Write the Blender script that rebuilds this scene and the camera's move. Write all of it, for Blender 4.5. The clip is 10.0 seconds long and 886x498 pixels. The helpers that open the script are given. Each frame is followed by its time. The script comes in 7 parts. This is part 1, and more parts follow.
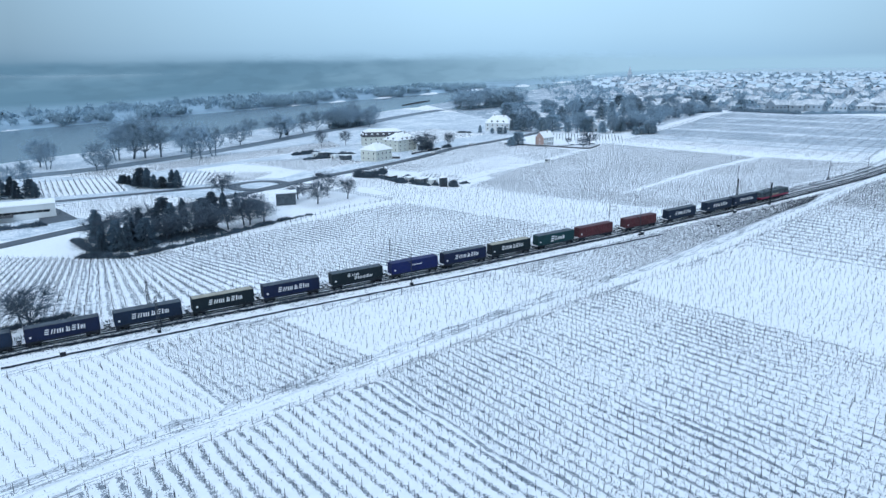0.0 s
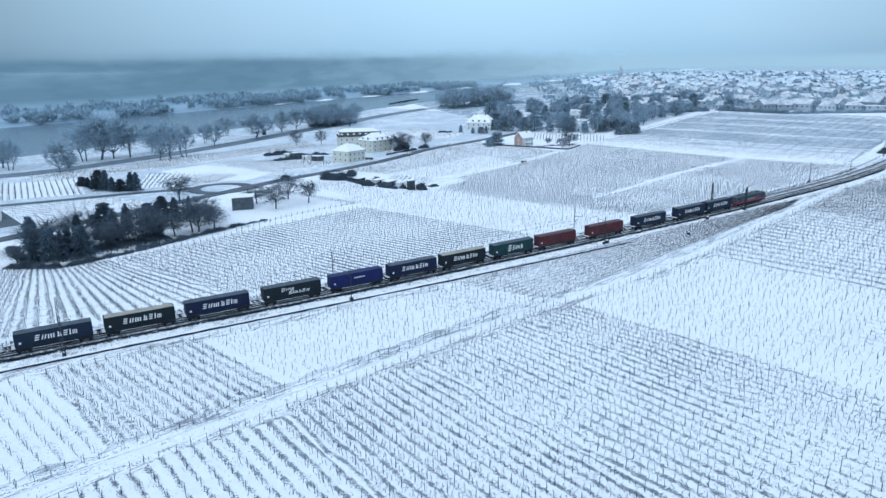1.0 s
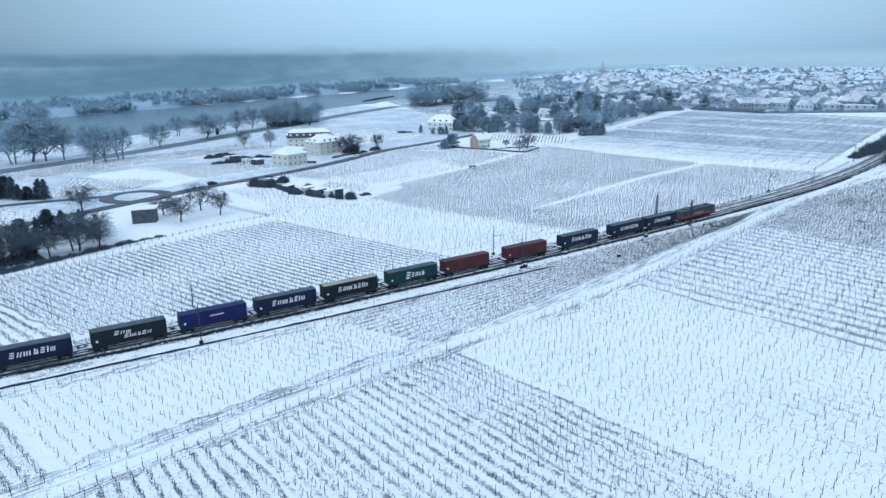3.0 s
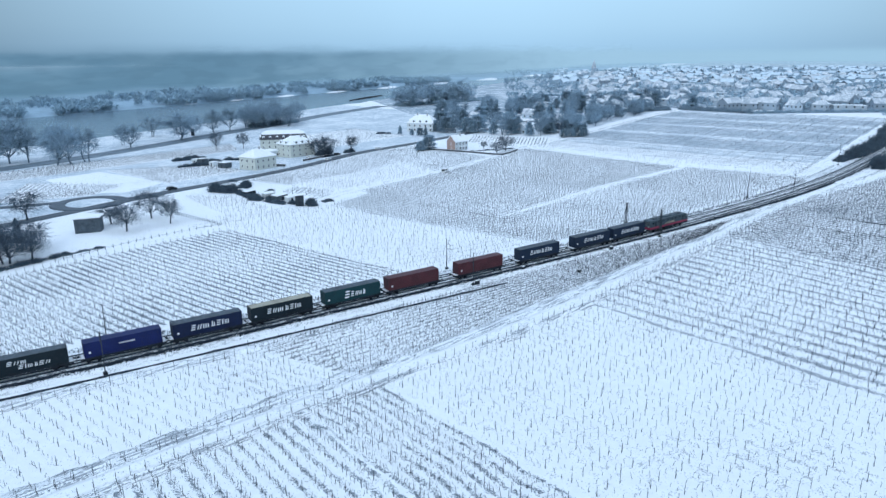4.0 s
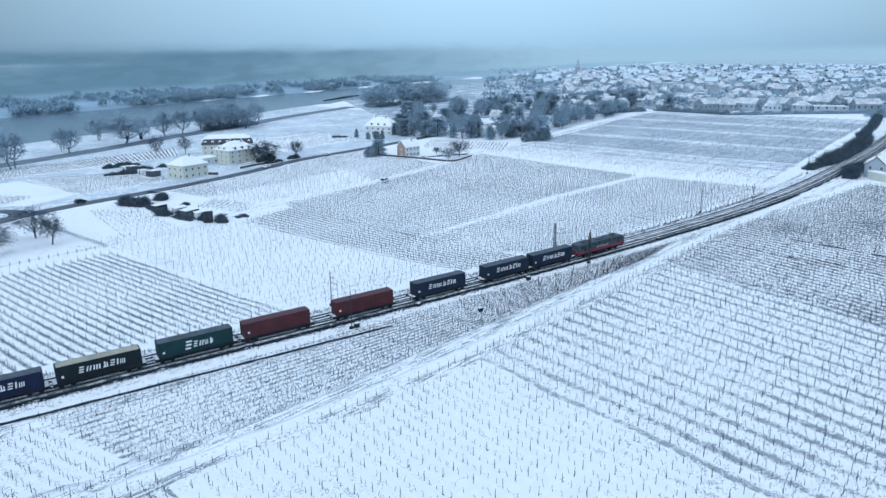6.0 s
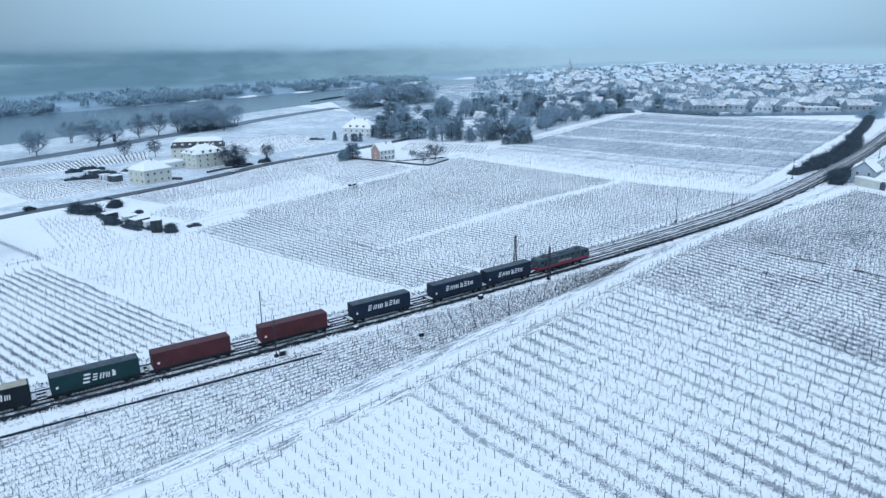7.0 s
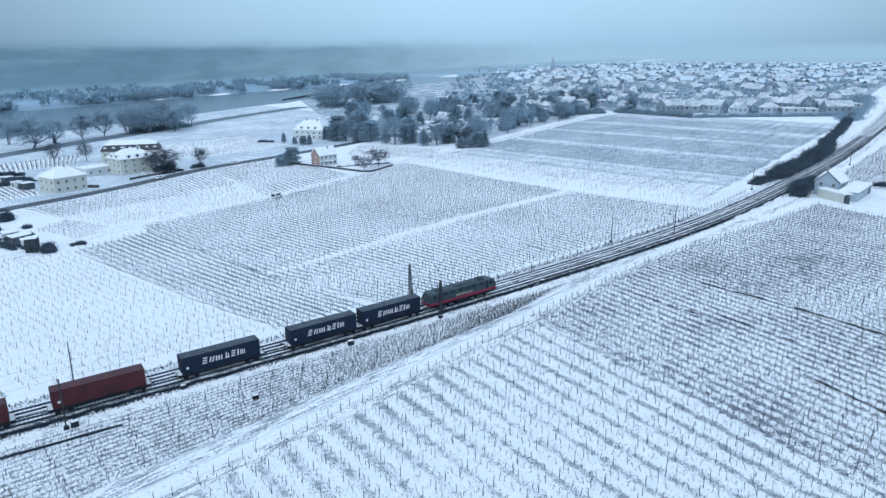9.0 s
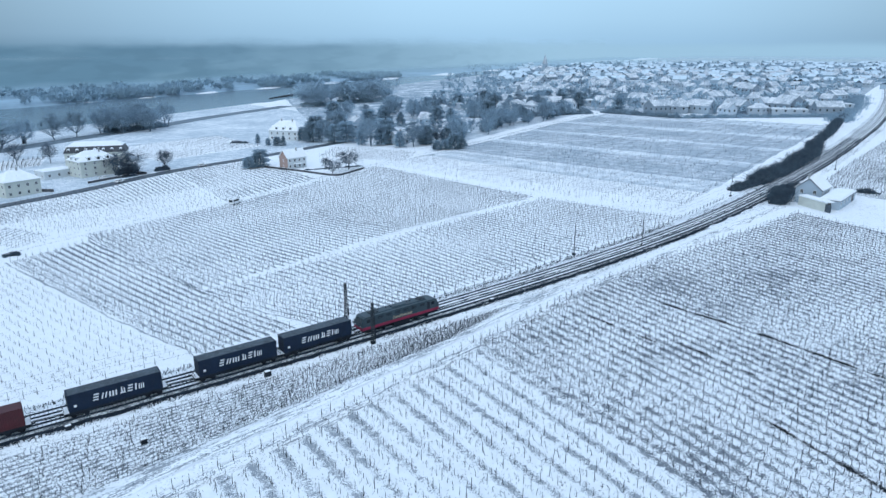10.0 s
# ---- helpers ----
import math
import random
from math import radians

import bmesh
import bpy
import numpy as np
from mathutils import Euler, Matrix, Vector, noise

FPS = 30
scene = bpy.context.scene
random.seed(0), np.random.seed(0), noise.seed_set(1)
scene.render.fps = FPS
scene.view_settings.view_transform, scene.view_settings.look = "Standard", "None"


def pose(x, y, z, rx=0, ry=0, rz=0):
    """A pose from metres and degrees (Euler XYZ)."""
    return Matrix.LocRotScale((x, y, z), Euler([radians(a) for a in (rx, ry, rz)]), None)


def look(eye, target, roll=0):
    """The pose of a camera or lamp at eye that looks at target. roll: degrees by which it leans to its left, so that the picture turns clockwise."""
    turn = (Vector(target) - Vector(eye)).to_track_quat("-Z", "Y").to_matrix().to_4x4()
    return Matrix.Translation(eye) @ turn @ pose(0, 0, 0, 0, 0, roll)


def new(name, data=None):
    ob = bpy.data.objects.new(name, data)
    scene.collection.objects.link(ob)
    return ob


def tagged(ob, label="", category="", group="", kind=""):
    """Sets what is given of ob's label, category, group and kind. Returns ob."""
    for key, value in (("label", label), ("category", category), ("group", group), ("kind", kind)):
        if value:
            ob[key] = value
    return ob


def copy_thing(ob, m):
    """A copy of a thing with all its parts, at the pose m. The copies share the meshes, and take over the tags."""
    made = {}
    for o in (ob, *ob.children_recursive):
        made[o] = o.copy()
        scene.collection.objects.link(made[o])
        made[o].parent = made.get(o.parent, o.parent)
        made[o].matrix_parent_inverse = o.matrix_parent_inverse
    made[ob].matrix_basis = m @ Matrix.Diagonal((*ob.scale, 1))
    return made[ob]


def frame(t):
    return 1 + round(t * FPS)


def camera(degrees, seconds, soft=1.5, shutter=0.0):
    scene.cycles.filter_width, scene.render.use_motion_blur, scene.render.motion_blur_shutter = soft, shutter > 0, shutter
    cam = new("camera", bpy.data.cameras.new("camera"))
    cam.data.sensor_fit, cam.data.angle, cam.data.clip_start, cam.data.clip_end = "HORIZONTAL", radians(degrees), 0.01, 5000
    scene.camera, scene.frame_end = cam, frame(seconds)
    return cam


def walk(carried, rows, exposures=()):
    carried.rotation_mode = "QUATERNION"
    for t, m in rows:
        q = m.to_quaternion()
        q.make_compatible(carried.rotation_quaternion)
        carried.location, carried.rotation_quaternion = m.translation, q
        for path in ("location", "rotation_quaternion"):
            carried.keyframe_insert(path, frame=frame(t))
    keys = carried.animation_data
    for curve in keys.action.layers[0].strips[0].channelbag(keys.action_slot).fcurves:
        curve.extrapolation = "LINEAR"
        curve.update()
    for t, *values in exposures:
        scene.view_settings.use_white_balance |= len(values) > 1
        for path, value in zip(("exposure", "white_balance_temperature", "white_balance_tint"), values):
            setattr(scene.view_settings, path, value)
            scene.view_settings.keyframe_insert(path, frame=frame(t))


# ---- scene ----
cam = camera(65.0, 10.0, soft=1.42)
# seconds, x, y, z, yaw, pitch, roll
PATH_ROWS = [
    (0.0, -0.000, -0.000, 50.899, -0.000, -15.085, -0.450),
    (0.5, 6.250, 6.281, 50.877, -0.183, -15.161, -0.419),
    (1.0, 12.611, 12.637, 50.849, -0.365, -15.240, -0.382),
    (1.5, 18.945, 19.048, 50.976, -0.539, -15.331, -0.339),
    (2.0, 25.304, 25.431, 51.166, -0.710, -15.424, -0.295),
    (2.5, 31.675, 31.772, 51.356, -0.868, -15.508, -0.260),
    (4.0, 50.445, 51.051, 52.199, -1.333, -15.722, -0.227),
    (4.5, 56.942, 57.650, 52.410, -1.462, -15.771, -0.240),
    (5.0, 63.395, 64.108, 52.631, -1.585, -15.818, -0.254),
    (5.5, 69.872, 70.723, 52.728, -1.690, -15.857, -0.260),
    (7.0, 88.450, 90.682, 52.613, -1.991, -15.854, -0.270),
    (7.5, 94.571, 97.069, 52.727, -2.126, -15.881, -0.250),
    (8.0, 101.040, 103.255, 52.840, -2.281, -15.928, -0.216),
    (8.5, 107.555, 109.260, 52.876, -2.421, -16.005, -0.163),
    (9.0, 114.067, 115.389, 52.979, -2.539, -16.087, -0.102),
    (9.5, 120.481, 121.392, 53.214, -2.633, -16.167, -0.037),
    (10.0, 126.920, 127.617, 53.456, -2.717, -16.246, 0.024),
]
walk(cam, [(t, pose(x, y, z, 90 + pitch, 0, yaw) @ pose(0, 0, 0, 0, 0, roll)) for t, x, y, z, yaw, pitch, roll in PATH_ROWS], exposures=[(0.0, 0.25), (10.0, 0.18)])

# ---- world and light: overcast winter sky over snow ----
world = bpy.data.worlds.new("winter_sky")
scene.world = world
world.use_nodes = True
wn, wl = world.node_tree.nodes, world.node_tree.links
wn.clear()
w_out = wn.new("ShaderNodeOutputWorld")
w_bg = wn.new("ShaderNodeBackground")
w_sky = wn.new("ShaderNodeTexSky")
w_sky.sky_type = 'NISHITA'
w_sky.sun_disc = False
w_sky.sun_elevation, w_sky.sun_rotation = radians(24), radians(200)
w_sky.dust_density, w_sky.ozone_density = 3.0, 3.0
w_co = wn.new("ShaderNodeTexCoord")
w_sep = wn.new("ShaderNodeSeparateXYZ")
w_ramp = wn.new("ShaderNodeValToRGB")
w_ramp.color_ramp.elements[0].position, w_ramp.color_ramp.elements[0].color = 0.0, (0.285, 0.487, 0.69, 1)
w_ramp.color_ramp.elements[1].position, w_ramp.color_ramp.elements[1].color = 0.75, (0.74, 0.97, 1.29, 1)
e = w_ramp.color_ramp.elements.new(0.035)
e.color = (0.328, 0.545, 0.755, 1)
e = w_ramp.color_ramp.elements.new(0.11)
e.color = (0.378, 0.61, 0.835, 1)
w_dim = wn.new("ShaderNodeVectorMath")
w_dim.operation = 'SCALE'
w_dim.inputs["Scale"].default_value = 0.10
w_mix = wn.new("ShaderNodeMix")
w_mix.data_type = 'RGBA'
w_mix.inputs["Factor"].default_value = 0.85
w_cloud = wn.new("ShaderNodeTexNoise")
w_cloud.inputs["Scale"].default_value = 3.0
w_cloud.inputs["Detail"].default_value = 3.0
w_rng = wn.new("ShaderNodeMapRange")
w_rng.inputs["To Min"].default_value, w_rng.inputs["To Max"].default_value = 0.93, 1.07
w_mul = wn.new("ShaderNodeVectorMath")
w_mul.operation = 'SCALE'
wl.new(w_co.outputs["Generated"], w_sep.inputs[0])
wl.new(w_sep.outputs["Z"], w_ramp.inputs[0])
wl.new(w_sky.outputs[0], w_dim.inputs[0])
wl.new(w_dim.outputs[0], w_mix.inputs["A"])
wl.new(w_co.outputs["Generated"], w_cloud.inputs["Vector"])
wl.new(w_cloud.outputs[0], w_rng.inputs["Value"])
wl.new(w_ramp.outputs[0], w_mul.inputs[0])
# low cloud: brightest ahead over the village, duller over the river
w_dot = wn.new("ShaderNodeVectorMath")
w_dot.operation = 'DOT_PRODUCT'
w_dot.inputs[1].default_value = (0.11, 0.994, 0.0)
w_low = wn.new("ShaderNodeMapRange")
w_low.inputs["From Min"].default_value, w_low.inputs["From Max"].default_value = 0.80, 1.0
w_low.inputs["To Min"].default_value, w_low.inputs["To Max"].default_value = 0.69, 1.23
w_up = wn.new("ShaderNodeMapRange")
w_up.interpolation_type = 'SMOOTHSTEP'
w_up.inputs["From Min"].default_value, w_up.inputs["From Max"].default_value = 0.2, 0.5
w_fade = wn.new("ShaderNodeMix")
w_fade.inputs["B"].default_value = 1.0
w_both = wn.new("ShaderNodeMath")
w_both.operation = 'MULTIPLY'
wl.new(w_co.outputs["Generated"], w_dot.inputs[0])
wl.new(w_dot.outputs["Value"], w_low.inputs["Value"])
wl.new(w_sep.outputs["Z"], w_up.inputs["Value"])
wl.new(w_up.outputs[0], w_fade.inputs["Factor"])
wl.new(w_low.outputs[0], w_fade.inputs["A"])
wl.new(w_rng.outputs[0], w_both.inputs[0])
wl.new(w_fade.outputs[0], w_both.inputs[1])
wl.new(w_both.outputs[0], w_mul.inputs["Scale"])
wl.new(w_mul.outputs[0], w_mix.inputs["B"])
wl.new(w_mix.outputs["Result"], w_bg.inputs["Color"])
w_bg.inputs["Strength"].default_value = 1.0
wl.new(w_bg.outputs[0], w_out.inputs["Surface"])

sun = new("sun", bpy.data.lights.new("sun", 'SUN'))
sun.data.energy, sun.data.angle, sun.data.color = 0.55, radians(25), (0.84, 0.95, 1.0)
sun.matrix_world = look((0, 0, 100), (60, 130, 0))

# ---- materials ----
def shader(name, rough=0.8, metal=0.0, spec=0.4):
    m = bpy.data.materials.new(name)
    m.use_nodes = True
    b = m.node_tree.nodes["Principled BSDF"]
    b.inputs["Roughness"].default_value = rough
    b.inputs["Metallic"].default_value = metal
    b.inputs["Specular IOR Level"].default_value = spec
    return m, m.node_tree.nodes, m.node_tree.links, b


def noise_node(nodes, links, scale, detail=4.0, src=None, stretch=None):
    n = nodes.new("ShaderNodeTexNoise")
    n.inputs["Scale"].default_value, n.inputs["Detail"].default_value = scale, detail
    if src is None:
        src = nodes.new("ShaderNodeNewGeometry").outputs["Position"]
    if stretch:
        mp = nodes.new("ShaderNodeMapping")
        mp.inputs["Scale"].default_value = stretch
        links.new(src, mp.inputs[0])
        src = mp.outputs[0]
    links.new(src, n.inputs["Vector"])
    return n


def math_node(nodes, links, op, a, b=None, clamp=False):
    n = nodes.new("ShaderNodeMath")
    n.operation, n.use_clamp = op, clamp
    for i, v in enumerate((a, b)):
        if v is None:
            continue
        if isinstance(v, (int, float)):
            n.inputs[i].default_value = v
        else:
            links.new(v, n.inputs[i])
    return n.outputs[0]


def step_node(nodes, links, v, lo, hi):
    n = nodes.new("ShaderNodeMapRange")
    n.interpolation_type = 'SMOOTHSTEP'
    n.inputs["From Min"].default_value, n.inputs["From Max"].default_value = lo, hi
    links.new(v, n.inputs["Value"])
    return n.outputs[0]


def mix_color(nodes, links, fac, a, b):
    n = nodes.new("ShaderNodeMix")
    n.data_type = 'RGBA'
    for key, v in (("Factor", fac), ("A", a), ("B", b)):
        if isinstance(v, (int, float)):
            n.inputs[key].default_value = v
        elif isinstance(v, tuple):
            n.inputs[key].default_value = (*v, 1)
        else:
            links.new(v, n.inputs[key])
    return n.outputs["Result"]


def bump(nodes, links, b, height, strength=0.3, dist=0.05):
    n = nodes.new("ShaderNodeBump")
    n.inputs["Strength"].default_value, n.inputs["Distance"].default_value = strength, dist
    links.new(height, n.inputs["Height"])
    links.new(n.outputs[0], b.inputs["Normal"])


def plain(name, color, rough=0.7, metal=0.0, spec=0.4, vary=0.25, scale=1.5, dirt=None, own=0.0):
    """A painted or natural surface: the colour with two scales of variation, and dirt over it where wanted."""
    m, nodes, links, b = shader(name, rough, metal, spec)
    big = noise_node(nodes, links, scale * 0.3, 3)
    fine = noise_node(nodes, links, scale * 4, 5)
    s = math_node(nodes, links, 'ADD', math_node(nodes, links, 'MULTIPLY', big.outputs[0], 0.6), math_node(nodes, links, 'MULTIPLY', fine.outputs[0], 0.4))
    if own:
        info = nodes.new("ShaderNodeObjectInfo")
        s = math_node(nodes, links, 'ADD', s, math_node(nodes, links, 'MULTIPLY', math_node(nodes, links, 'SUBTRACT', info.outputs["Random"], 0.5), own))
    lo = tuple(c * (1 - vary) for c in color)
    hi = tuple(min(1, c * (1 + vary)) for c in color)
    col = mix_color(nodes, links, step_node(nodes, links, s, 0.3, 0.7), lo, hi)
    if dirt:
        d = noise_node(nodes, links, scale * 1.2, 6)
        col = mix_color(nodes, links, math_node(nodes, links, 'MULTIPLY', step_node(nodes, links, d.outputs[0], 0.5, 0.72), 0.6), col, dirt)
    links.new(col, b.inputs["Base Color"])
    bump(nodes, links, b, fine.outputs[0], 0.15, 0.03)
    return m


SNOW = (0.88, 0.90, 0.92)


def snow_mat(name, bare=(0.12, 0.125, 0.125), lo=0.62, hi=0.75, amount=0.8, stripes=0.0, scale=0.9, period=1.0):
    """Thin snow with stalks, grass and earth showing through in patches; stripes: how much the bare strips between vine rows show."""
    m, nodes, links, b = shader(name, 0.75, 0.0, 0.25)
    big = noise_node(nodes, links, 0.035, 3)
    mid = noise_node(nodes, links, scale * 0.4, 4)
    fine = noise_node(nodes, links, scale * 2.7, 3)
    fine.inputs["Roughness"].default_value = 0.65
    s = math_node(nodes, links, 'ADD', math_node(nodes, links, 'MULTIPLY', mid.outputs[0], 0.35), math_node(nodes, links, 'MULTIPLY', fine.outputs[0], 0.65))
    s = math_node(nodes, links, 'ADD', s, math_node(nodes, links, 'MULTIPLY', math_node(nodes, links, 'SUBTRACT', big.outputs[0], 0.5), 0.25))
    if stripes:
        uv = nodes.new("ShaderNodeUVMap")
        sep = nodes.new("ShaderNodeSeparateXYZ")
        links.new(uv.outputs[0], sep.inputs[0])
        wob = noise_node(nodes, links, 0.25, 2)
        ph = math_node(nodes, links, 'ADD', sep.outputs[0], math_node(nodes, links, 'MULTIPLY', wob.outputs[0], 0.25))
        if period == 1.0:
            ph = math_node(nodes, links, 'SUBTRACT', ph, 0.375)
        w = math_node(nodes, links, 'SINE', math_node(nodes, links, 'MULTIPLY', ph, 2 * math.pi / period))
        s = math_node(nodes, links, 'ADD', s, math_node(nodes, links, 'MULTIPLY', w, stripes))
    fac = math_node(nodes, links, 'MULTIPLY', step_node(nodes, links, s, lo, hi), amount)
    white = mix_color(nodes, links, step_node(nodes, links, mid.outputs[0], 0.3, 0.7), tuple(c * 0.93 for c in SNOW), SNOW)
    col = mix_color(nodes, links, fac, white, bare)
    links.new(col, b.inputs["Base Color"])
    bump(nodes, links, b, fine.outputs[0], 0.5, 0.12)
    return m


M_SNOW = snow_mat("snow", bare=(0.2, 0.23, 0.26), amount=0.55, lo=0.55, hi=0.66, scale=1.3)
M_PATH = snow_mat("trodden_snow", bare=(0.26, 0.29, 0.32), amount=0.6, lo=0.53, hi=0.68)


def streaked_snow(name, angle):
    """Snow scuffed along a track: long bare streaks that run one way."""
    m, nodes, links, b = shader(name, 0.75, 0.0, 0.25)
    geo = nodes.new("ShaderNodeNewGeometry")
    turn = nodes.new("ShaderNodeMapping")
    turn.vector_type = 'TEXTURE'
    turn.inputs["Rotation"].default_value = (0, 0, radians(angle))
    links.new(geo.outputs["Position"], turn.inputs[0])
    long = noise_node(nodes, links, 1.0, 5, turn.outputs[0], (0.22, 2.2, 1))
    fine = noise_node(nodes, links, 4.5, 6, turn.outputs[0], (0.6, 1.2, 1))
    big = noise_node(nodes, links, 0.08, 3)
    s = math_node(nodes, links, 'ADD', math_node(nodes, links, 'MULTIPLY', long.outputs[0], 0.55), math_node(nodes, links, 'MULTIPLY', fine.outputs[0], 0.45))
    s = math_node(nodes, links, 'ADD', s, math_node(nodes, links, 'MULTIPLY', math_node(nodes, links, 'SUBTRACT', big.outputs[0], 0.5), 0.2))
    fac = math_node(nodes, links, 'MULTIPLY', step_node(nodes, links, s, 0.495, 0.57), 0.75)
    links.new(mix_color(nodes, links, fac, SNOW, (0.13, 0.155, 0.185)), b.inputs["Base Color"])
    bump(nodes, links, b, fine.outputs[0], 0.6, 0.12)
    return m


M_SCUFF = streaked_snow("scuffed_snow", 42)
M_VERGE = snow_mat("verge_snow", bare=(0.06, 0.078, 0.10), amount=0.85, lo=0.535, hi=0.58, scale=1.6)
M_FIELD_WHITE = snow_mat("field_snow_clean", bare=(0.16, 0.18, 0.20), amount=0.6, lo=0.575, hi=0.64, stripes=0.025, scale=1.3)
M_FIELD_LIGHT = snow_mat("field_snow_stalks", bare=(0.085, 0.115, 0.15), amount=0.85, lo=0.575, hi=0.615, stripes=0.09, scale=1.6)
M_FIELD_ROWS = snow_mat("field_snow_strips", bare=(0.085, 0.115, 0.15), amount=0.85, lo=0.58, hi=0.62, stripes=0.13, scale=1.6)
M_FIELD_ALLEYS = snow_mat("field_snow_alleys", bare=(0.13, 0.16, 0.195), amount=0.78, lo=0.582, hi=0.63, stripes=0.125, scale=1.9, period=2.0)
M_FIELD_DARK = snow_mat("field_snow_thin", bare=(0.095, 0.115, 0.14), amount=0.82, lo=0.528, hi=0.585, stripes=0.06, scale=1.4)
M_FIELD_GREY = snow_mat("field_snow_grey", bare=(0.055, 0.074, 0.104), amount=0.86, lo=0.518, hi=0.556, stripes=0.055, scale=1.8)
M_FIELD_SOFT = snow_mat("field_snow_drifted", bare=(0.30, 0.375, 0.44), amount=0.85, lo=0.36, hi=0.62, stripes=0.035, scale=0.6, period=5.0)
M_FIELD_SOFTER = snow_mat("field_snow_blown", bare=(0.28, 0.34, 0.40), amount=0.95, lo=0.30, hi=0.56, stripes=0.025, scale=0.6, period=3.0)
# ground farther off: snow greyed and blued in its colour to imitate haze
M_STREETS = snow_mat("village_hazed_snow", bare=(0.22, 0.29, 0.35), amount=0.95, lo=0.36, hi=0.54, scale=0.12)
M_MEADOW = snow_mat("meadow_hazed_snow", bare=(0.33, 0.41, 0.475), amount=0.88, lo=0.34, hi=0.60, scale=0.5)
# village roof snow: dulled and blued in its colour to imitate haze
M_ROOF_HAZE = snow_mat("roof_hazed_snow", bare=(0.24, 0.30, 0.36), amount=0.9, lo=0.36, hi=0.62, scale=0.5)
M_ROOFSNOW = snow_mat("roof_snow", bare=(0.18, 0.17, 0.17), amount=0.7, lo=0.6, hi=0.74, scale=1.4)
M_ASPHALT = plain("wet_asphalt", (0.050, 0.068, 0.088), 0.55, vary=0.3, dirt=(0.13, 0.155, 0.18))
M_ROAD_GREY = plain("snow_dusted_asphalt", (0.125, 0.165, 0.20), 0.7, vary=0.25, scale=0.3, dirt=(0.26, 0.31, 0.35))
# dark base colours below are lifted towards blue to imitate haze
M_BALLAST = plain("ballast", (0.012, 0.022, 0.036), 0.9, vary=0.5, scale=6)
M_BED = snow_mat("snowy_ballast", bare=(0.020, 0.032, 0.047), amount=0.95, lo=0.38, hi=0.54, scale=2.2)
M_RAIL = plain("rail_steel", (0.028, 0.040, 0.055), 0.45, 0.5, vary=0.3)
M_TROUGH = plain("trough_dark", (0.018, 0.028, 0.042), 0.85, vary=0.4)
M_VINE = plain("vine_wood", (0.024, 0.030, 0.040), 0.9, vary=0.4)
M_POST = plain("post_wood", (0.05, 0.058, 0.068), 0.9, vary=0.4)
M_BARK = plain("bark", (0.052, 0.068, 0.088), 0.95, vary=0.4, scale=3)
M_TWIG = plain("twigs", (0.085, 0.118, 0.155), 0.95, vary=0.4)
# twigs of farther trees: haze painted in as a paler blue-grey
M_TWIG_HAZE = plain("hazed_twigs", (0.26, 0.365, 0.45), 0.95, vary=0.22, own=0.3)
M_NEEDLE = plain("needles", (0.056, 0.092, 0.126), 0.9, vary=0.45, own=0.4)
M_HEDGE = plain("hedge_twigs", (0.075, 0.11, 0.145), 0.95, vary=0.45)
M_STEEL = plain("mast_steel", (0.045, 0.055, 0.065), 0.6, 0.5, vary=0.3)
M_UNDER = plain("bogie_black", (0.015, 0.021, 0.030), 0.7, 0.2, vary=0.4)
M_LOCO = plain("loco_grey", (0.032, 0.054, 0.068), 0.5, vary=0.25, dirt=(0.036, 0.050, 0.060))
M_RED_BAND = plain("loco_red", (0.25, 0.018, 0.055), 0.5, vary=0.2)
M_NAVY = plain("container_navy", (0.0078, 0.019, 0.043), 0.55, spec=0.25, vary=0.25, dirt=(0.013, 0.022, 0.040))
M_BLUE = plain("container_blue", (0.006, 0.014, 0.085), 0.55, spec=0.25, vary=0.2, dirt=(0.012, 0.018, 0.06))
M_DKGREEN = plain("container_dark_green", (0.005, 0.013, 0.019), 0.55, spec=0.25, vary=0.25, dirt=(0.012, 0.018, 0.026))
M_GREEN = plain("container_green", (0.006, 0.038, 0.045), 0.55, spec=0.25, vary=0.2, dirt=(0.012, 0.032, 0.038))
M_REDC = plain("container_red", (0.070, 0.014, 0.020), 0.55, vary=0.25, dirt=(0.045, 0.015, 0.018))
M_TAN = plain("tarpaulin_tan", (0.33, 0.31, 0.25), 0.7, vary=0.25)
M_WHITE = plain("white_paint", (0.72, 0.74, 0.76), 0.6, vary=0.06)
M_GOLD = plain("gold_paint", (0.42, 0.38, 0.28), 0.6, vary=0.1)
M_GLASS = plain("dark_glass", (0.02, 0.025, 0.03), 0.12, vary=0.2, spec=0.6)
M_PLASTER_Y = plain("plaster_yellow", (0.58, 0.60, 0.55), 0.85, vary=0.06, dirt=(0.52, 0.54, 0.50))
M_PLASTER_W = plain("plaster_white", (0.62, 0.66, 0.68), 0.85, vary=0.08, own=0.4)
M_PLASTER_B = plain("plaster_beige", (0.36, 0.36, 0.36), 0.85, vary=0.12, own=0.6)
M_PLASTER_O = plain("plaster_orange", (0.39, 0.28, 0.25), 0.85, vary=0.12)
# village plaster: haze is put into these blue-grey base colours
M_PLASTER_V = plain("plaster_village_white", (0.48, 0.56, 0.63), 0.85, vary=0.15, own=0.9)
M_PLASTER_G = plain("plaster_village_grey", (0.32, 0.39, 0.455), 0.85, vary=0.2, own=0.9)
M_SLATE = plain("slate", (0.06, 0.065, 0.075), 0.6, vary=0.3)
M_WOOD = plain("weathered_wood", (0.075, 0.097, 0.118), 0.85, vary=0.3, scale=2.5)
M_CARBODY_W = plain("van_paint_white", (0.75, 0.76, 0.77), 0.35, vary=0.05)
M_CARBODY_D = plain("car_paint_dark", (0.03, 0.033, 0.04), 0.3, vary=0.1)
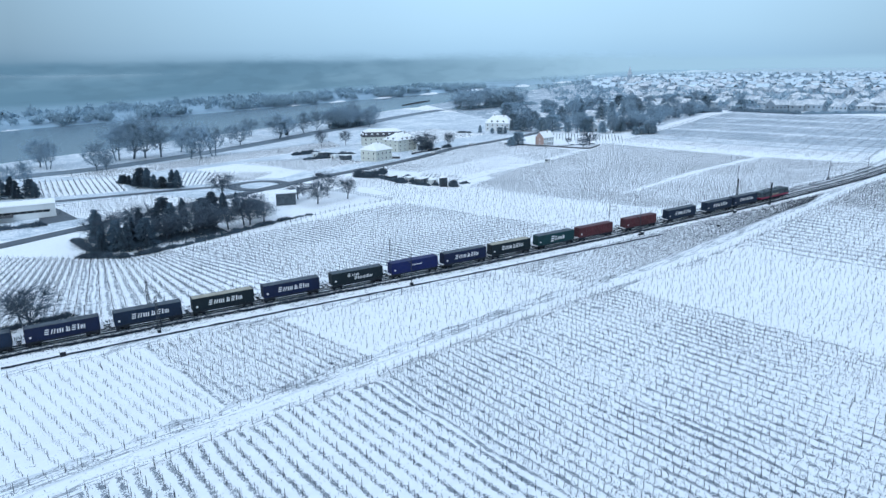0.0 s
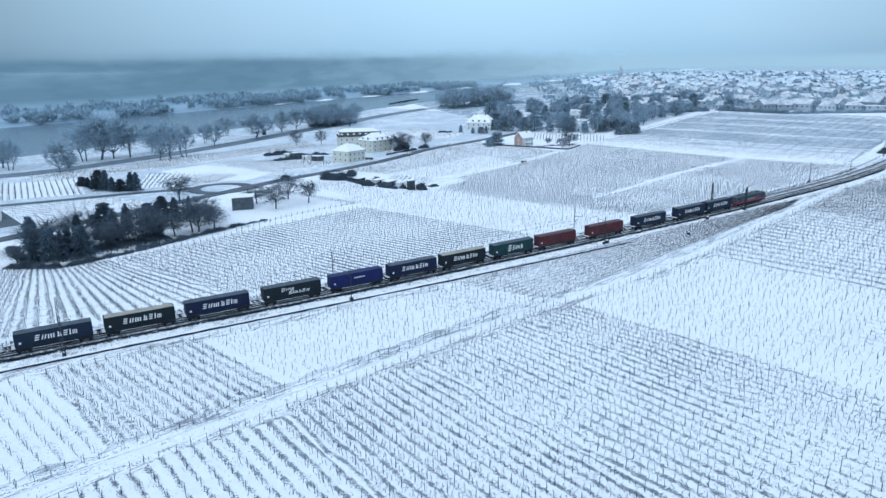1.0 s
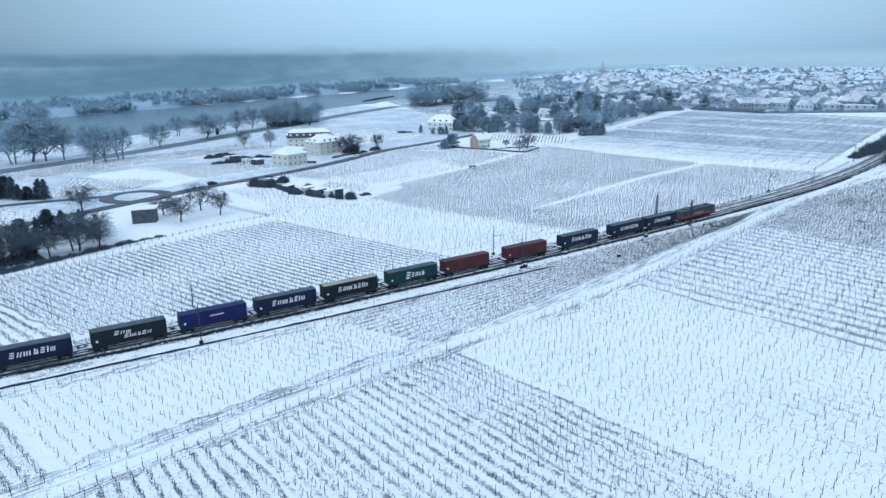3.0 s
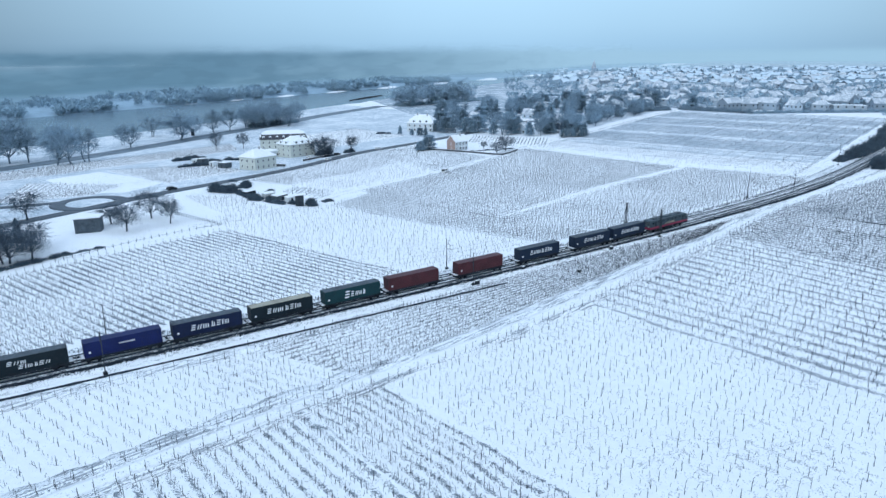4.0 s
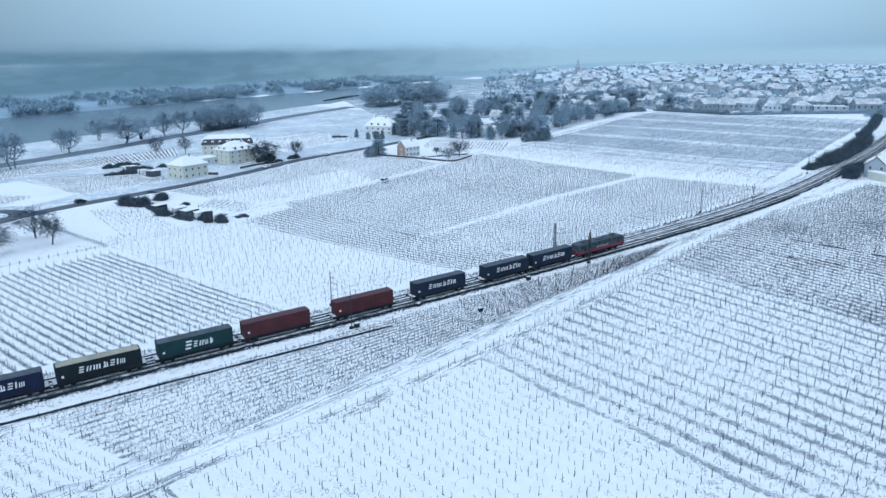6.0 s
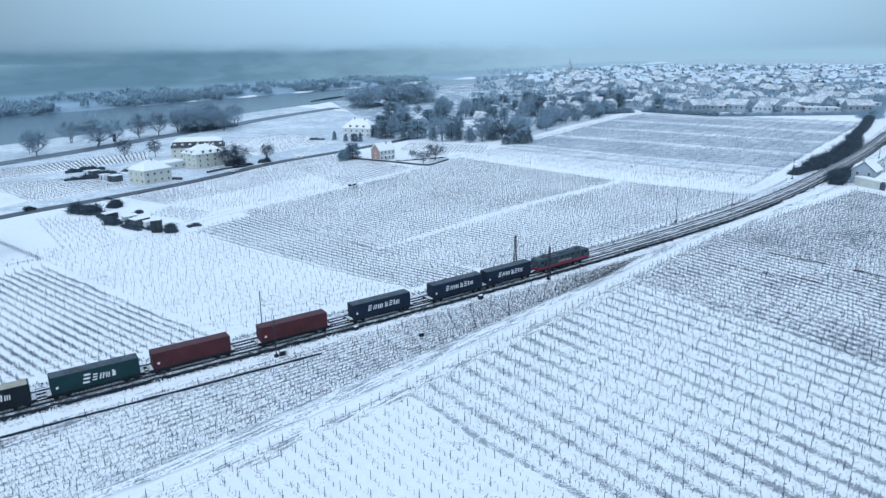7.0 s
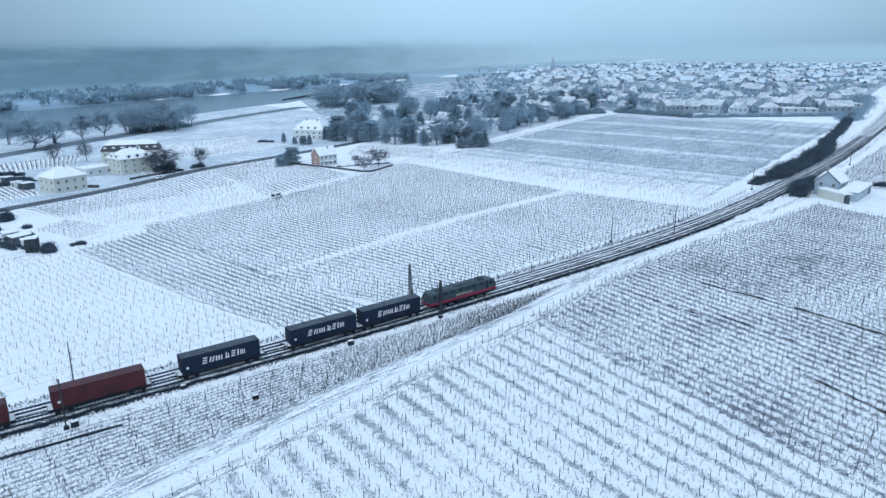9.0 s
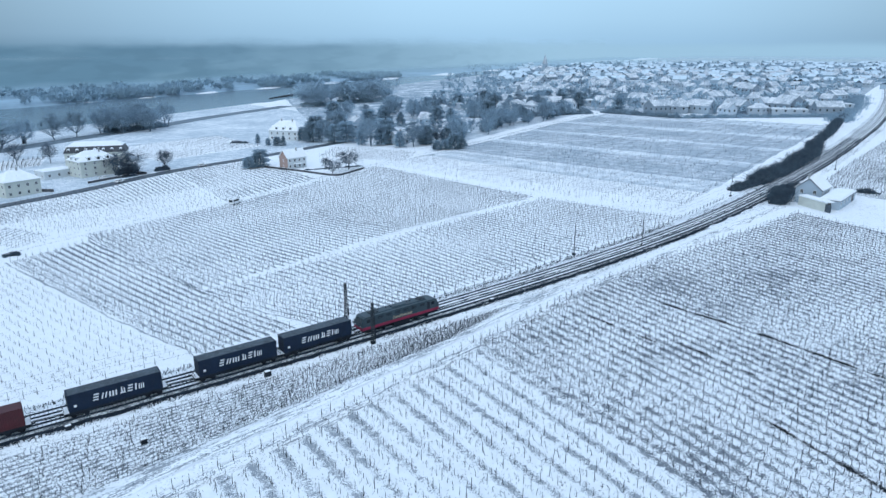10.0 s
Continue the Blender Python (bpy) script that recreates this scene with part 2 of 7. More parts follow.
M_TYRE = plain("tyre", (0.02, 0.02, 0.02), 0.9, vary=0.2)


def water_mat():
    m, nodes, links, b = shader("river_water", 0.22, 0.0, 0.5)
    n = noise_node(nodes, links, 0.08, 4, stretch=(1, 0.3, 1))
    col = mix_color(nodes, links, n.outputs[0], (0.10, 0.16, 0.205), (0.155, 0.225, 0.275))
    links.new(col, b.inputs["Base Color"])
    n2 = noise_node(nodes, links, 0.6, 3)
    bump(nodes, links, b, n2.outputs[0], 0.25, 0.08)
    return m


M_WATER = water_mat()


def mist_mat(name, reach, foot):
    """Woods and hills lost in winter haze, painted as a glow that thins out towards the sky and towards the ground."""
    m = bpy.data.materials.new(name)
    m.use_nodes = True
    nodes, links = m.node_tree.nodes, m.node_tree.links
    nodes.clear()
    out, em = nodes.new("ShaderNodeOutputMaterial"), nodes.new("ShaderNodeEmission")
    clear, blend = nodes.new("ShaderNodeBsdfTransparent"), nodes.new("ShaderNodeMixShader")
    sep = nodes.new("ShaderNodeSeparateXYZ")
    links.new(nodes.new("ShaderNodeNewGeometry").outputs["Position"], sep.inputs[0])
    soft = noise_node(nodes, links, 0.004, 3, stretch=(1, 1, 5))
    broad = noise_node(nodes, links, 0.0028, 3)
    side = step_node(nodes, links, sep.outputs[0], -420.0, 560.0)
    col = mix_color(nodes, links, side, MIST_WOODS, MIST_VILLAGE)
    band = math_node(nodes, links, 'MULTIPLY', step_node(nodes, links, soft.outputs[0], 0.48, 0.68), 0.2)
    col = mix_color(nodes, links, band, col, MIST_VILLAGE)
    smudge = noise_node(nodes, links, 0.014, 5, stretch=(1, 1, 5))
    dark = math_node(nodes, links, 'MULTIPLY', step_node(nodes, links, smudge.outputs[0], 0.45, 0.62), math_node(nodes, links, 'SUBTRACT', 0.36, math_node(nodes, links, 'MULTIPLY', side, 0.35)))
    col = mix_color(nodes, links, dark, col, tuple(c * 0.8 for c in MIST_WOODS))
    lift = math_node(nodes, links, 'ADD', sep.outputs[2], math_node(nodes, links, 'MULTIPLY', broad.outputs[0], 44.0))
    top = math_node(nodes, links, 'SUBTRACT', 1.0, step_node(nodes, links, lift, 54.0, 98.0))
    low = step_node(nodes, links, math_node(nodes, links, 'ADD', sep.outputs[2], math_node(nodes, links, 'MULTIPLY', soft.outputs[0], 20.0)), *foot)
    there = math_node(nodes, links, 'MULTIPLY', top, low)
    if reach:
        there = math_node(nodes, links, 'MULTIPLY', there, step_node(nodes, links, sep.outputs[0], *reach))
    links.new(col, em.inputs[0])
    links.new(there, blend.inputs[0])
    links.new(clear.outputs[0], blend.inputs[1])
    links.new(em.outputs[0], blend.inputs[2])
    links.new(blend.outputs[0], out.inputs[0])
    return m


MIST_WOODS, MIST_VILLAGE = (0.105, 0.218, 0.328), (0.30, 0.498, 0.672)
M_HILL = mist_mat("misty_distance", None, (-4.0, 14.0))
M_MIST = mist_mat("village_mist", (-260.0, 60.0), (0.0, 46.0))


# ---- mesh helpers ----
class Build:
    """Collects faces of one mesh."""

    def __init__(self):
        self.v, self.f = [], []

    def poly(self, pts):
        n = len(self.v)
        self.v += [tuple(p) for p in pts]
        self.f.append(tuple(range(n, n + len(pts))))
        return self

    def box(self, x0, x1, y0, y1, z0, z1, taper=0.0):
        n, t = len(self.v), taper
        self.v += [(x0, y0, z0), (x1, y0, z0), (x1, y1, z0), (x0, y1, z0),
                   (x0 + t, y0 + t, z1), (x1 - t, y0 + t, z1), (x1 - t, y1 - t, z1), (x0 + t, y1 - t, z1)]
        self.f += [tuple(n + i for i in q) for q in ((3, 2, 1, 0), (4, 5, 6, 7), (0, 1, 5, 4), (1, 2, 6, 5), (2, 3, 7, 6), (3, 0, 4, 7))]
        return self

    def prism(self, outline, z0, z1):
        """An (x, y) outline, counter-clockwise seen from above, raised from z0 to z1."""
        n, k = len(self.v), len(outline)
        self.v += [(x, y, z0) for x, y in outline] + [(x, y, z1) for x, y in outline]
        self.f.append(tuple(n + i for i in reversed(range(k))))
        self.f.append(tuple(n + k + i for i in range(k)))
        self.f += [(n + i, n + (i + 1) % k, n + k + (i + 1) % k, n + k + i) for i in range(k)]
        return self

    def extrude(self, outline, y0, y1):
        """An (x, z) outline, counter-clockwise seen from -y, pulled from y0 to y1."""
        n, k = len(self.v), len(outline)
        self.v += [(x, y0, z) for x, z in outline] + [(x, y1, z) for x, z in outline]
        self.f.append(tuple(n + i for i in range(k)))
        self.f.append(tuple(n + k + i for i in reversed(range(k))))
        self.f += [(n + i, n + k + i, n + k + (i + 1) % k, n + (i + 1) % k) for i in range(k)]
        return self

    def tube(self, pts, radii, sides=6):
        """A tapered tube along points."""
        n = len(self.v)
        pts = [Vector(p) for p in pts]
        for i, p in enumerate(pts):
            d = (pts[min(i + 1, len(pts) - 1)] - pts[max(i - 1, 0)]).normalized()
            a = d.orthogonal().normalized()
            b = d.cross(a)
            r = radii[i] if isinstance(radii, (list, tuple)) else radii
            for k in range(sides):
                w = 2 * math.pi * k / sides
                self.v.append(tuple(p + (a * math.cos(w) + b * math.sin(w)) * r))
        for i in range(len(pts) - 1):
            for k in range(sides):
                k2 = (k + 1) % sides
                self.f.append((n + i * sides + k, n + i * sides + k2, n + (i + 1) * sides + k2, n + (i + 1) * sides + k))
        self.f.append(tuple(n + k for k in reversed(range(sides))))
        self.f.append(tuple(n + (len(pts) - 1) * sides + k for k in range(sides)))
        return self

    def mesh(self, name, material):
        me = bpy.data.meshes.new(name)
        me.from_pydata(self.v, [], self.f)
        me.update()
        me.materials.append(material)
        return me


def part(name, b, material, parent=None, label="", m=None):
    """Links a Build (or a ready mesh) as one mesh object under a thing or a part."""
    ob = new(name, b if isinstance(b, bpy.types.Mesh) else b.mesh(name, material))
    if parent is not None:
        ob.parent = parent
    if m is not None:
        ob.matrix_basis = m
    if label:
        tagged(ob, label)
    return ob


def arrays_mesh(name, verts, quads, material):
    """A mesh from numpy arrays of vertices and quads."""
    me = bpy.data.meshes.new(name)
    nv, nf = len(verts), len(quads)
    me.vertices.add(nv)
    me.vertices.foreach_set("co", np.asarray(verts, np.float32).ravel())
    me.loops.add(nf * 4)
    me.loops.foreach_set("vertex_index", np.asarray(quads, np.int32).ravel())
    me.polygons.add(nf)
    me.polygons.foreach_set("loop_start", np.arange(0, nf * 4, 4, dtype=np.int32))
    me.update(calc_edges=True)
    me.validate()
    me.materials.append(material)
    return me


def sticks(a, b, ra, rb):
    """Three-sided tapered sticks from points a to points b (N x 3): vertices and quads."""
    n = len(a)
    d = b - a
    d = d / np.maximum(np.linalg.norm(d, axis=1, keepdims=True), 1e-6)
    ref = np.where(np.abs(d[:, 2:3]) > 0.8, np.array([[1.0, 0, 0]]), np.array([[0, 0, 1.0]]))
    u = np.cross(d, ref)
    u /= np.maximum(np.linalg.norm(u, axis=1, keepdims=True), 1e-6)
    w = np.cross(d, u)
    ra, rb = np.broadcast_to(ra, (n,))[:, None], np.broadcast_to(rb, (n,))[:, None]
    out = np.empty((n, 6, 3))
    for k in range(3):
        c, s = math.cos(2.0944 * k), math.sin(2.0944 * k)
        out[:, k] = a + (u * c + w * s) * ra
        out[:, 3 + k] = b + (u * c + w * s) * rb
    base = (np.arange(n) * 6)[:, None]
    q = np.concatenate([base + np.array([[0, 1, 4, 3]]), base + np.array([[1, 2, 5, 4]]), base + np.array([[2, 0, 3, 5]])])
    return out.reshape(-1, 3), q


def sticks_mesh(name, groups, material):
    vs, qs, n = [], [], 0
    for a, b, ra, rb in groups:
        v, q = sticks(np.asarray(a, float), np.asarray(b, float), ra, rb)
        vs.append(v)
        qs.append(q + n)
        n += len(v)
    return arrays_mesh(name, np.concatenate(vs), np.concatenate(qs), material)

# ---- the land ----
BUMPS = ((150, 200, 70, 1.08), (75, 290, 60, -1.9), (-90, 340, 70, 0.75), (150, 375, 60, -1.8), (30, 170, 50, -0.76))
BANK, BANK_DIR, RIVER_WIDTH, WATER = (-267.0, 568.0), (0.477, 0.879), 235.0, -14.6


def softmin(v, hi, k=50.0):
    return hi - k * np.logaddexp(0, (hi - v) / k)


def terrain(x, y):
    """Height of the ground: fields that fall towards the river, flat far off, a river bed and the far shore."""
    x, y = np.asarray(x, float), np.asarray(y, float)
    xx = -softmin(-softmin(x, 250.0), 260.0)
    z = -0.33 + 0.033 * xx - 0.0141 * softmin(y, 430.0, 40.0)
    for a, b, s, h in BUMPS:
        z = z + h * np.exp(-((x - a) ** 2 + (y - b) ** 2) / (2 * s * s))
    across = -(x - BANK[0]) * BANK_DIR[1] + (y - BANK[1]) * BANK_DIR[0]
    dip = 1 / (1 + np.exp(-np.clip(across / 5.0, -50, 50)))
    z = z * (1 - dip) + (WATER - 3.0) * dip
    far = 1 / (1 + np.exp(-np.clip((across - RIVER_WIDTH) / 6.0, -50, 50)))
    return z * (1 - far) + (-11.5 + np.clip(across - RIVER_WIDTH - 600, 0, 3000) * 0.001) * far


def on_land(x, y, up=0.0):
    return (x, y, float(terrain(x, y)) + up)


def axis(lo, hi, fine, step, end, grow=1.25):
    a = list(np.arange(lo, hi + 0.1, fine))
    s, left, right = step, [], []
    while (left[-1] if left else lo) > -end:
        left.append((left[-1] if left else lo) - s)
        s *= grow
    s = step
    while (right[-1] if right else hi) < end:
        right.append((right[-1] if right else hi) + s)
        s *= grow
    return np.array(left[::-1] + a + right)


gx, gy = axis(-320, 520, 7.0, 9.0, 4600), axis(20, 760, 7.0, 9.0, 4600)
GX, GY = np.meshgrid(gx, gy, indexing="ij")
grid_v = np.stack([GX, GY, terrain(GX, GY)], -1).reshape(-1, 3)
ni, nj = len(gx), len(gy)
ii, jj = np.meshgrid(np.arange(ni - 1), np.arange(nj - 1), indexing="ij")
k00 = (ii * nj + jj).ravel()
ground_ob = new("ground", arrays_mesh("ground", grid_v, np.stack([k00, k00 + nj, k00 + nj + 1, k00 + 1], 1), M_SNOW))
for p in ground_ob.data.polygons:
    p.use_smooth = True
tagged(ground_ob, "snow-covered fields sloping gently down towards a river", "ground", kind="structure")


def along_bank(s, t):
    """A point s metres across the water from the bank and t metres along it."""
    return (BANK[0] - BANK_DIR[1] * s + BANK_DIR[0] * t, BANK[1] + BANK_DIR[0] * s + BANK_DIR[1] * t)


def smooth_line(pts, step=3.0, rounds=2):
    """A smooth line through control points, at even steps."""
    pts = np.array(pts, float)
    for _ in range(3):
        a, b = pts[:-1], pts[1:]
        mid = np.empty((2 * len(a), 2))
        mid[0::2], mid[1::2] = a * 0.75 + b * 0.25, a * 0.25 + b * 0.75
        pts = np.concatenate([pts[:1], mid, pts[-1:]])
    seg = np.linalg.norm(np.diff(pts, axis=0), axis=1)
    s = np.concatenate([[0], np.cumsum(seg)])
    t = np.arange(0, s[-1], step)
    return np.stack([np.interp(t, s, pts[:, 0]), np.interp(t, s, pts[:, 1])], 1)


river = Build()
river.poly([(*along_bank(s, t), WATER) for s, t in ((-30, -1500), (-30, 3500), (RIVER_WIDTH + 20, 3500), (RIVER_WIDTH + 20, -1500))][::-1])
meadow_xy = [(-150, 235), (-136, 262), (-101, 310), (-84, 338), (-70, 360), (-50, 385), (-19, 430), (2, 477), (38, 514), (92, 582), (133, 640)]


def sheet(name, left, right, rows, cols, up, material):
    """A sheet that follows the land between two lines of points."""
    a, b = smooth_line(left, 6.0), smooth_line(right, 6.0)
    k = np.linspace(0, 1, rows)
    pa = np.stack([np.interp(k * (len(a) - 1), np.arange(len(a)), a[:, i]) for i in (0, 1)], 1)
    pb = np.stack([np.interp(k * (len(b) - 1), np.arange(len(b)), b[:, i]) for i in (0, 1)], 1)
    v = np.linspace(0, 1, cols)[None, :, None]
    xy = pa[:, None] * (1 - v) + pb[:, None] * v
    z = terrain(xy[..., 0], xy[..., 1]) + up
    vv = np.concatenate([xy, z[..., None]], -1).reshape(-1, 3)
    i, j = np.meshgrid(np.arange(rows - 1), np.arange(cols - 1), indexing="ij")
    q = (i * cols + j).ravel()
    me = arrays_mesh(name, vv, np.stack([q, q + 1, q + cols + 1, q + cols], 1), material)
    if me.polygons[0].normal.z < 0:
        me.flip_normals()
    return me


# far shore sheet: haze painted as a blue-grey base colour near the woods' tone
M_SHORE_GROUND = plain("hazed_shore_ground", (0.27, 0.385, 0.47), 0.95, vary=0.22, scale=0.02)
shore_part = sheet("far_shore", [along_bank(RIVER_WIDTH - 4, t) for t in range(-2000, 4600, 300)], [along_bank(RIVER_WIDTH + 1100, t) for t in range(-2400, 5000, 400)], 120, 80, 0.6, M_SHORE_GROUND)
tagged(part("far_shore", shore_part, M_SHORE_GROUND), "ground of the far shore, blue-grey for haze", "shore", kind="structure")
# sheets over the snow whose greyer colour imitates haze
tagged(part("river_meadow", sheet("river_meadow", meadow_xy, [along_bank(-4, t) for t in (-420, -300, -200, -100, 0, 100, 200, 300, 420)], 90, 50, 0.015, M_MEADOW), M_MEADOW), "river meadows under snow greyed for haze", "meadow", kind="structure")
tagged(part("village_ground", sheet("village_ground", [(60, 640), (150, 690), (285, 712), (335, 655), (460, 655), (620, 880), (900, 1250), (1800, 2000), (4300, 2400)], [(-60, 1150), (-20, 1800), (150, 2800), (300, 3700), (700, 4500), (1800, 4550), (3000, 4500), (4500, 4300)], 110, 110, 0.02, M_STREETS), M_STREETS), "gardens and streets of the village, snow greyed for haze", "village ground", kind="structure")
tagged(part("river", river, M_WATER), "wide grey-blue river between snowy banks", "water", kind="structure")


def offset_line(line, o):
    """The line shifted o metres to its left."""
    d = np.gradient(line, axis=0)
    d /= np.linalg.norm(d, axis=1, keepdims=True)
    return line + np.stack([-d[:, 1], d[:, 0]], 1) * o


def ribbon(name, line, left, right, up, material, thick=0.0, cols=2, wave=0.0):
    """A strip that follows the land along a line, from left to right metres beside it."""
    rng = np.random.default_rng(len(line))
    cs = np.linspace(left, right, cols)
    vs = []
    for o in cs:
        w = rng.normal(0, wave, len(line)) if wave and o in (left, right) else 0.0
        l = offset_line(line, o)
        d = np.gradient(line, axis=0)
        d /= np.linalg.norm(d, axis=1, keepdims=True)
        l = l + np.stack([-d[:, 1], d[:, 0]], 1) * np.reshape(w, (-1, 1))
        vs.append(np.stack([l[:, 0], l[:, 1], terrain(l[:, 0], l[:, 1]) + up], 1))
    rows = np.stack(vs, 1)
    if thick:
        lo = rows[:, [0, -1]].copy()
        lo[:, :, 2] -= thick
        rows = np.concatenate([lo[:, :1], rows, lo[:, 1:]], 1)
    m, k = rows.shape[:2]
    a, b = np.meshgrid(np.arange(m - 1), np.arange(k - 1), indexing="ij")
    i = (a * k + b).ravel()
    return arrays_mesh(name, rows.reshape(-1, 3), np.stack([i + 1, i, i + k, i + k + 1], 1), material)


# paths and roads
FOOTPATH = smooth_line([(-95, 40), (-62, 70), (-34, 97.5), (-9, 119), (15, 140.5), (38, 159), (60, 175), (86, 197), (121, 231.5), (141.2, 251.9), (165.3, 276.6), (188.5, 298.9), (217.1, 325.8), (246.2, 349.4), (265.2, 372.9)])
LANE = smooth_line([(-30.1, 287.2), (-9.1, 304.4), (17.8, 351.5), (58.0, 395.5), (82.0, 432.1), (106.7, 468.8), (134.0, 499.1), (161.3, 528.9), (217.0, 607.3), (280.7, 699.4), (329.9, 779.7)])
PALE_LANE = smooth_line([(94, 308.3), (108.6, 322.8), (127.3, 343.9), (140.3, 358.4), (151.5, 368.0)])
ROAD = smooth_line([(-200, 150), (-163, 205), (-149, 227), (-133.0, 254.0), (-97.0, 307.0), (-78.0, 336.9), (-66.0, 357.9), (-46.0, 382.0), (-14.9, 427.3), (6.6, 474.8), (42.4, 510.4), (96.1, 578.6), (137.9, 634.0)])
SIDE_ROAD = smooth_line([(-330.0, 285.0), (-240.0, 295.0), (-177.9, 314.9), (-131.9, 333.3), (-104.0, 341.5)])
ROUND_ROAD = smooth_line([(-90 + 12.2 * math.cos(w) * 0.93 - 14.5 * math.sin(w) * 0.465, 338.5 + 12.2 * math.cos(w) * 0.37 + 14.5 * math.sin(w) * 0.885) for w in [2 * math.pi * k / 24 for k in range(25)]], 2.0)
RIVER_ROAD = smooth_line([(-419.9, 299.9), (-329.7, 344.8), (-255.9, 399.9), (-208.9, 440.1), (-160.5, 520.8), (-134.7, 576.3), (-111.7, 634.7), (-79.5, 694.1), (-57.1, 766.5), (2.0, 874.1)])
tagged(part("track_verge", ribbon("track_verge", FOOTPATH, 5.6, -4.2, 0.048, M_SCUFF, 0.3, 6, 0.7), M_SCUFF), "scuffed snowy verge of a farm track", "verge", kind="structure")
tagged(part("footpath", ribbon("footpath", FOOTPATH, 1.6, -1.6, 0.07, M_PATH, 0.3, 5, 0.25), M_PATH), "white snowy farm track with wheel ruts between vineyards", "track", kind="structure")
tagged(part("farm_lane", ribbon("farm_lane", LANE, 1.8, -1.8, 0.07, M_PATH, 0.3, 5, 0.3), M_PATH), "snow-covered farm lane between vineyards", "track", kind="structure")
tagged(part("field_lane", ribbon("field_lane", PALE_LANE, 1.8, -1.8, 0.08, M_SNOW, 0.3, 5, 0.5), M_SNOW), "short white headland strip in a vineyard", "track", kind="structure")
tagged(part("road", ribbon("road", ROAD, 4.1, -4.1, 0.09, M_ASPHALT, 0.3, 5), M_ASPHALT), "cleared dark wet asphalt country road", "road", kind="structure")
tagged(part("road_side_branch", ribbon("road_side_branch", SIDE_ROAD, 3.1, -3.1, 0.10, M_ASPHALT, 0.3, 5), M_ASPHALT), "cleared dark side road beside a snowy field", "road", kind="structure")
tagged(part("road_turning_loop", ribbon("road_turning_loop", ROUND_ROAD, 3.0, -3.0, 0.11, M_ASPHALT, 0.3, 5), M_ASPHALT), "dark asphalt turning loop round a snowy island", "road", kind="structure")
tagged(part("road_by_river", ribbon("road_by_river", RIVER_ROAD, 10.5, -8.5, 0.12, M_ROAD_GREY, 0.4, 7, 0.3), M_ROAD_GREY), "grey main road along the river bank", "road", kind="structure")

# ---- vineyards ----
def field_point(q, u, v):
    """Bilinear place in a four-cornered field: u along its headland, v along its rows."""
    a, b, c, d = (np.array(p, float) for p in q)
    u, v = np.asarray(u)[..., None], np.asarray(v)[..., None]
    return (a * (1 - u) + b * u) * (1 - v) + (d * (1 - u) + c * u) * v


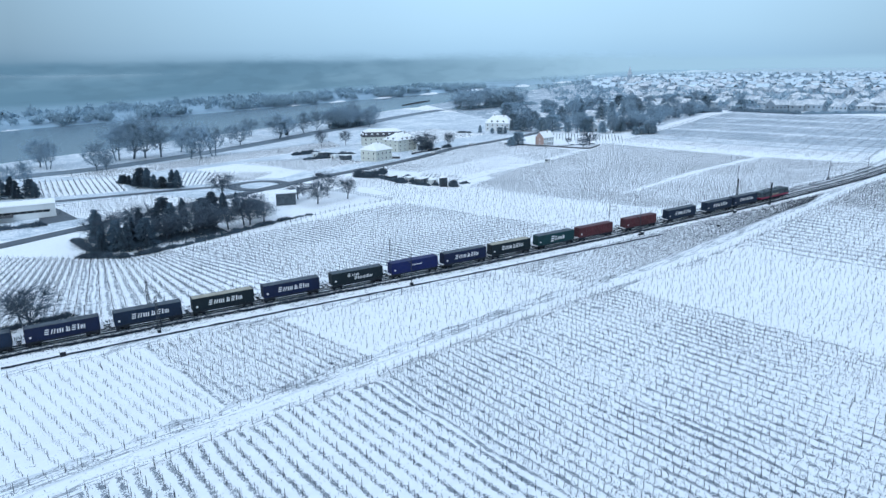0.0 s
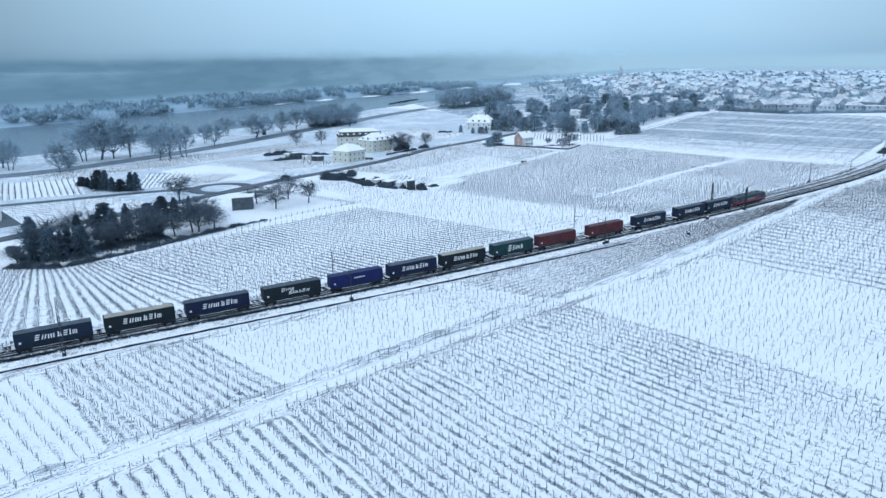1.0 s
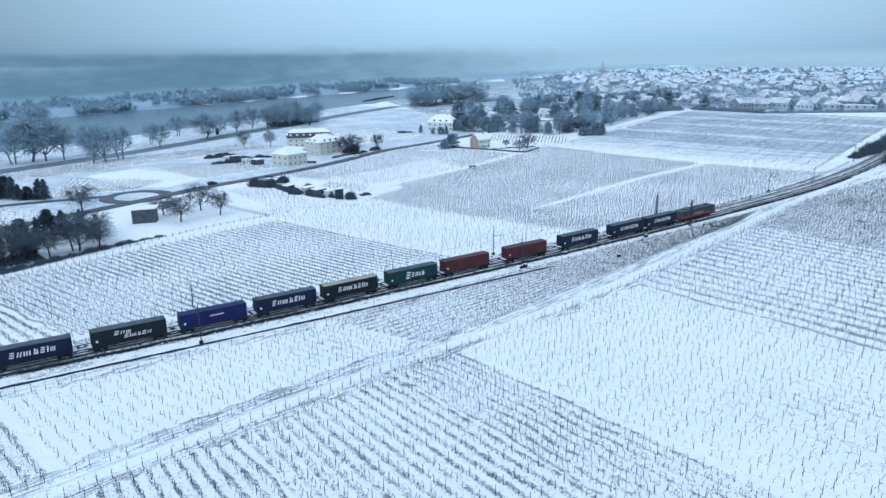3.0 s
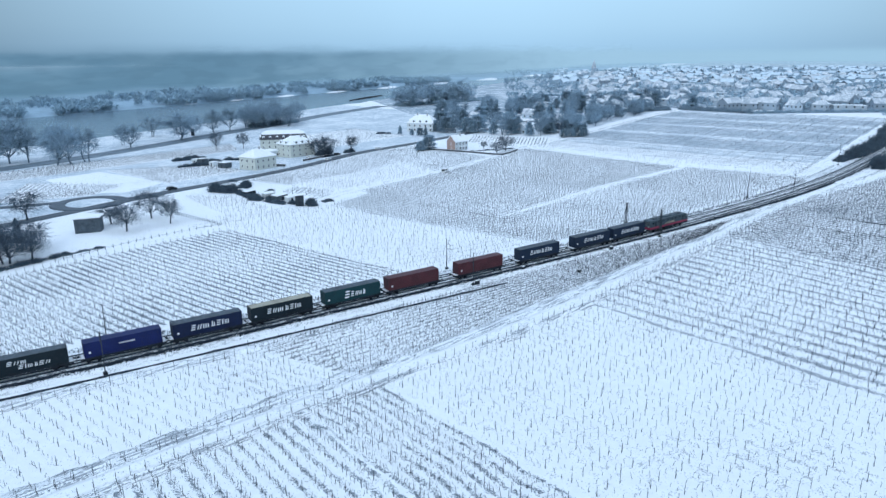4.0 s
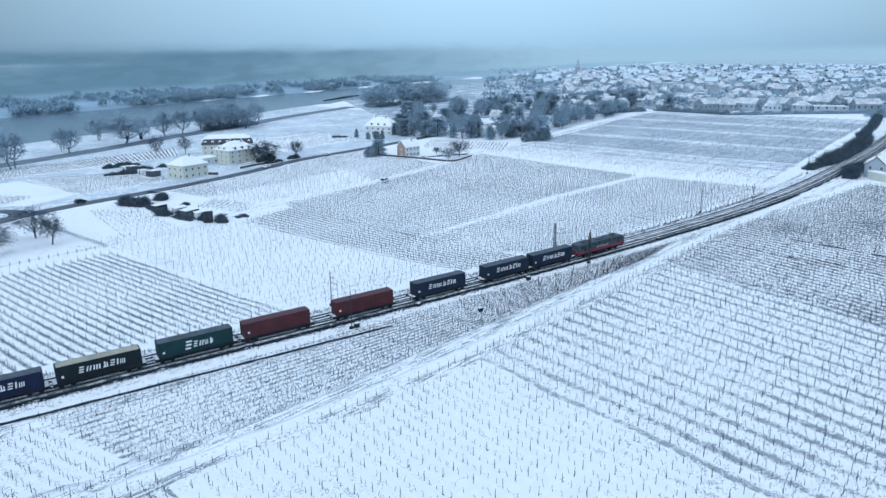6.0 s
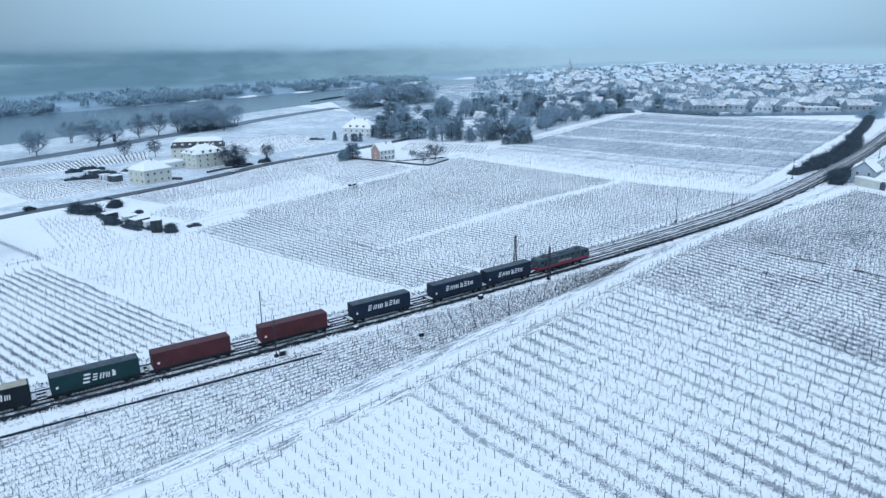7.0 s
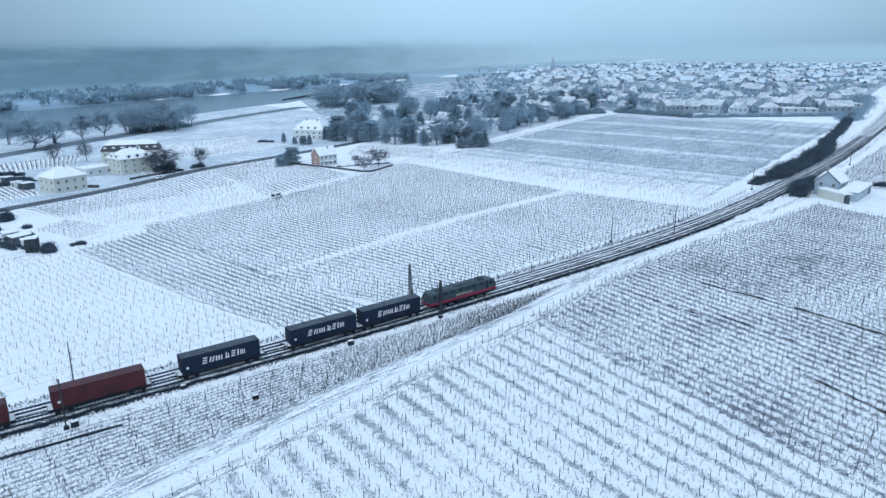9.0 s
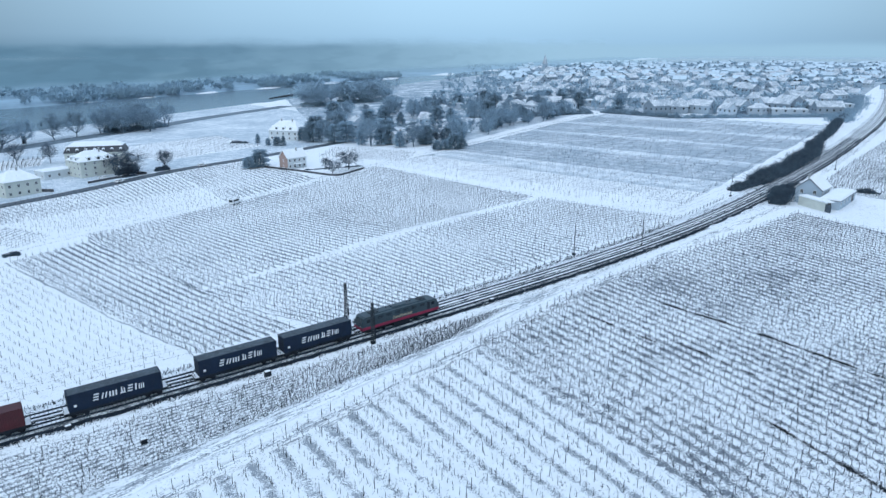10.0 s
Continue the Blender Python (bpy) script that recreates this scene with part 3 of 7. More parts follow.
def vineyard(quad, ground_mat, label, row=2.0, gap=1.3, keep=0.9, tall=1.05, post_every=4, canes=1.0, thick=0.028, lift=0.035, seed=1, posts_h=1.6, tufts=0.0, fine=False, loose=0.17):
    """A vineyard: its snowy soil sheet, the vines and the stakes of its rows."""
    rng = np.random.default_rng(seed)
    a, b, c, d = (np.array(p, float) for p in quad)
    wide = (np.linalg.norm(b - a) + np.linalg.norm(c - d)) / 2
    deep = (np.linalg.norm(d - a) + np.linalg.norm(c - b)) / 2
    d1 = (b - a) / np.linalg.norm(b - a)
    d2 = ((d - a) + (c - b)) / np.linalg.norm((d - a) + (c - b))
    sine = abs(d1[0] * d2[1] - d1[1] * d2[0])
    rows = max(2, int(wide * sine / row))
    # soil
    nu, nv = max(2, int(wide / 5)), max(2, int(deep / 5))
    U, V = np.meshgrid(np.linspace(0, 1, nu), np.linspace(0, 1, nv), indexing="ij")
    over = 0.8 / wide
    Pp = field_point(quad, U * (1 + 2 * over) - over, V)
    lift = lift + 0.004 * (seed % 5)
    edge = np.minimum(np.minimum(U, 1 - U), np.minimum(V, 1 - V)) <= 1e-6
    Pp = Pp + np.where(edge[..., None], rng.normal(0, 0.35, Pp.shape), 0)
    Z = terrain(Pp[..., 0], Pp[..., 1]) + np.where(edge, lift * 0.5, lift)
    vv = np.concatenate([Pp, Z[..., None]], -1).reshape(-1, 3)
    i, j = np.meshgrid(np.arange(nu - 1), np.arange(nv - 1), indexing="ij")
    k = (i * nv + j).ravel()
    cross = (b - a)[0] * (d - a)[1] - (b - a)[1] * (d - a)[0]
    q = np.stack([k, k + nv, k + nv + 1, k + 1], 1)
    if cross < 0:
        q = q[:, ::-1]
    me = arrays_mesh("field", vv, q, ground_mat)
    uv = me.uv_layers.new(name="UVMap")
    li = np.empty(len(me.loops), np.int32)
    me.loops.foreach_get("vertex_index", li)
    flat = np.stack([U.ravel() * rows, V.ravel() * deep], 1)
    uv.data.foreach_set("uv", flat[li].astype(np.float32).ravel())
    tagged(new("field", me), label, "field", kind="structure")
    # vines
    per = max(2, int(deep / gap))
    R, K = np.meshgrid(np.arange(rows), np.arange(per), indexing="ij")
    R, K = R.ravel(), K.ravel()
    u = (R + 0.5 + rng.normal(0, 0.04, R.size)) / rows
    v = (K + rng.random(rows)[R] + rng.normal(0, 0.12, R.size)) / per
    ok = rng.random(R.size) < keep
    stake = (K % post_every == 0)
    p = field_point(quad, u, np.clip(v, 0.005, 0.995))
    z = terrain(p[:, 0], p[:, 1])
    base = np.concatenate([p, z[:, None]], 1)
    along = np.append(d2, 0.0)
    n = len(base)
    h = tall * rng.uniform(0.75, 1.15, n)
    lean = rng.normal(0, 0.10, (n, 3)) * np.array([1, 1, 0])
    mid = base + lean + np.stack([np.zeros(n), np.zeros(n), h * 0.7], 1)
    side = np.where(rng.random(n) < 0.5, -1.0, 1.0)[:, None]
    top = mid + along * side * rng.uniform(0.05, 0.3, (n, 1)) + np.stack([np.zeros(n), np.zeros(n), h * 0.35], 1)
    bow = mid + along * side * rng.uniform(0.35, 0.65, (n, 1)) + np.stack([rng.normal(0, .05, n), rng.normal(0, .05, n), h * rng.uniform(-0.1, 0.25, n)], 1)
    low = base - np.array([0, 0, 0.1])
    g = ok
    groups = [(low[g], mid[g], thick * 1.25, thick), (mid[g], top[g], thick, thick * 0.6)]
    if canes:
        w = g & (rng.random(n) < canes)
        groups.append((mid[w], bow[w], thick * 0.7, thick * 0.45))
    if tufts:
        k = int(n * tufts * (3.6 if fine else 1.7))
        pick = rng.integers(0, n, k)
        tb = base[pick] + along * rng.uniform(-0.7, 0.7, (k, 1)) + np.stack([rng.normal(0, loose, k), rng.normal(0, loose, k), np.full(k, -0.03)], 1)
        tt = tb + np.stack([rng.normal(0, 0.14, k), rng.normal(0, 0.14, k), rng.uniform(0.15, 0.42, k)], 1)
        groups.append((tb, tt, 0.032 if fine else 0.045, 0.012))
    tagged(new("vines", sticks_mesh("vines", groups, M_VINE)), "bare dark winter vines in rows standing in snow", "vines", kind="stuff")
    s = stake & (rng.random(n) < 0.92)
    tagged(new("stakes", sticks_mesh("stakes", [(low[s], base[s] + lean[s] * 0.4 + np.array([0, 0, posts_h]), 0.045, 0.04)], M_POST)), "thin wooden and metal vineyard stakes in rows", "stakes", kind="stuff")


def ahead(p, deg, dist):
    return (p[0] + math.cos(radians(deg)) * dist, p[1] + math.sin(radians(deg)) * dist)


def fan(p, q, deg_p, deg_q, dist):
    return (p, q, ahead(q, deg_q, dist), ahead(p, deg_p, dist))


# south of the footpath
vineyard(fan((-52.9, 75), (-13.4, 112), -52, -54, 70), M_FIELD_ROWS, "snowy vineyard with dark stalks beside a track", 2.1, 1.3, 0.95, 1.1, 4, 0.9, 0.035, tufts=0.7, seed=11, fine=True, loose=0.5)
vineyard(fan((-12.9, 113), (7.1, 132), -54, -55, 78), M_FIELD_ROWS, "vineyard with stalks showing through thin snow in rows", 1.9, 1.1, 1.0, 1.1, 4, 1.0, 0.033, tufts=1.6, seed=12, fine=True, loose=0.5)
vineyard(fan((7.6, 132.5), (29.1, 151), -55, -54, 85), M_FIELD_LIGHT, "vineyard with dark stubble in thin snow", 2.0, 1.2, 0.95, 1.0, 4, 0.9, 0.033, tufts=1.6, seed=13, fine=True, loose=0.5)
vineyard(fan((29.6, 151.5), (40.6, 160), -54, -53, 90), M_FIELD_LIGHT, "densely planted vineyard strip in thin snow", 1.8, 1.1, 1.0, 1.1, 4, 1.0, 0.033, tufts=1.6, seed=14, fine=True, loose=0.5)
vineyard(fan((42.5, 159.5), (84, 193), -53, -55, 95), M_FIELD_WHITE, "young vineyard under clean snow with thin stakes", 2.0, 1.35, 0.92, 0.9, 3, 0.1, 0.028, seed=15, tufts=0.25, posts_h=1.45)
vineyard(fan((85, 194), (136, 245), -55, -64, 95), M_FIELD_ALLEYS, "vineyard with wide bare strips between snowy rows", 1.8, 1.3, 0.85, 1.0, 4, 0.7, 0.032, tufts=1.3, seed=16, fine=True, loose=0.5)
vineyard(fan((137, 246), (174.6, 283.6), -64, -68, 102), M_FIELD_GREY, "dense vineyard with dark stalks in thin snow", 2.1, 1.1, 1.0, 1.15, 4, 1.0, 0.033, tufts=2.6, seed=17, fine=True, loose=0.35)
vineyard(fan((175, 284), (252, 341), -68, -72, 110), M_FIELD_GREY, "dense vineyard below a lineside house", 2.1, 1.15, 1.0, 1.15, 4, 1.0, 0.033, tufts=2.6, seed=18, fine=True, loose=0.35)
# between the footpath and the railway
vineyard(((-63, 72.9), (-34.5, 100.4), (-62, 129), (-100, 107)), M_FIELD_WHITE, "snowy vineyard with sparse rows beside the railway", 2.1, 1.3, 0.9, 1.0, 4, 0.4, 0.033, tufts=0.5, seed=21)
vineyard(((-33.5, 101.4), (-12, 119.4), (-37, 145), (-61, 130)), M_FIELD_LIGHT, "dense vineyard plot in thin snow", 1.9, 1.1, 1.0, 1.1, 4, 1.0, 0.033, tufts=2.2, seed=22, fine=True, loose=0.5)
vineyard(((-11, 120.4), (37, 160.9), (16, 175.5), (-36, 145.5)), M_FIELD_WHITE, "snowy vineyard plot with open rows", 2.1, 1.4, 0.85, 1.0, 4, 0.5, 0.033, seed=23, tufts=0.6)
vineyard(((38.5, 162), (13.5, 178.5), (148, 266), (134, 249.5)), M_FIELD_DARK, "dense vineyard strip along the railway", 1.6, 0.9, 0.9, 0.8, 6, 0.4, 0.03, tufts=2.1, seed=24, fine=True, loose=0.4, posts_h=1.2)
# north of the railway
vineyard(((-121, 124.8), (-80, 148), (-107, 205.5), (-145, 212)), M_FIELD_ROWS, "vineyard with light rows under snow", 2.1, 1.2, 0.95, 1.0, 4, 0.9, 0.036, tufts=1.4, seed=31, fine=True, loose=0.35)
vineyard(((-79.4, 148.4), (-38, 171.8), (-85, 211), (-106.2, 204.5)), M_FIELD_ROWS, "vineyard with light rows under snow", 2.1, 1.2, 0.95, 1.0, 4, 0.9, 0.036, tufts=1.4, seed=30, fine=True, loose=0.35)
vineyard(((-37, 172.8), (46, 223.8), (-17.1, 281.2), (-84, 212)), M_FIELD_ROWS, "vineyard with long rows under snow", 2.1, 1.2, 0.95, 1.05, 4, 0.9, 0.036, tufts=1.2, seed=32, fine=True, loose=0.3)
vineyard(((48, 224.8), (85.0, 248), (11.8, 318.8), (-33.1, 298.2)), M_FIELD_WHITE, "young vineyard under clean snow with thin stakes", 2.1, 1.6, 0.7, 0.8, 3, 0.1, 0.03, seed=33, tufts=0.4, posts_h=1.4)
vineyard(((86.0, 249), (103.1, 260.5), (26.8, 342.5), (12.8, 319.9)), M_FIELD_ROWS, "dense vineyard strip in thin snow", 1.9, 1.15, 1.0, 1.05, 4, 1.0, 0.034, tufts=1.6, seed=34)
vineyard(((107.5, 261), (154, 293.5), (127.0, 341.3), (75, 288.0)), M_FIELD_ROWS, "vineyard between railway and headland", 2.0, 1.2, 0.95, 1.05, 4, 0.8, 0.034, tufts=0.9, seed=35)
vineyard(((154.5, 294), (214, 340.5), (177, 383), (127.4, 341.8)), M_FIELD_ROWS, "vineyard between railway and headland", 2.0, 1.2, 0.95, 1.05, 4, 0.8, 0.034, tufts=0.9, seed=45)
vineyard(((73.8, 289.2), (124.0, 345.2), (63, 398), (22, 349)), M_FIELD_ROWS, "broad vineyard with stalks in thin snow", 2.0, 1.25, 0.95, 1.05, 4, 0.8, 0.036, tufts=1.6, seed=36)
vineyard(((124.4, 345.8), (174, 387), (111, 467), (63.4, 398.6)), M_FIELD_ROWS, "broad vineyard with stalks in thin snow", 2.0, 1.25, 0.95, 1.05, 4, 0.8, 0.036, tufts=1.6, seed=46)
WIDE = ((214, 350), (412, 590), (286, 695), (114, 472))
for u0, u1, mt, kp, seed in ((0.0, 0.05, M_FIELD_WHITE, 0.5, 380), (0.05, 0.12, M_FIELD_LIGHT, 0.8, 370), (0.12, 0.20, M_FIELD_SOFT, 0.5, 371), (0.20, 0.33, M_FIELD_SOFTER, 0.4, 372), (0.33, 0.38, M_FIELD_SOFT, 0.3, 373), (0.38, 0.52, M_FIELD_SOFTER, 0.3, 374), (0.52, 0.56, M_FIELD_SOFT, 0.2, 375), (0.56, 0.70, M_FIELD_SOFTER, 0.3, 376), (0.70, 0.76, M_FIELD_SOFT, 0.2, 377), (0.76, 0.9, M_FIELD_SOFTER, 0.3, 378), (0.9, 1.0, M_FIELD_SOFT, 0.2, 379)):
    band = tuple(tuple(field_point(WIDE, u, v)) for u, v in ((u0, 0), (u1, 0), (u1, 1), (u0, 1)))
    vineyard(band, mt, "band of a wide vineyard reaching to the village", 2.2, 1.5, kp, 0.9, 5, 0.5, 0.03, tufts=0.3 * kp, seed=seed, posts_h=1.3)
vineyard(((12, 352), (54, 396.5), (36, 425), (-13, 366)), M_FIELD_WHITE, "young vineyard plot beside a lane", 2.2, 1.5, 0.6, 0.9, 4, 0.3, 0.035, tufts=0.5, seed=47)
vineyard(((-13.4, 366.5), (35.6, 425.6), (11, 468), (-39, 388)), M_FIELD_LIGHT, "vineyard plot between road and lane", 2.2, 1.4, 0.85, 1.0, 4, 0.4, 0.04, tufts=0.9, seed=38)
vineyard(((54.6, 397.5), (84, 440), (40, 502), (11.6, 469.5)), M_FIELD_ROWS, "small vineyard plot beside the road", 2.4, 1.4, 0.85, 1.0, 4, 0.5, 0.04, tufts=0.9, seed=39)
vineyard(((-73.6, 383), (-46, 416), (-70, 446), (-127, 439)), M_FIELD_LIGHT, "vineyard beyond the road", 2.4, 1.4, 0.9, 1.1, 4, 0.5, 0.045, tufts=1.2, seed=40)
vineyard(((-228.8, 406.6), (-88.3, 548.3), (-73.4, 511.5), (-189.2, 391.0)), M_FIELD_DARK, "vineyard strip along the river road", 2.4, 1.4, 0.9, 1.1, 4, 0.5, 0.045, tufts=0.7, seed=41)
vineyard(((-133, 347), (-98, 356), (-93, 381), (-150, 402)), M_FIELD_LIGHT, "vineyard rows beside the side road", 2.6, 1.2, 0.9, 1.1, 4, 0.6, 0.045, seed=42)
vineyard(((-192, 328), (-155, 338), (-186, 392), (-226, 384)), M_FIELD_LIGHT, "vineyard with dark rows between two roads", 2.6, 1.3, 0.9, 1.0, 4, 0.5, 0.04, tufts=1.2, seed=53)
vineyard(((-126.0, 262.0), (-102.0, 300.0), (-139.9, 324.9), (-189.9, 299.9)), M_FIELD_LIGHT, "snowy plot with sparse vine rows", 3.0, 1.5, 0.8, 1.1, 4, 0.5, 0.045, seed=43)
vineyard(((-8.7, 511.8), (35.7, 557.8), (-7.9, 623.3), (-61.7, 571.5)), M_FIELD_LIGHT, "distant snowy vineyard beside the road", 3.0, 1.8, 0.6, 1.1, 4, 0.2, 0.05, seed=44)

# ---- railway ----
M_SLEEPER = plain("sleeper_concrete", (0.055, 0.070, 0.088), 0.9, vary=0.3)
TRACK = smooth_line([(-330, -8), (-230, 48), (-160, 88), (-89, 129), (-46, 153.4), (-10, 174.2), (31, 199.6), (62, 218.3), (96, 239.6), (124.1, 258.3), (168.3, 289.7), (203.7, 318.8), (235.7, 348.7), (270.9, 385.8), (326.8, 447.4), (386.1, 519.4), (444.6, 590.5), (527.6, 700.4), (649.3, 872.8), (771.3, 1055.8)], 2.0)
T_SEG = np.concatenate([[0], np.cumsum(np.linalg.norm(np.diff(TRACK, axis=0), axis=1))])
BED = 0.55


def on_track(s, o=0.0):
    """Place, height and heading (degrees) s metres along the near track, o metres to its left."""
    x, y = np.interp(s, T_SEG, TRACK[:, 0]), np.interp(s, T_SEG, TRACK[:, 1])
    x2, y2 = np.interp(s + 1, T_SEG, TRACK[:, 0]), np.interp(s + 1, T_SEG, TRACK[:, 1])
    h = math.atan2(y2 - y, x2 - x)
    x, y = x - math.sin(h) * o, y + math.cos(h) * o
    return x, y, float(terrain(x, y)), math.degrees(h)


def nearest_s(x, y):
    return float(T_SEG[np.argmin((TRACK[:, 0] - x) ** 2 + (TRACK[:, 1] - y) ** 2)])


verge = ribbon("verge", TRACK, 9.0, -6.0, 0.05, M_VERGE, 0.3, 6, 0.5)
tagged(part("railway_verge", verge, M_VERGE), "snowy grass verge beside the railway", "verge", kind="structure")
for name, o in (("near", 0.0), ("far", 4.2)):
    line = offset_line(TRACK, o)
    bed = ribbon("ballast_bed_" + name, line, 1.6, -1.6, BED - 0.2, M_BED, 0.4, 5, 0.15)
    bed_ob = tagged(part("track_bed_" + name, bed, M_BALLAST), "dark stone ballast bed with snow between the rails", "track bed", kind="structure")
    # near side is widened: real ballast plus a dark strip for the train's shade
    shoulder = ribbon("shoulder", line, 2.2 if o else 1.9, -2.7 if o == 0 else -1.9, 0.14, M_BALLAST, 0.2, 4, 0.4)
    part("shoulder", shoulder, M_BALLAST, bed_ob)
    part("snow_strip", ribbon("snow_strip", line, 0.46, -0.46, BED - 0.13, M_SNOW, 0.06, 4, 0.06), M_SNOW, bed_ob, "snow lying between the rails")
    for side in (1, -1):
        if o or side > 0:
            part("shoulder_snow", ribbon("shoulder_snow", offset_line(line, side * 1.3), 0.32, -0.32, BED - 0.15, M_SNOW, 0.06, 3, 0.12), M_SNOW, bed_ob, "snow along the sleeper ends")
        part("rail_bed", ribbon("rail_bed", offset_line(line, side * 0.75), 0.27, -0.27, BED - 0.17, M_BALLAST, 0.06, 3, 0.05), M_BALLAST, bed_ob, "dark stones melted free beside the rail")
        part("rail", ribbon("rail", offset_line(line, side * 0.75), 0.06, -0.06, BED + 0.02, M_RAIL, 0.2, 2), M_RAIL, bed_ob, "dark steel rail")
    st = np.arange(0, T_SEG[-1] - 4, 0.62)
    st = st[(st > 120) & (st < 900)]
    sx, sy = np.interp(st, T_SEG, line[:, 0]), np.interp(st, T_SEG, line[:, 1])
    hx, hy = np.gradient(sx), np.gradient(sy)
    hl = np.hypot(hx, hy)
    nx, ny = -hy / hl, hx / hl
    zz = terrain(sx, sy) + BED - 0.2
    A = np.stack([sx - nx * 1.32, sy - ny * 1.32, zz], 1)
    B = np.stack([sx + nx * 1.32, sy + ny * 1.32, zz], 1)
    sl = new("sleepers", sticks_mesh("sleepers", [(A, B, 0.13, 0.13)], M_SLEEPER))
    sl.parent = bed_ob
    tagged(sl, "concrete sleepers half buried in snow", kind="stuff")
# tufts of dry grass along the farm tracks
for nm, line, half in (("footpath", FOOTPATH, 2.3), ("farm_lane", LANE, 2.2)):
    rng = np.random.default_rng(len(line))
    k = len(line) * 14
    pick = rng.integers(0, len(line), k)
    o = np.where(rng.random(k) < 0.5, -1, 1) * (half + np.abs(rng.normal(0, 0.5, k))) * np.where(rng.random(k) < 0.12, 0.05, 1)
    d = np.gradient(line, axis=0)
    d /= np.linalg.norm(d, axis=1, keepdims=True)
    xy = line[pick] + d[pick] * rng.uniform(-1.5, 1.5, (k, 1)) + np.stack([-d[pick, 1], d[pick, 0]], 1) * o[:, None]
    b0 = np.stack([xy[:, 0], xy[:, 1], terrain(xy[:, 0], xy[:, 1])], 1)
    t0 = b0 + np.stack([rng.normal(0, .12, k), rng.normal(0, .12, k), rng.uniform(.15, .4, k)], 1)
    tagged(new("track_grass", sticks_mesh("track_grass", [(b0, t0, 0.06, 0.015)], M_HEDGE)), "dry grass tufts along a snowy track", "grass", kind="stuff")
# stems of dry weeds along the ballast edge
rng = np.random.default_rng(5)
ws = rng.uniform(140, 640, 14000)
wo = np.where(rng.random(14000) < 0.7, -2.5 - np.abs(rng.normal(0, 0.55, 14000)), rng.normal(8.2, 0.7, 14000))
wx, wy = np.interp(ws, T_SEG, TRACK[:, 0]), np.interp(ws, T_SEG, TRACK[:, 1])
wh = np.arctan2(np.interp(ws + 1, T_SEG, TRACK[:, 1]) - wy, np.interp(ws + 1, T_SEG, TRACK[:, 0]) - wx)
wx, wy = wx - np.sin(wh) * wo, wy + np.cos(wh) * wo
wb = np.stack([wx, wy, terrain(wx, wy)], 1)
wt = wb + np.stack([rng.normal(0, .12, 14000), rng.normal(0, .12, 14000), rng.uniform(.25, .7, 14000)], 1)
tagged(new("dry_weeds", sticks_mesh("dry_weeds", [(wb, wt, 0.075, 0.02)], M_TROUGH)), "dry dark weeds along the ballast edge", "weeds", kind="stuff")
# cable trough along the near side
TROUGH = smooth_line([(-84, 121.5), (-78, 125.4), (-58, 137.3), (-26, 155.6), (18, 181.5), (45, 197), (71, 211.8)], 2.0)
trough = part("cable_trough", ribbon("cable_trough", TROUGH, 0.26, -0.26, 0.22, M_TROUGH, 0.4, 3, 0.1), M_TROUGH)
tagged(trough, "long low dark cable trough beside the railway", "cable trough", kind="structure")

# clean snow beyond the road, a dark yard and the field in front of the lane
tagged(part("snow_plot", sheet("snow_plot", [(-147, 412), (-106, 363), (-83, 361)], [(-129, 435), (-100, 410), (-76, 385)], 30, 20, 0.05, M_SNOW), M_SNOW), "clean snow-covered plot between vineyards", "field", kind="structure")
tagged(part("yard", sheet("yard", [(-180, 311), (-160, 288), (-142, 267)], [(-172, 292), (-162, 272), (-152, 258)], 20, 10, 0.06, M_ASPHALT), M_ASPHALT), "dark cleared yard beside a workshop", "yard", kind="structure")
vineyard(((280, 380.5), (410, 527), (480, 470), (300, 343)), M_FIELD_GREY, "vineyard beyond the railway curve", 2.2, 1.4, 0.9, 1.0, 4, 0.6, 0.04, tufts=1.2, seed=48)
vineyard(((416, 522), (560, 712), (640, 660), (482, 473)), M_FIELD_DARK, "distant vineyard beyond the railway curve", 2.4, 1.6, 0.8, 1.0, 4, 0.4, 0.05, tufts=0.8, seed=49)
vineyard(((-12, 347), (8, 335), (11.2, 351), (-10, 363)), M_FIELD_LIGHT, "small vineyard between garden sheds and road", 2.2, 1.4, 0.8, 1.0, 4, 0.4, 0.04, tufts=0.8, seed=50)
vineyard(((-22, 300), (-8, 313.5), (-33, 343), (-54, 346)), M_FIELD_WHITE, "snowy plot with faint vine rows", 2.2, 1.5, 0.7, 0.9, 4, 0.3, 0.035, tufts=0.5, seed=51)
vineyard(((77, 504), (124, 477), (131, 508), (83, 541)), M_FIELD_WHITE, "small vineyard behind a house", 2.2, 1.5, 0.85, 1.0, 4, 0.4, 0.045, tufts=0.7, seed=52)
tagged(part("trough_verge", ribbon("trough_verge", TROUGH, -0.6, -5.0, 0.05, M_SCUFF, 0.2, 5, 0.6), M_SCUFF), "scuffed snow beside a cable trough", "verge", kind="structure")
tagged(part("garden_plot", sheet("garden_plot", [(149, 530), (203, 609), (262, 690)], [(118, 556), (155, 632), (228, 712)], 40, 16, 0.04, M_MEADOW), M_MEADOW), "gardens beside the lane, snow greyed for haze", "garden", kind="structure")

# ---- the goods train ----
GAUGE_TOP = BED + 0.02
LOCO_FRONT = nearest_s(132.2, 263.2)


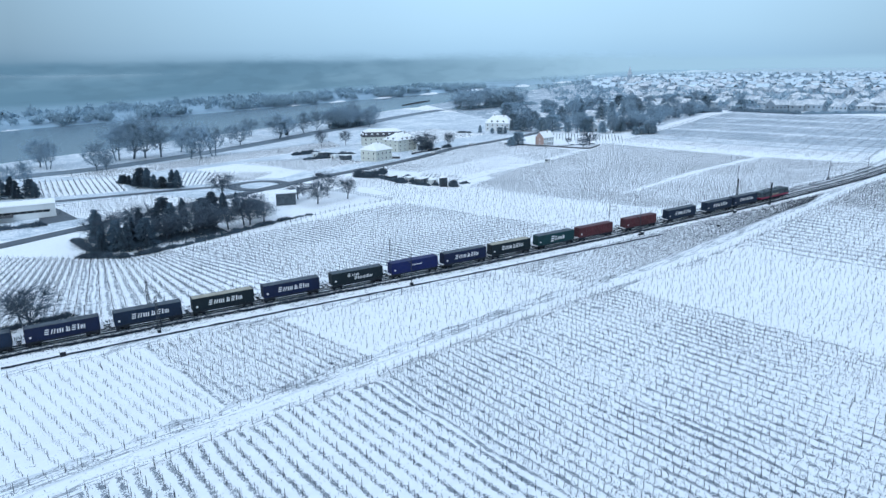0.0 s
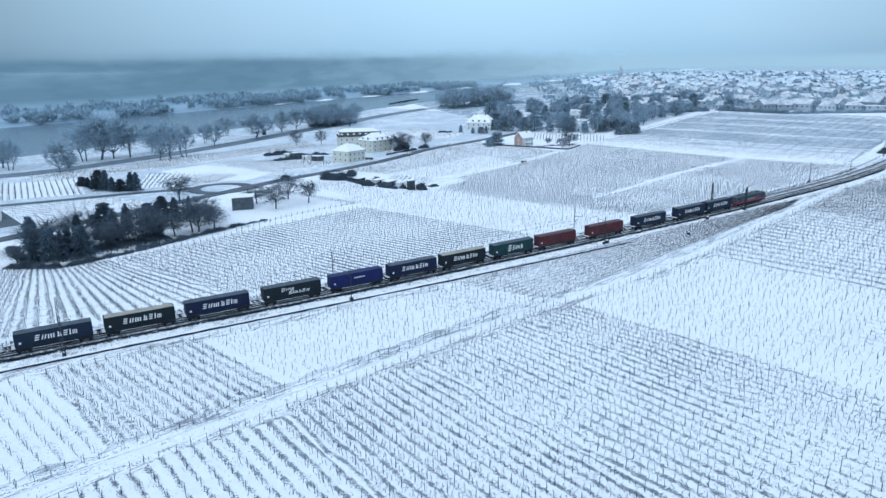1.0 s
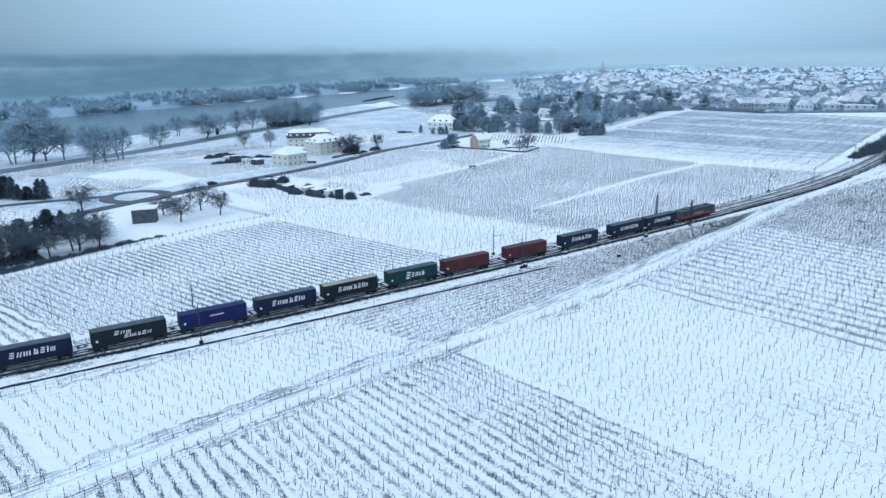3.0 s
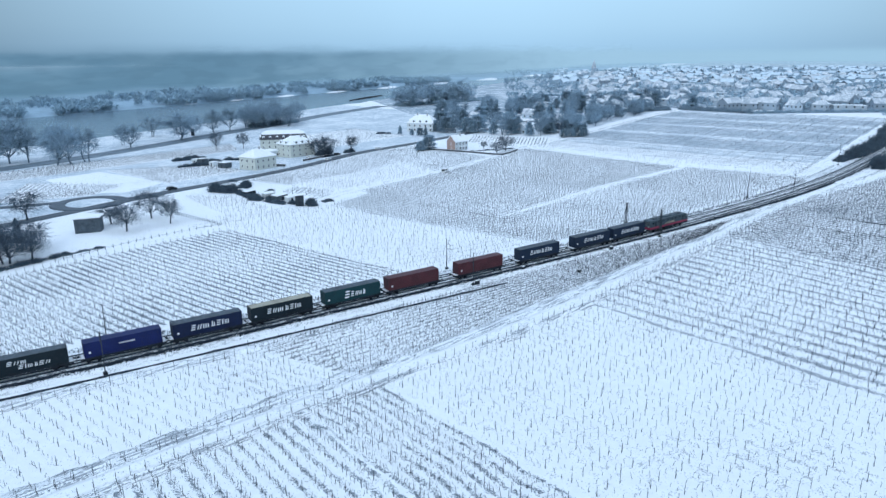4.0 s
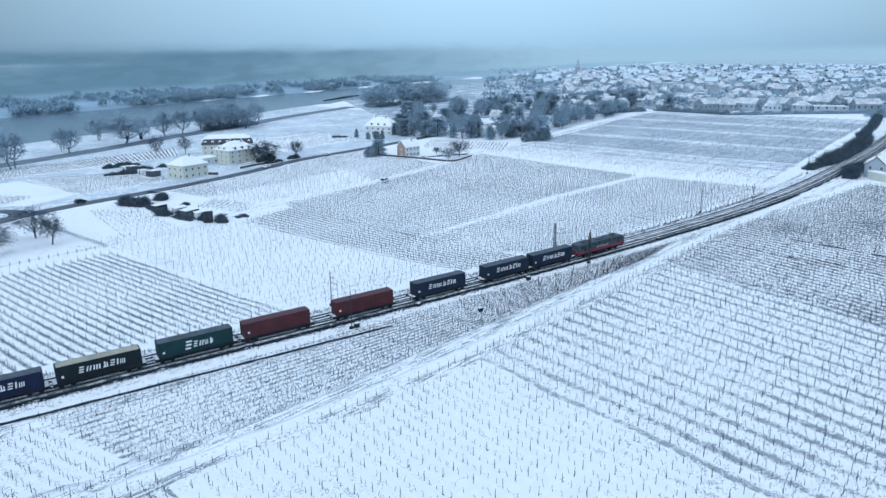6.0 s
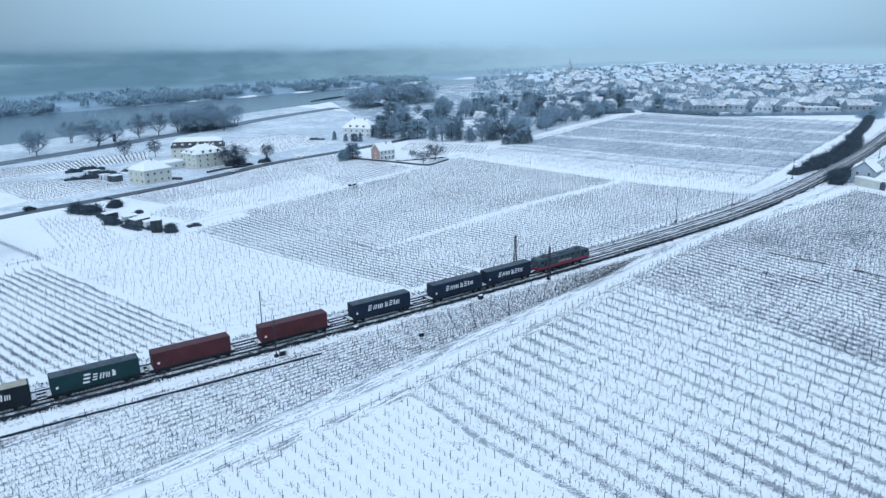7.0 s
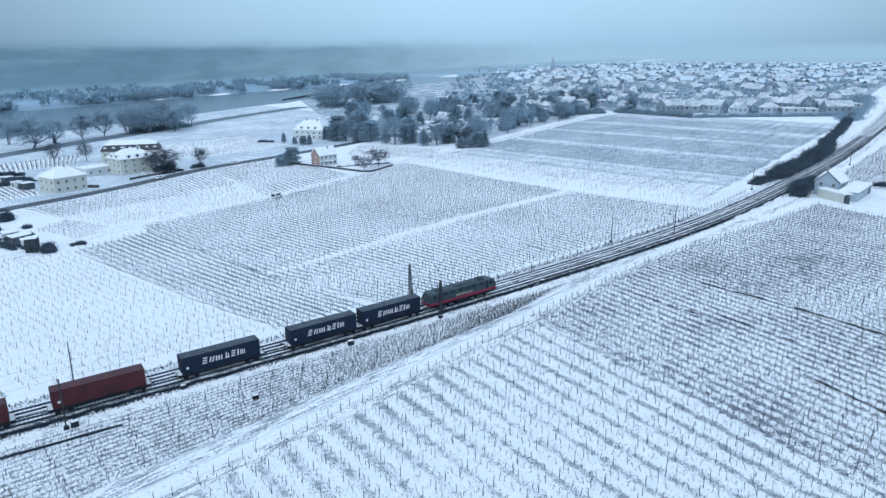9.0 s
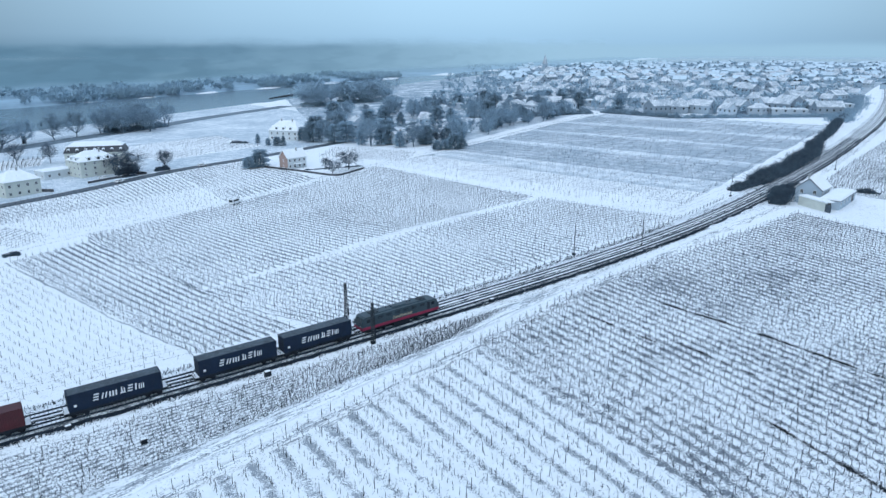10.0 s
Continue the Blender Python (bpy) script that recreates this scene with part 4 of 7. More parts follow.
def put_on_track(ob, s_mid, half):
    """Sets a vehicle on the rails, turned along the chord between its ends."""
    a, b = on_track(s_mid - half), on_track(s_mid + half)
    h = math.degrees(math.atan2(b[1] - a[1], b[0] - a[0]))
    tilt = math.degrees(math.atan2(b[2] - a[2], math.hypot(b[0] - a[0], b[1] - a[1])))
    ob.matrix_basis = pose((a[0] + b[0]) / 2, (a[1] + b[1]) / 2, (a[2] + b[2]) / 2 + GAUGE_TOP, 0, -tilt, h)


def wheel_mesh():
    w = Build()
    for y in (-0.75, 0.75):
        n = 14
        w.extrude([(0.46 * math.cos(2 * math.pi * k / n), 0.46 + 0.46 * math.sin(2 * math.pi * k / n)) for k in range(n)], y - 0.07, y + 0.07)
    w.tube([(0, -0.75, 0.46), (0, 0.75, 0.46)], 0.09, 8)
    return w.mesh("wheelset", M_UNDER)


WHEEL = wheel_mesh()


def bogie(parent, x, base):
    b = Build()
    for y in (-1.0, 0.9):
        b.extrude([(-base / 2 - 0.4, 0.5), (base / 2 + 0.4, 0.5), (base / 2 + 0.3, 0.78), (0.5, 0.72), (-0.5, 0.72), (-base / 2 - 0.3, 0.78)], y, y + 0.1)
        b.box(-base / 2 - 0.16, -base / 2 + 0.16, y - 0.06, y + 0.14, 0.32, 0.62)
        b.box(base / 2 - 0.16, base / 2 + 0.16, y - 0.06, y + 0.14, 0.32, 0.62)
    b.box(-0.3, 0.3, -1.0, 1.0, 0.5, 0.9)
    o = part("bogie", b, M_UNDER, parent, m=pose(x, 0, 0))
    for dx in (-base / 2, base / 2):
        part("wheelset", WHEEL, None, o, m=pose(dx, 0, 0))
    return o


def wagon_thing():
    w = new("container_wagon")
    L = 7.6
    f = Build()
    f.box(-L, L, -0.35, 0.35, 0.85, 1.08)
    for y in (-1.2, 1.05):
        f.box(-L, L, y, y + 0.15, 0.80, 1.12)
    for x in np.linspace(-L, L - 0.3, 9):
        f.box(x, x + 0.3, -1.2, 1.2, 0.9, 1.1)
    part("frame", f, M_UNDER, w)
    for x in (-L, L - 0.75):
        part("end_platform", Build().box(x, x + 0.75, -1.15, 1.15, 1.12, 1.16), M_ROOFSNOW, w, "snowy end platform")
    for x in (-5.4, 5.4):
        bogie(w, x, 1.8)
    for x in (-L, L):
        sg = 1 if x > 0 else -1
        for y in (-0.87, 0.87):
            part("buffer", Build().tube([(x, y, 1.0), (x + sg * 0.42, y, 1.0), (x + sg * 0.44, y, 1.0), (x + sg * 0.5, y, 1.0)], [0.1, 0.1, 0.23, 0.22], 10), M_UNDER, w)
    for x in (-L + 0.05, L - 0.05):
        r = Build()
        for y in (-1.1, 1.1):
            r.tube([(x, y, 1.1), (x, y, 1.75)], 0.025, 4)
        for z in (1.4, 1.75):
            r.tube([(x, -1.1, z), (x, 1.1, z)], 0.025, 4)
        part("hand_rail", r, M_STEEL, w)
    return w


def letter_row(widths, height, gap, x_from=None, z=0.0):
    """Plain blocks in a row, as wide as the letters of a mark that is not spelt out: (Build, x, z) each."""
    total = sum(widths) + gap * (len(widths) - 1)
    x = -total / 2 if x_from is None else x_from
    out = []
    for i, w in enumerate(widths):
        b = Build()
        bar = 0.2 * height
        if w < 0.4:
            b.extrude([(0, 0), (w * 0.7, 0), (w * 0.7 + 0.1 * height, height), (0.1 * height, height)], -0.012, 0.012)
        elif i % 4 == 0:
            for z0, x0 in ((0, 0.0), (0.4, 0.1), (0.8, 0.2)):
                b.box(x0 * w, (x0 + 0.8) * w, -0.012, 0.012, z0 * height, z0 * height + bar)
        elif i % 4 == 1:
            for x0 in (0.0, 0.52):
                b.extrude([(x0 * w, 0), (x0 * w + bar, 0), (x0 * w + 0.32 * w + bar, height * 0.86), (x0 * w + 0.32 * w, height * 0.86)], -0.012, 0.012)
        elif i % 4 == 2:
            for k in range(3):
                b.extrude([(w * k / 3, 0), (w * (k / 3 + 0.18), 0), (w * (k / 3 + 0.24), height * 0.8), (w * (k / 3 + 0.06), height * 0.8)], -0.012, 0.012)
        else:
            b.box(0.05 * w, 0.9 * w, -0.012, 0.012, 0, bar)
            b.box(0.25 * w, 0.25 * w + bar, -0.012, 0.012, bar, height)
            b.box(0.65 * w, 0.65 * w + bar * 0.9, -0.012, 0.012, bar, height * 0.8)
        out.append((b, x, z))
        x += w + gap
    return out


def container_thing(label, material, mark=None, roof=None, smooth=True):
    """A 45-foot container: corner posts, rails, ribbed sides and roof, doors with bars, castings, painted mark."""
    c = new("container")
    L, Wd, H0, H1 = 6.86, 1.25, 1.16, 4.06
    b = Build()
    x0, x1, y1 = -L + 0.1, L - 0.1, Wd - 0.04
    if smooth:
        b.box(x0, x1, -y1, y1, H0 + 0.1, H1 - 0.04)
    else:
        n = 44
        wave = []
        for k in range(n):
            xa = x0 + (x1 - x0) * k / n
            st = (x1 - x0) / n
            wave += [(xa, y1 - 0.035), (xa + st * 0.3, y1 - 0.035), (xa + st * 0.5, y1), (xa + st * 0.8, y1)]
        wave.append((x1, y1 - 0.035))
        b.prism([(x, -y) for x, y in wave] + [(x, y) for x, y in reversed(wave)], H0 + 0.1, H1 - 0.04)
    part("body", b, material, c)
    fr = Build()
    for x in (-L, L - 0.16):
        for y in (-Wd, Wd - 0.12):
            fr.box(x, x + 0.16, y, y + 0.12, H0, H1)
    for y in (-Wd, Wd - 0.09):
        fr.box(-L, L, y, y + 0.09, H0, H0 + 0.16)
        fr.box(-L, L, y, y + 0.09, H1 - 0.1, H1)
    for x in (-L, L - 0.1):
        fr.box(x, x + 0.1, -Wd, Wd, H1 - 0.1, H1)
        fr.box(x, x + 0.1, -Wd, Wd, H0, H0 + 0.16)
    part("corner_frame", fr, material, c)
    rf = Build()
    top = []
    for k in range(14):
        xa = -L + 0.2 + (2 * L - 0.4) * k / 14
        st = (2 * L - 0.4) / 14
        top += [(xa, H1 - 0.005), (xa + st * 0.85, H1 + 0.012), (xa + st * 0.92, H1 - 0.012)]
    rf.extrude([(-L + 0.2, H1 - 0.06), (L - 0.2, H1 - 0.06), (L - 0.2, H1 - 0.005)] + list(reversed(top)), -Wd + 0.1, Wd - 0.1)
    part("roof", rf, roof or M_CROOF, c, "" if roof is None else "dusty tan roof sheet")
    for sx in (-1, 1):
        d = Build()
        d.box(sx * (L - 0.03) - 0.03, sx * (L - 0.03) + 0.03, -1.1, -0.02, H0 + 0.18, H1 - 0.12)
        d.box(sx * (L - 0.03) - 0.03, sx * (L - 0.03) + 0.03, 0.02, 1.1, H0 + 0.18, H1 - 0.12)
        dd = part("door", d, material, c)
        bars = Build()
        for y in (-0.8, -0.35, 0.35, 0.8):
            bars.tube([(sx * (L + 0.03), y, H0 + 0.2), (sx * (L + 0.03), y, H1 - 0.15)], 0.025, 6)
        part("lock_bar", bars, M_STEEL, dd, "steel locking bars")
    for x in (-L - 0.005, L - 0.155):
        for y in (-Wd - 0.006, Wd - 0.154):
            for z in (H0 - 0.005, H1 - 0.105):
                part("corner_casting", Build().box(x, x + 0.16, y, y + 0.16, z, z + 0.11), M_UNDER, c)
    part("data_plate", Build().box(-L + 0.75, -L + 1.15, -Wd - 0.012, -Wd + 0.02, H0 + 0.75, H0 + 1.15), M_WHITE, c, "small white square plate")
    if mark:
        blocks, z, x, mt = mark
        for bld, bx, bz in blocks:
            part("painted_block", bld, mt, c, "plain white painted block", m=pose(x + bx, -Wd - 0.014, z + bz))
    tagged(c, label, "container", "containers on the train")
    return c


M_CROOF = plain("container_roof_dusty", (0.045, 0.062, 0.078), 0.6, vary=0.5, scale=1.2, dirt=(0.12, 0.14, 0.165))
SEVEN = letter_row([0.95, 0.95, 1.35, 0.95, 0.9, 0.36, 0.95], 1.1, 0.2)
FIVE = letter_row([1.3], 1.65, 0.1, -2.7, -0.2) + letter_row([0.85, 0.85, 0.75, 0.65], 1.15, 0.17, -1.2)
TWO_LINES = letter_row([0.95, 0.95, 0.95], 0.75, 0.14, -2.6) + letter_row([0.9, 0.3, 0.85, 0.65, 0.85, 0.85], 0.75, 0.14, -0.9, -0.9)
SMALL = letter_row([0.26] * 9, 0.3, 0.06)


def mark(b, z, x=0.3, mt=None):
    return (b, z, x, mt or M_WHITE)


M_BLUE_DK = plain("container_deep_blue", (0.005, 0.012, 0.044), 0.55, spec=0.25, vary=0.25, dirt=(0.012, 0.016, 0.035))
KINDS = {
    "navy": ("navy blue container with white painted mark", M_NAVY, mark(SEVEN, 2.15, 0.4), None, True),
    "red": ("dark red container with ribbed sides", M_REDC, None, M_REDC, False),
    "green": ("dark green container with large white mark", M_GREEN, mark(FIVE, 1.95, 0.6), None, True),
    "tan": ("black-green container with dusty tan roof and white mark", M_DKGREEN, mark(SEVEN, 2.15, 0.4), M_TAN, True),
    "blue": ("bright blue ribbed container with small white mark", M_BLUE, mark(SMALL, 2.7, 0.6), M_BLUE, False),
    "two": ("black-green container with two-line white mark", M_DKGREEN, mark(TWO_LINES, 2.75, -0.2), None, True),
    "deep": ("deep blue container with white painted mark", M_BLUE_DK, mark(SEVEN, 2.15, 0.4), None, True),
}
# kinds from the front of the train, each with the metres from the loco's front to its middle
LOAD = [("navy", 27.6), ("navy", 42.7), ("navy", 62.3), ("red", 81.8), ("red", 101.3), ("green", 117.2), ("tan", 133.8), ("deep", 149.4), ("blue", 165.2), ("two", 181.5), ("deep", 198.5), ("tan", 214.5), ("navy", 230.5), ("deep", 247.0), ("navy", 263.0), ("navy", 279.5)]
made_kinds = {}
first_wagon = None
for kind, back in LOAD:
    s = LOCO_FRONT - back
    if kind not in made_kinds:
        box = made_kinds[kind] = container_thing(*KINDS[kind])
    else:
        box = copy_thing(made_kinds[kind], Matrix())
    put_on_track(box, s, 5.0)
    if first_wagon is None:
        wag = first_wagon = tagged(wagon_thing(), "black flat container wagon dusted with snow", "goods wagon", "wagons of the train")
    else:
        wag = copy_thing(first_wagon, Matrix())
    put_on_track(wag, s, 5.0)


def locomotive():
    lo = new("locomotive")
    L, Wd = 9.2, 1.48
    b = Build()
    # body: side profile with sloped cab fronts, and chamfered roof edges
    prof = [(-L, 1.25), (L, 1.25), (L, 2.35), (L - 0.55, 3.55), (L - 0.9, 3.75), (-L + 0.9, 3.75), (-L + 0.55, 3.55), (-L, 2.35)]
    b.extrude(prof, -Wd, Wd)
    part("body", b, M_LOCO, lo)
    band = Build()
    for y in (-Wd - 0.02, Wd):
        band.box(-L + 0.05, L - 0.05, y, y + 0.02, 1.22, 1.78)
    for x in (-L - 0.02, L):
        band.box(x, x + 0.02, -Wd, Wd, 1.22, 1.78)
    part("red_band", band, M_RED_BAND, lo, "bright red lower band")
    sk = Build()
    sk.box(-L + 0.3, L - 0.3, -Wd + 0.12, Wd - 0.12, 0.95, 1.25)
    sk.box(-1.9, 1.9, -Wd + 0.1, Wd - 0.1, 0.35, 0.95)
    part("underframe", sk, M_UNDER, lo)
    for x in (-5.2, 5.2):
        bogie(lo, x, 2.6)
    for sx in (-1, 1):
        part("windscreen", Build().poly([(sx * (L - 0.05), -1.2 * sx, 2.55), (sx * (L - 0.05), 1.2 * sx, 2.55), (sx * (L - 0.46), 1.15 * sx, 3.4), (sx * (L - 0.46), -1.15 * sx, 3.4)]), M_GLASS, lo)
        for y in (-1, 1):
            part("cab_window", Build().box(sx * (L - 1.5) - 0.4, sx * (L - 1.5) + 0.4, y * (Wd + 0.005) - 0.012, y * (Wd + 0.005) + 0.012, 2.6, 3.25), M_GLASS, lo)
            part("cab_door", Build().box(sx * (L - 2.6) - 0.35, sx * (L - 2.6) + 0.35, y * (Wd + 0.004) - 0.01, y * (Wd + 0.004) + 0.01, 1.82, 3.4), M_UNDER, lo)
            part("buffer", Build().tube([(sx * L, y * 0.87, 1.05), (sx * (L + 0.4), y * 0.87, 1.05), (sx * (L + 0.42), y * 0.87, 1.05), (sx * (L + 0.48), y * 0.87, 1.05)], [0.13, 0.12, 0.26, 0.25], 10), M_UNDER, lo)
            part("headlight", Build().tube([(sx * (L - 0.02), y * 0.95, 2.0), (sx * (L + 0.03), y * 0.95, 2.0)], 0.12, 8), M_WHITE, lo)
    for k in range(6):
        x = -5.0 + k * 2.0
        for y in (-Wd - 0.015, Wd - 0.005):
            v = Build()
            for j in range(5):
                v.box(x - 0.6, x + 0.6, y, y + 0.02, 2.9 + j * 0.11, 2.97 + j * 0.11)
            part("grille", v, M_UNDER, lo)
    rg = Build()
    rg.box(-6.6, 6.6, -0.85, 0.85, 3.75, 3.9, 0.08).box(-1.6, 1.6, -0.7, 0.7, 3.9, 4.08, 0.1)
    part("roof_hatch", rg, M_LOCO, lo, "grey roof with snow in its corners")
    for x in (-5.6, 5.6):
        p = Build()
        sg = 1 if x > 0 else -1
        p.box(x - 0.8, x + 0.8, -0.6, 0.6, 3.95, 4.02)
        for y in (-0.5, 0.5):
            p.tube([(x - 0.7, y, 4.05), (x + sg * 0.9, y * 0.8, 4.2)], 0.04, 5)
            p.tube([(x + sg * 0.9, y * 0.8, 4.2), (x - sg * 0.7, y * 0.7, 4.32)], 0.035, 5)
            for dx in (-0.6, 0.6):
                p.tube([(x + dx, y, 3.85), (x + dx, y, 4.05)], [0.09, 0.07], 6)
        p.tube([(x - sg * 0.7, -0.75, 4.36), (x - sg * 0.7, 0.75, 4.36)], 0.04, 5)
        part("pantograph", p, M_STEEL, lo, "folded pantograph")
    for x in (-2.6, 2.4, 3.2):
        part("roof_gear", Build().tube([(x, 0.3, 3.9), (x, 0.3, 4.25)], [0.13, 0.08], 8).tube([(x, 0.3, 4.2), (x + 1.2, 0.3, 4.2)], 0.03, 5), M_STEEL, lo)
    for y, r in ((-Wd - 0.03, 0), (Wd + 0.03, 180)):
        for bld, bx, bz in letter_row([0.42, 0.42, 0.42, 0.36, 0.42, 0.42, 0.42, 0.42, 0.2, 0.36], 0.5, 0.08):
            part("painted_block", bld, M_GOLD, lo, "plain pale painted block", m=pose(0.2, y, 2.0, 0, 0, r) @ pose(bx, 0, bz))
    tagged(lo, "dark grey electric locomotive with a red lower band", "locomotive")
    return lo


put_on_track(locomotive(), LOCO_FRONT - 9.4, 5.2)

# ---- railway furniture ----
def lattice_mast(height, side, lattice):
    m = new("catenary_mast")
    b = Build()
    if lattice:
        for dx in (-0.28, 0.28):
            for dy in (-0.28, 0.28):
                b.tube([(dx, dy, 0), (dx * 0.55, dy * 0.55, height)], 0.07, 4)
        k = int(height / 0.7)
        for i in range(k):
            z0, z1 = i * height / k, (i + 1) * height / k
            w0, w1 = 0.28 * (1 - 0.45 * z0 / height), 0.28 * (1 - 0.45 * z1 / height)
            s = 1 if i % 2 else -1
            for a, c in (((s * w0, -w0), (-s * w1, -w1)), ((s * w0, w0), (-s * w1, w1)), ((-w0, s * w0), (-w1, -s * w1)), ((w0, s * w0), (w1, -s * w1))):
                b.tube([(*a, z0), (*c, z1)], 0.035, 4)
    else:
        b.tube([(0, 0, 0), (0, 0, height * 0.5), (0, 0, height)], [0.11, 0.10, 0.08], 8)
    part("post", b, M_STEEL, m)
    part("foot", Build().box(-0.4, 0.4, -0.4, 0.4, -0.4, 0.5, 0.06), M_UNDER, m, "dark concrete foot")
    a = Build()
    a.tube([(0, 0, 6.9), (0, side * 3.0, 7.1)], 0.035, 5)
    a.tube([(0, 0, 5.6), (0, side * 3.2, 6.1)], 0.035, 5)
    a.tube([(0, side * 3.0, 7.1), (0, side * 3.2, 6.1)], 0.02, 4)
    a.tube([(0, side * 0.4, 5.65), (0, side * 2.9, 5.75)], 0.025, 4)
    part("cantilever_arm", a, M_STEEL, m)
    for z in (6.9, 5.6):
        part("insulator", Build().tube([(0, side * 0.15, z), (0, side * 0.6, z + 0.05)], [0.08, 0.07], 8), M_TROUGH, m)
    if lattice:
        w = Build()
        w.tube([(0.55, 0, 1.2), (0.55, 0, 2.6)], 0.16, 8)
        w.tube([(0.55, 0, 2.6), (0.35, 0, height - 1.2)], 0.02, 4)
        part("tension_weight", w, M_UNDER, m, "stack of iron tension weights")
    return m


MASTS = [(-60.5, 138.5, 1, True), (-8.0, 167.5, 1, False), (61.5, 211.0, 1, False), (119.5, 249.5, 1, True), (190.5, 309.5, 1, False), (262, 367.5, 1, False), (312, 420, 1, False),
         (-67.5, 150.5, -1, True), (-14.5, 183, -1, False), (55.5, 226.5, -1, False), (113.2, 263.5, -1, True), (170.5, 304.5, -1, False), (243.3, 371.0, -1, False), (296, 427, -1, False)]
for x, y, side, lat in MASTS:
    _, _, _, h = on_track(nearest_s(x, y))
    o = lattice_mast(8.3, side, lat)
    o.matrix_basis = Matrix.Translation(on_land(x, y)) @ pose(0, 0, 0, 0, 0, h)
    tagged(o, "grey lattice catenary mast with tension weights" if lat else "slim grey catenary mast with one arm", "catenary mast", "catenary masts")


def wire_run(o, z, r):
    b = Build()
    pts = []
    for s in np.arange(100, 860, 8.0):
        x, y, g, _ = on_track(s, o)
        pts.append((x, y, g + z))
    b.tube(pts, r, 3)
    return b


for o in (0.0, 4.2):
    w = part("contact_wire", wire_run(o, 6.0, 0.012), M_STEEL)
    part("carrier_wire", wire_run(o, 7.1, 0.012), M_STEEL, w)
    tagged(w, "thin overhead contact wire above the rails", "overhead wire", kind="structure")

for x, y, sc in ((62.5, 211.6, 1.0), (102, 237.6, 1.0), (144.3, 269.4, 0.9), (75.3, 222.6, 0.8), (-75, 127, 1.0), (88.5, 217, 0.8)):
    b = Build().box(-0.45, 0.45, -0.3, 0.3, -0.1, 0.75, 0.03)
    c = new("lineside_box")
    part("cabinet", b, M_UNDER, c)
    part("lid", Build().box(-0.5, 0.5, -0.36, 0.36, 0.75, 0.83, 0.04), M_UNDER, c)
    part("snow_cap", Build().box(-0.44, 0.44, -0.3, 0.3, 0.83, 0.9, 0.08), M_SNOW, c, "thin cap of snow")
    c.matrix_basis = Matrix.Translation(on_land(x, y)) @ pose(0, 0, 0, 0, 0, 33) @ Matrix.Scale(sc * 1.2, 4)
    tagged(c, "small dark lineside cabinet in snow", "cabinet", "lineside cabinets")


# ---- trees and shrubs ----
def seg_mesh(name, segs, material, thicker=1.0):
    a, b = np.array([s[0] for s in segs]), np.array([s[1] for s in segs])
    return sticks_mesh(name, [(a, b, np.array([s[2] for s in segs]) * thicker, np.array([s[3] for s in segs]) * thicker)], material)


def dome_tree(seed, height=10.0, wide=0.42, low=0.2, twigs=300, fat=0.03, twig_mat=None, bark=None, stems=1):
    """A bare tree with a full rounded crown: stems that fork low into curved limbs, and bent twigs that fill a dome."""
    rng = np.random.default_rng(seed)
    H, zc, zr = height, height * (low + 1) / 2, height * (1 - low) / 2
    wood = []
    for st in range(stems):
        w0 = 2.4 * st + rng.uniform(0, 1)
        off = np.array([math.cos(w0), math.sin(w0), 0]) * (0.05 * H * (stems > 1))
        foot, fork = off + np.array([0, 0, -0.3]), off * 1.8 + np.array([*rng.normal(0, 0.015 * H, 2), H * rng.uniform(low * 0.9, low + 0.12)])
        wood.append((foot, fork, 0.022 * H, 0.017 * H))
        for k in range(max(4, 9 - 2 * stems)):
            w, el = 2.4 * k + rng.uniform(-0.4, 0.4), radians(88 if k == 0 else rng.uniform(28, 78))
            d = np.array([math.cos(w) * math.cos(el), math.sin(w) * math.cos(el), math.sin(el)])
            reach = 1 / math.sqrt((d[0] ** 2 + d[1] ** 2) / (wide * H) ** 2 + d[2] ** 2 / (zr * 1.5) ** 2) * rng.uniform(0.75, 0.95)
            p = fork
            for i in range(4):
                d = d + np.array([*rng.normal(0, 0.12, 2), 0.10])
                d /= np.linalg.norm(d)
                q = p + d * reach / 4
                wood.append((p, q, 0.011 * H * (1 - 0.22 * i), 0.011 * H * (0.78 - 0.22 * i)))
                p = q
    nodes = np.array([b for a, b, _, _ in wood] + [(a + b) / 2 for a, b, _, _ in wood[1:]])
    v = rng.normal(0, 1, (twigs, 3))
    v /= np.linalg.norm(v, axis=1, keepdims=True)
    lobes = 1 + 0.13 * np.sin(v[:, 0] * 5 + seed) * np.sin(v[:, 1] * 6 + 2 * seed)
    end = v * (rng.random(twigs) ** 0.45 * lobes)[:, None] * np.array([wide * H, wide * H, zr]) + np.array([0, 0, zc])
    near = nodes[np.argmin(((end[:, None] - nodes[None]) ** 2).sum(-1), axis=1)]
    mid = (near + end) / 2 + rng.normal(0, 0.02 * H, end.shape) + np.array([0, 0, 0.015 * H])
    tip = [end + (end - mid) * rng.uniform(0.2, 0.6, (twigs, 1)) + rng.normal(0, 0.035 * H, end.shape) for _ in range(2)]
    off = mid + rng.normal(0, 0.06 * H, end.shape) + np.array([0, 0, 0.02 * H])
    t = new("bare_tree")
    part("trunk", seg_mesh("trunk", wood, bark or M_BARK), None, t)
    groups = [(near, mid, fat * 1.3, fat), (mid, end, fat, fat * 0.7), (end, tip[0], fat * 0.7, fat * 0.4), (end, tip[1], fat * 0.7, fat * 0.4), (mid, off, fat * 0.8, fat * 0.4)]
    tagged(part("crown", sticks_mesh("crown", groups, twig_mat or M_TWIG), None, t, "bare twigs"), kind="stuff")
    return t


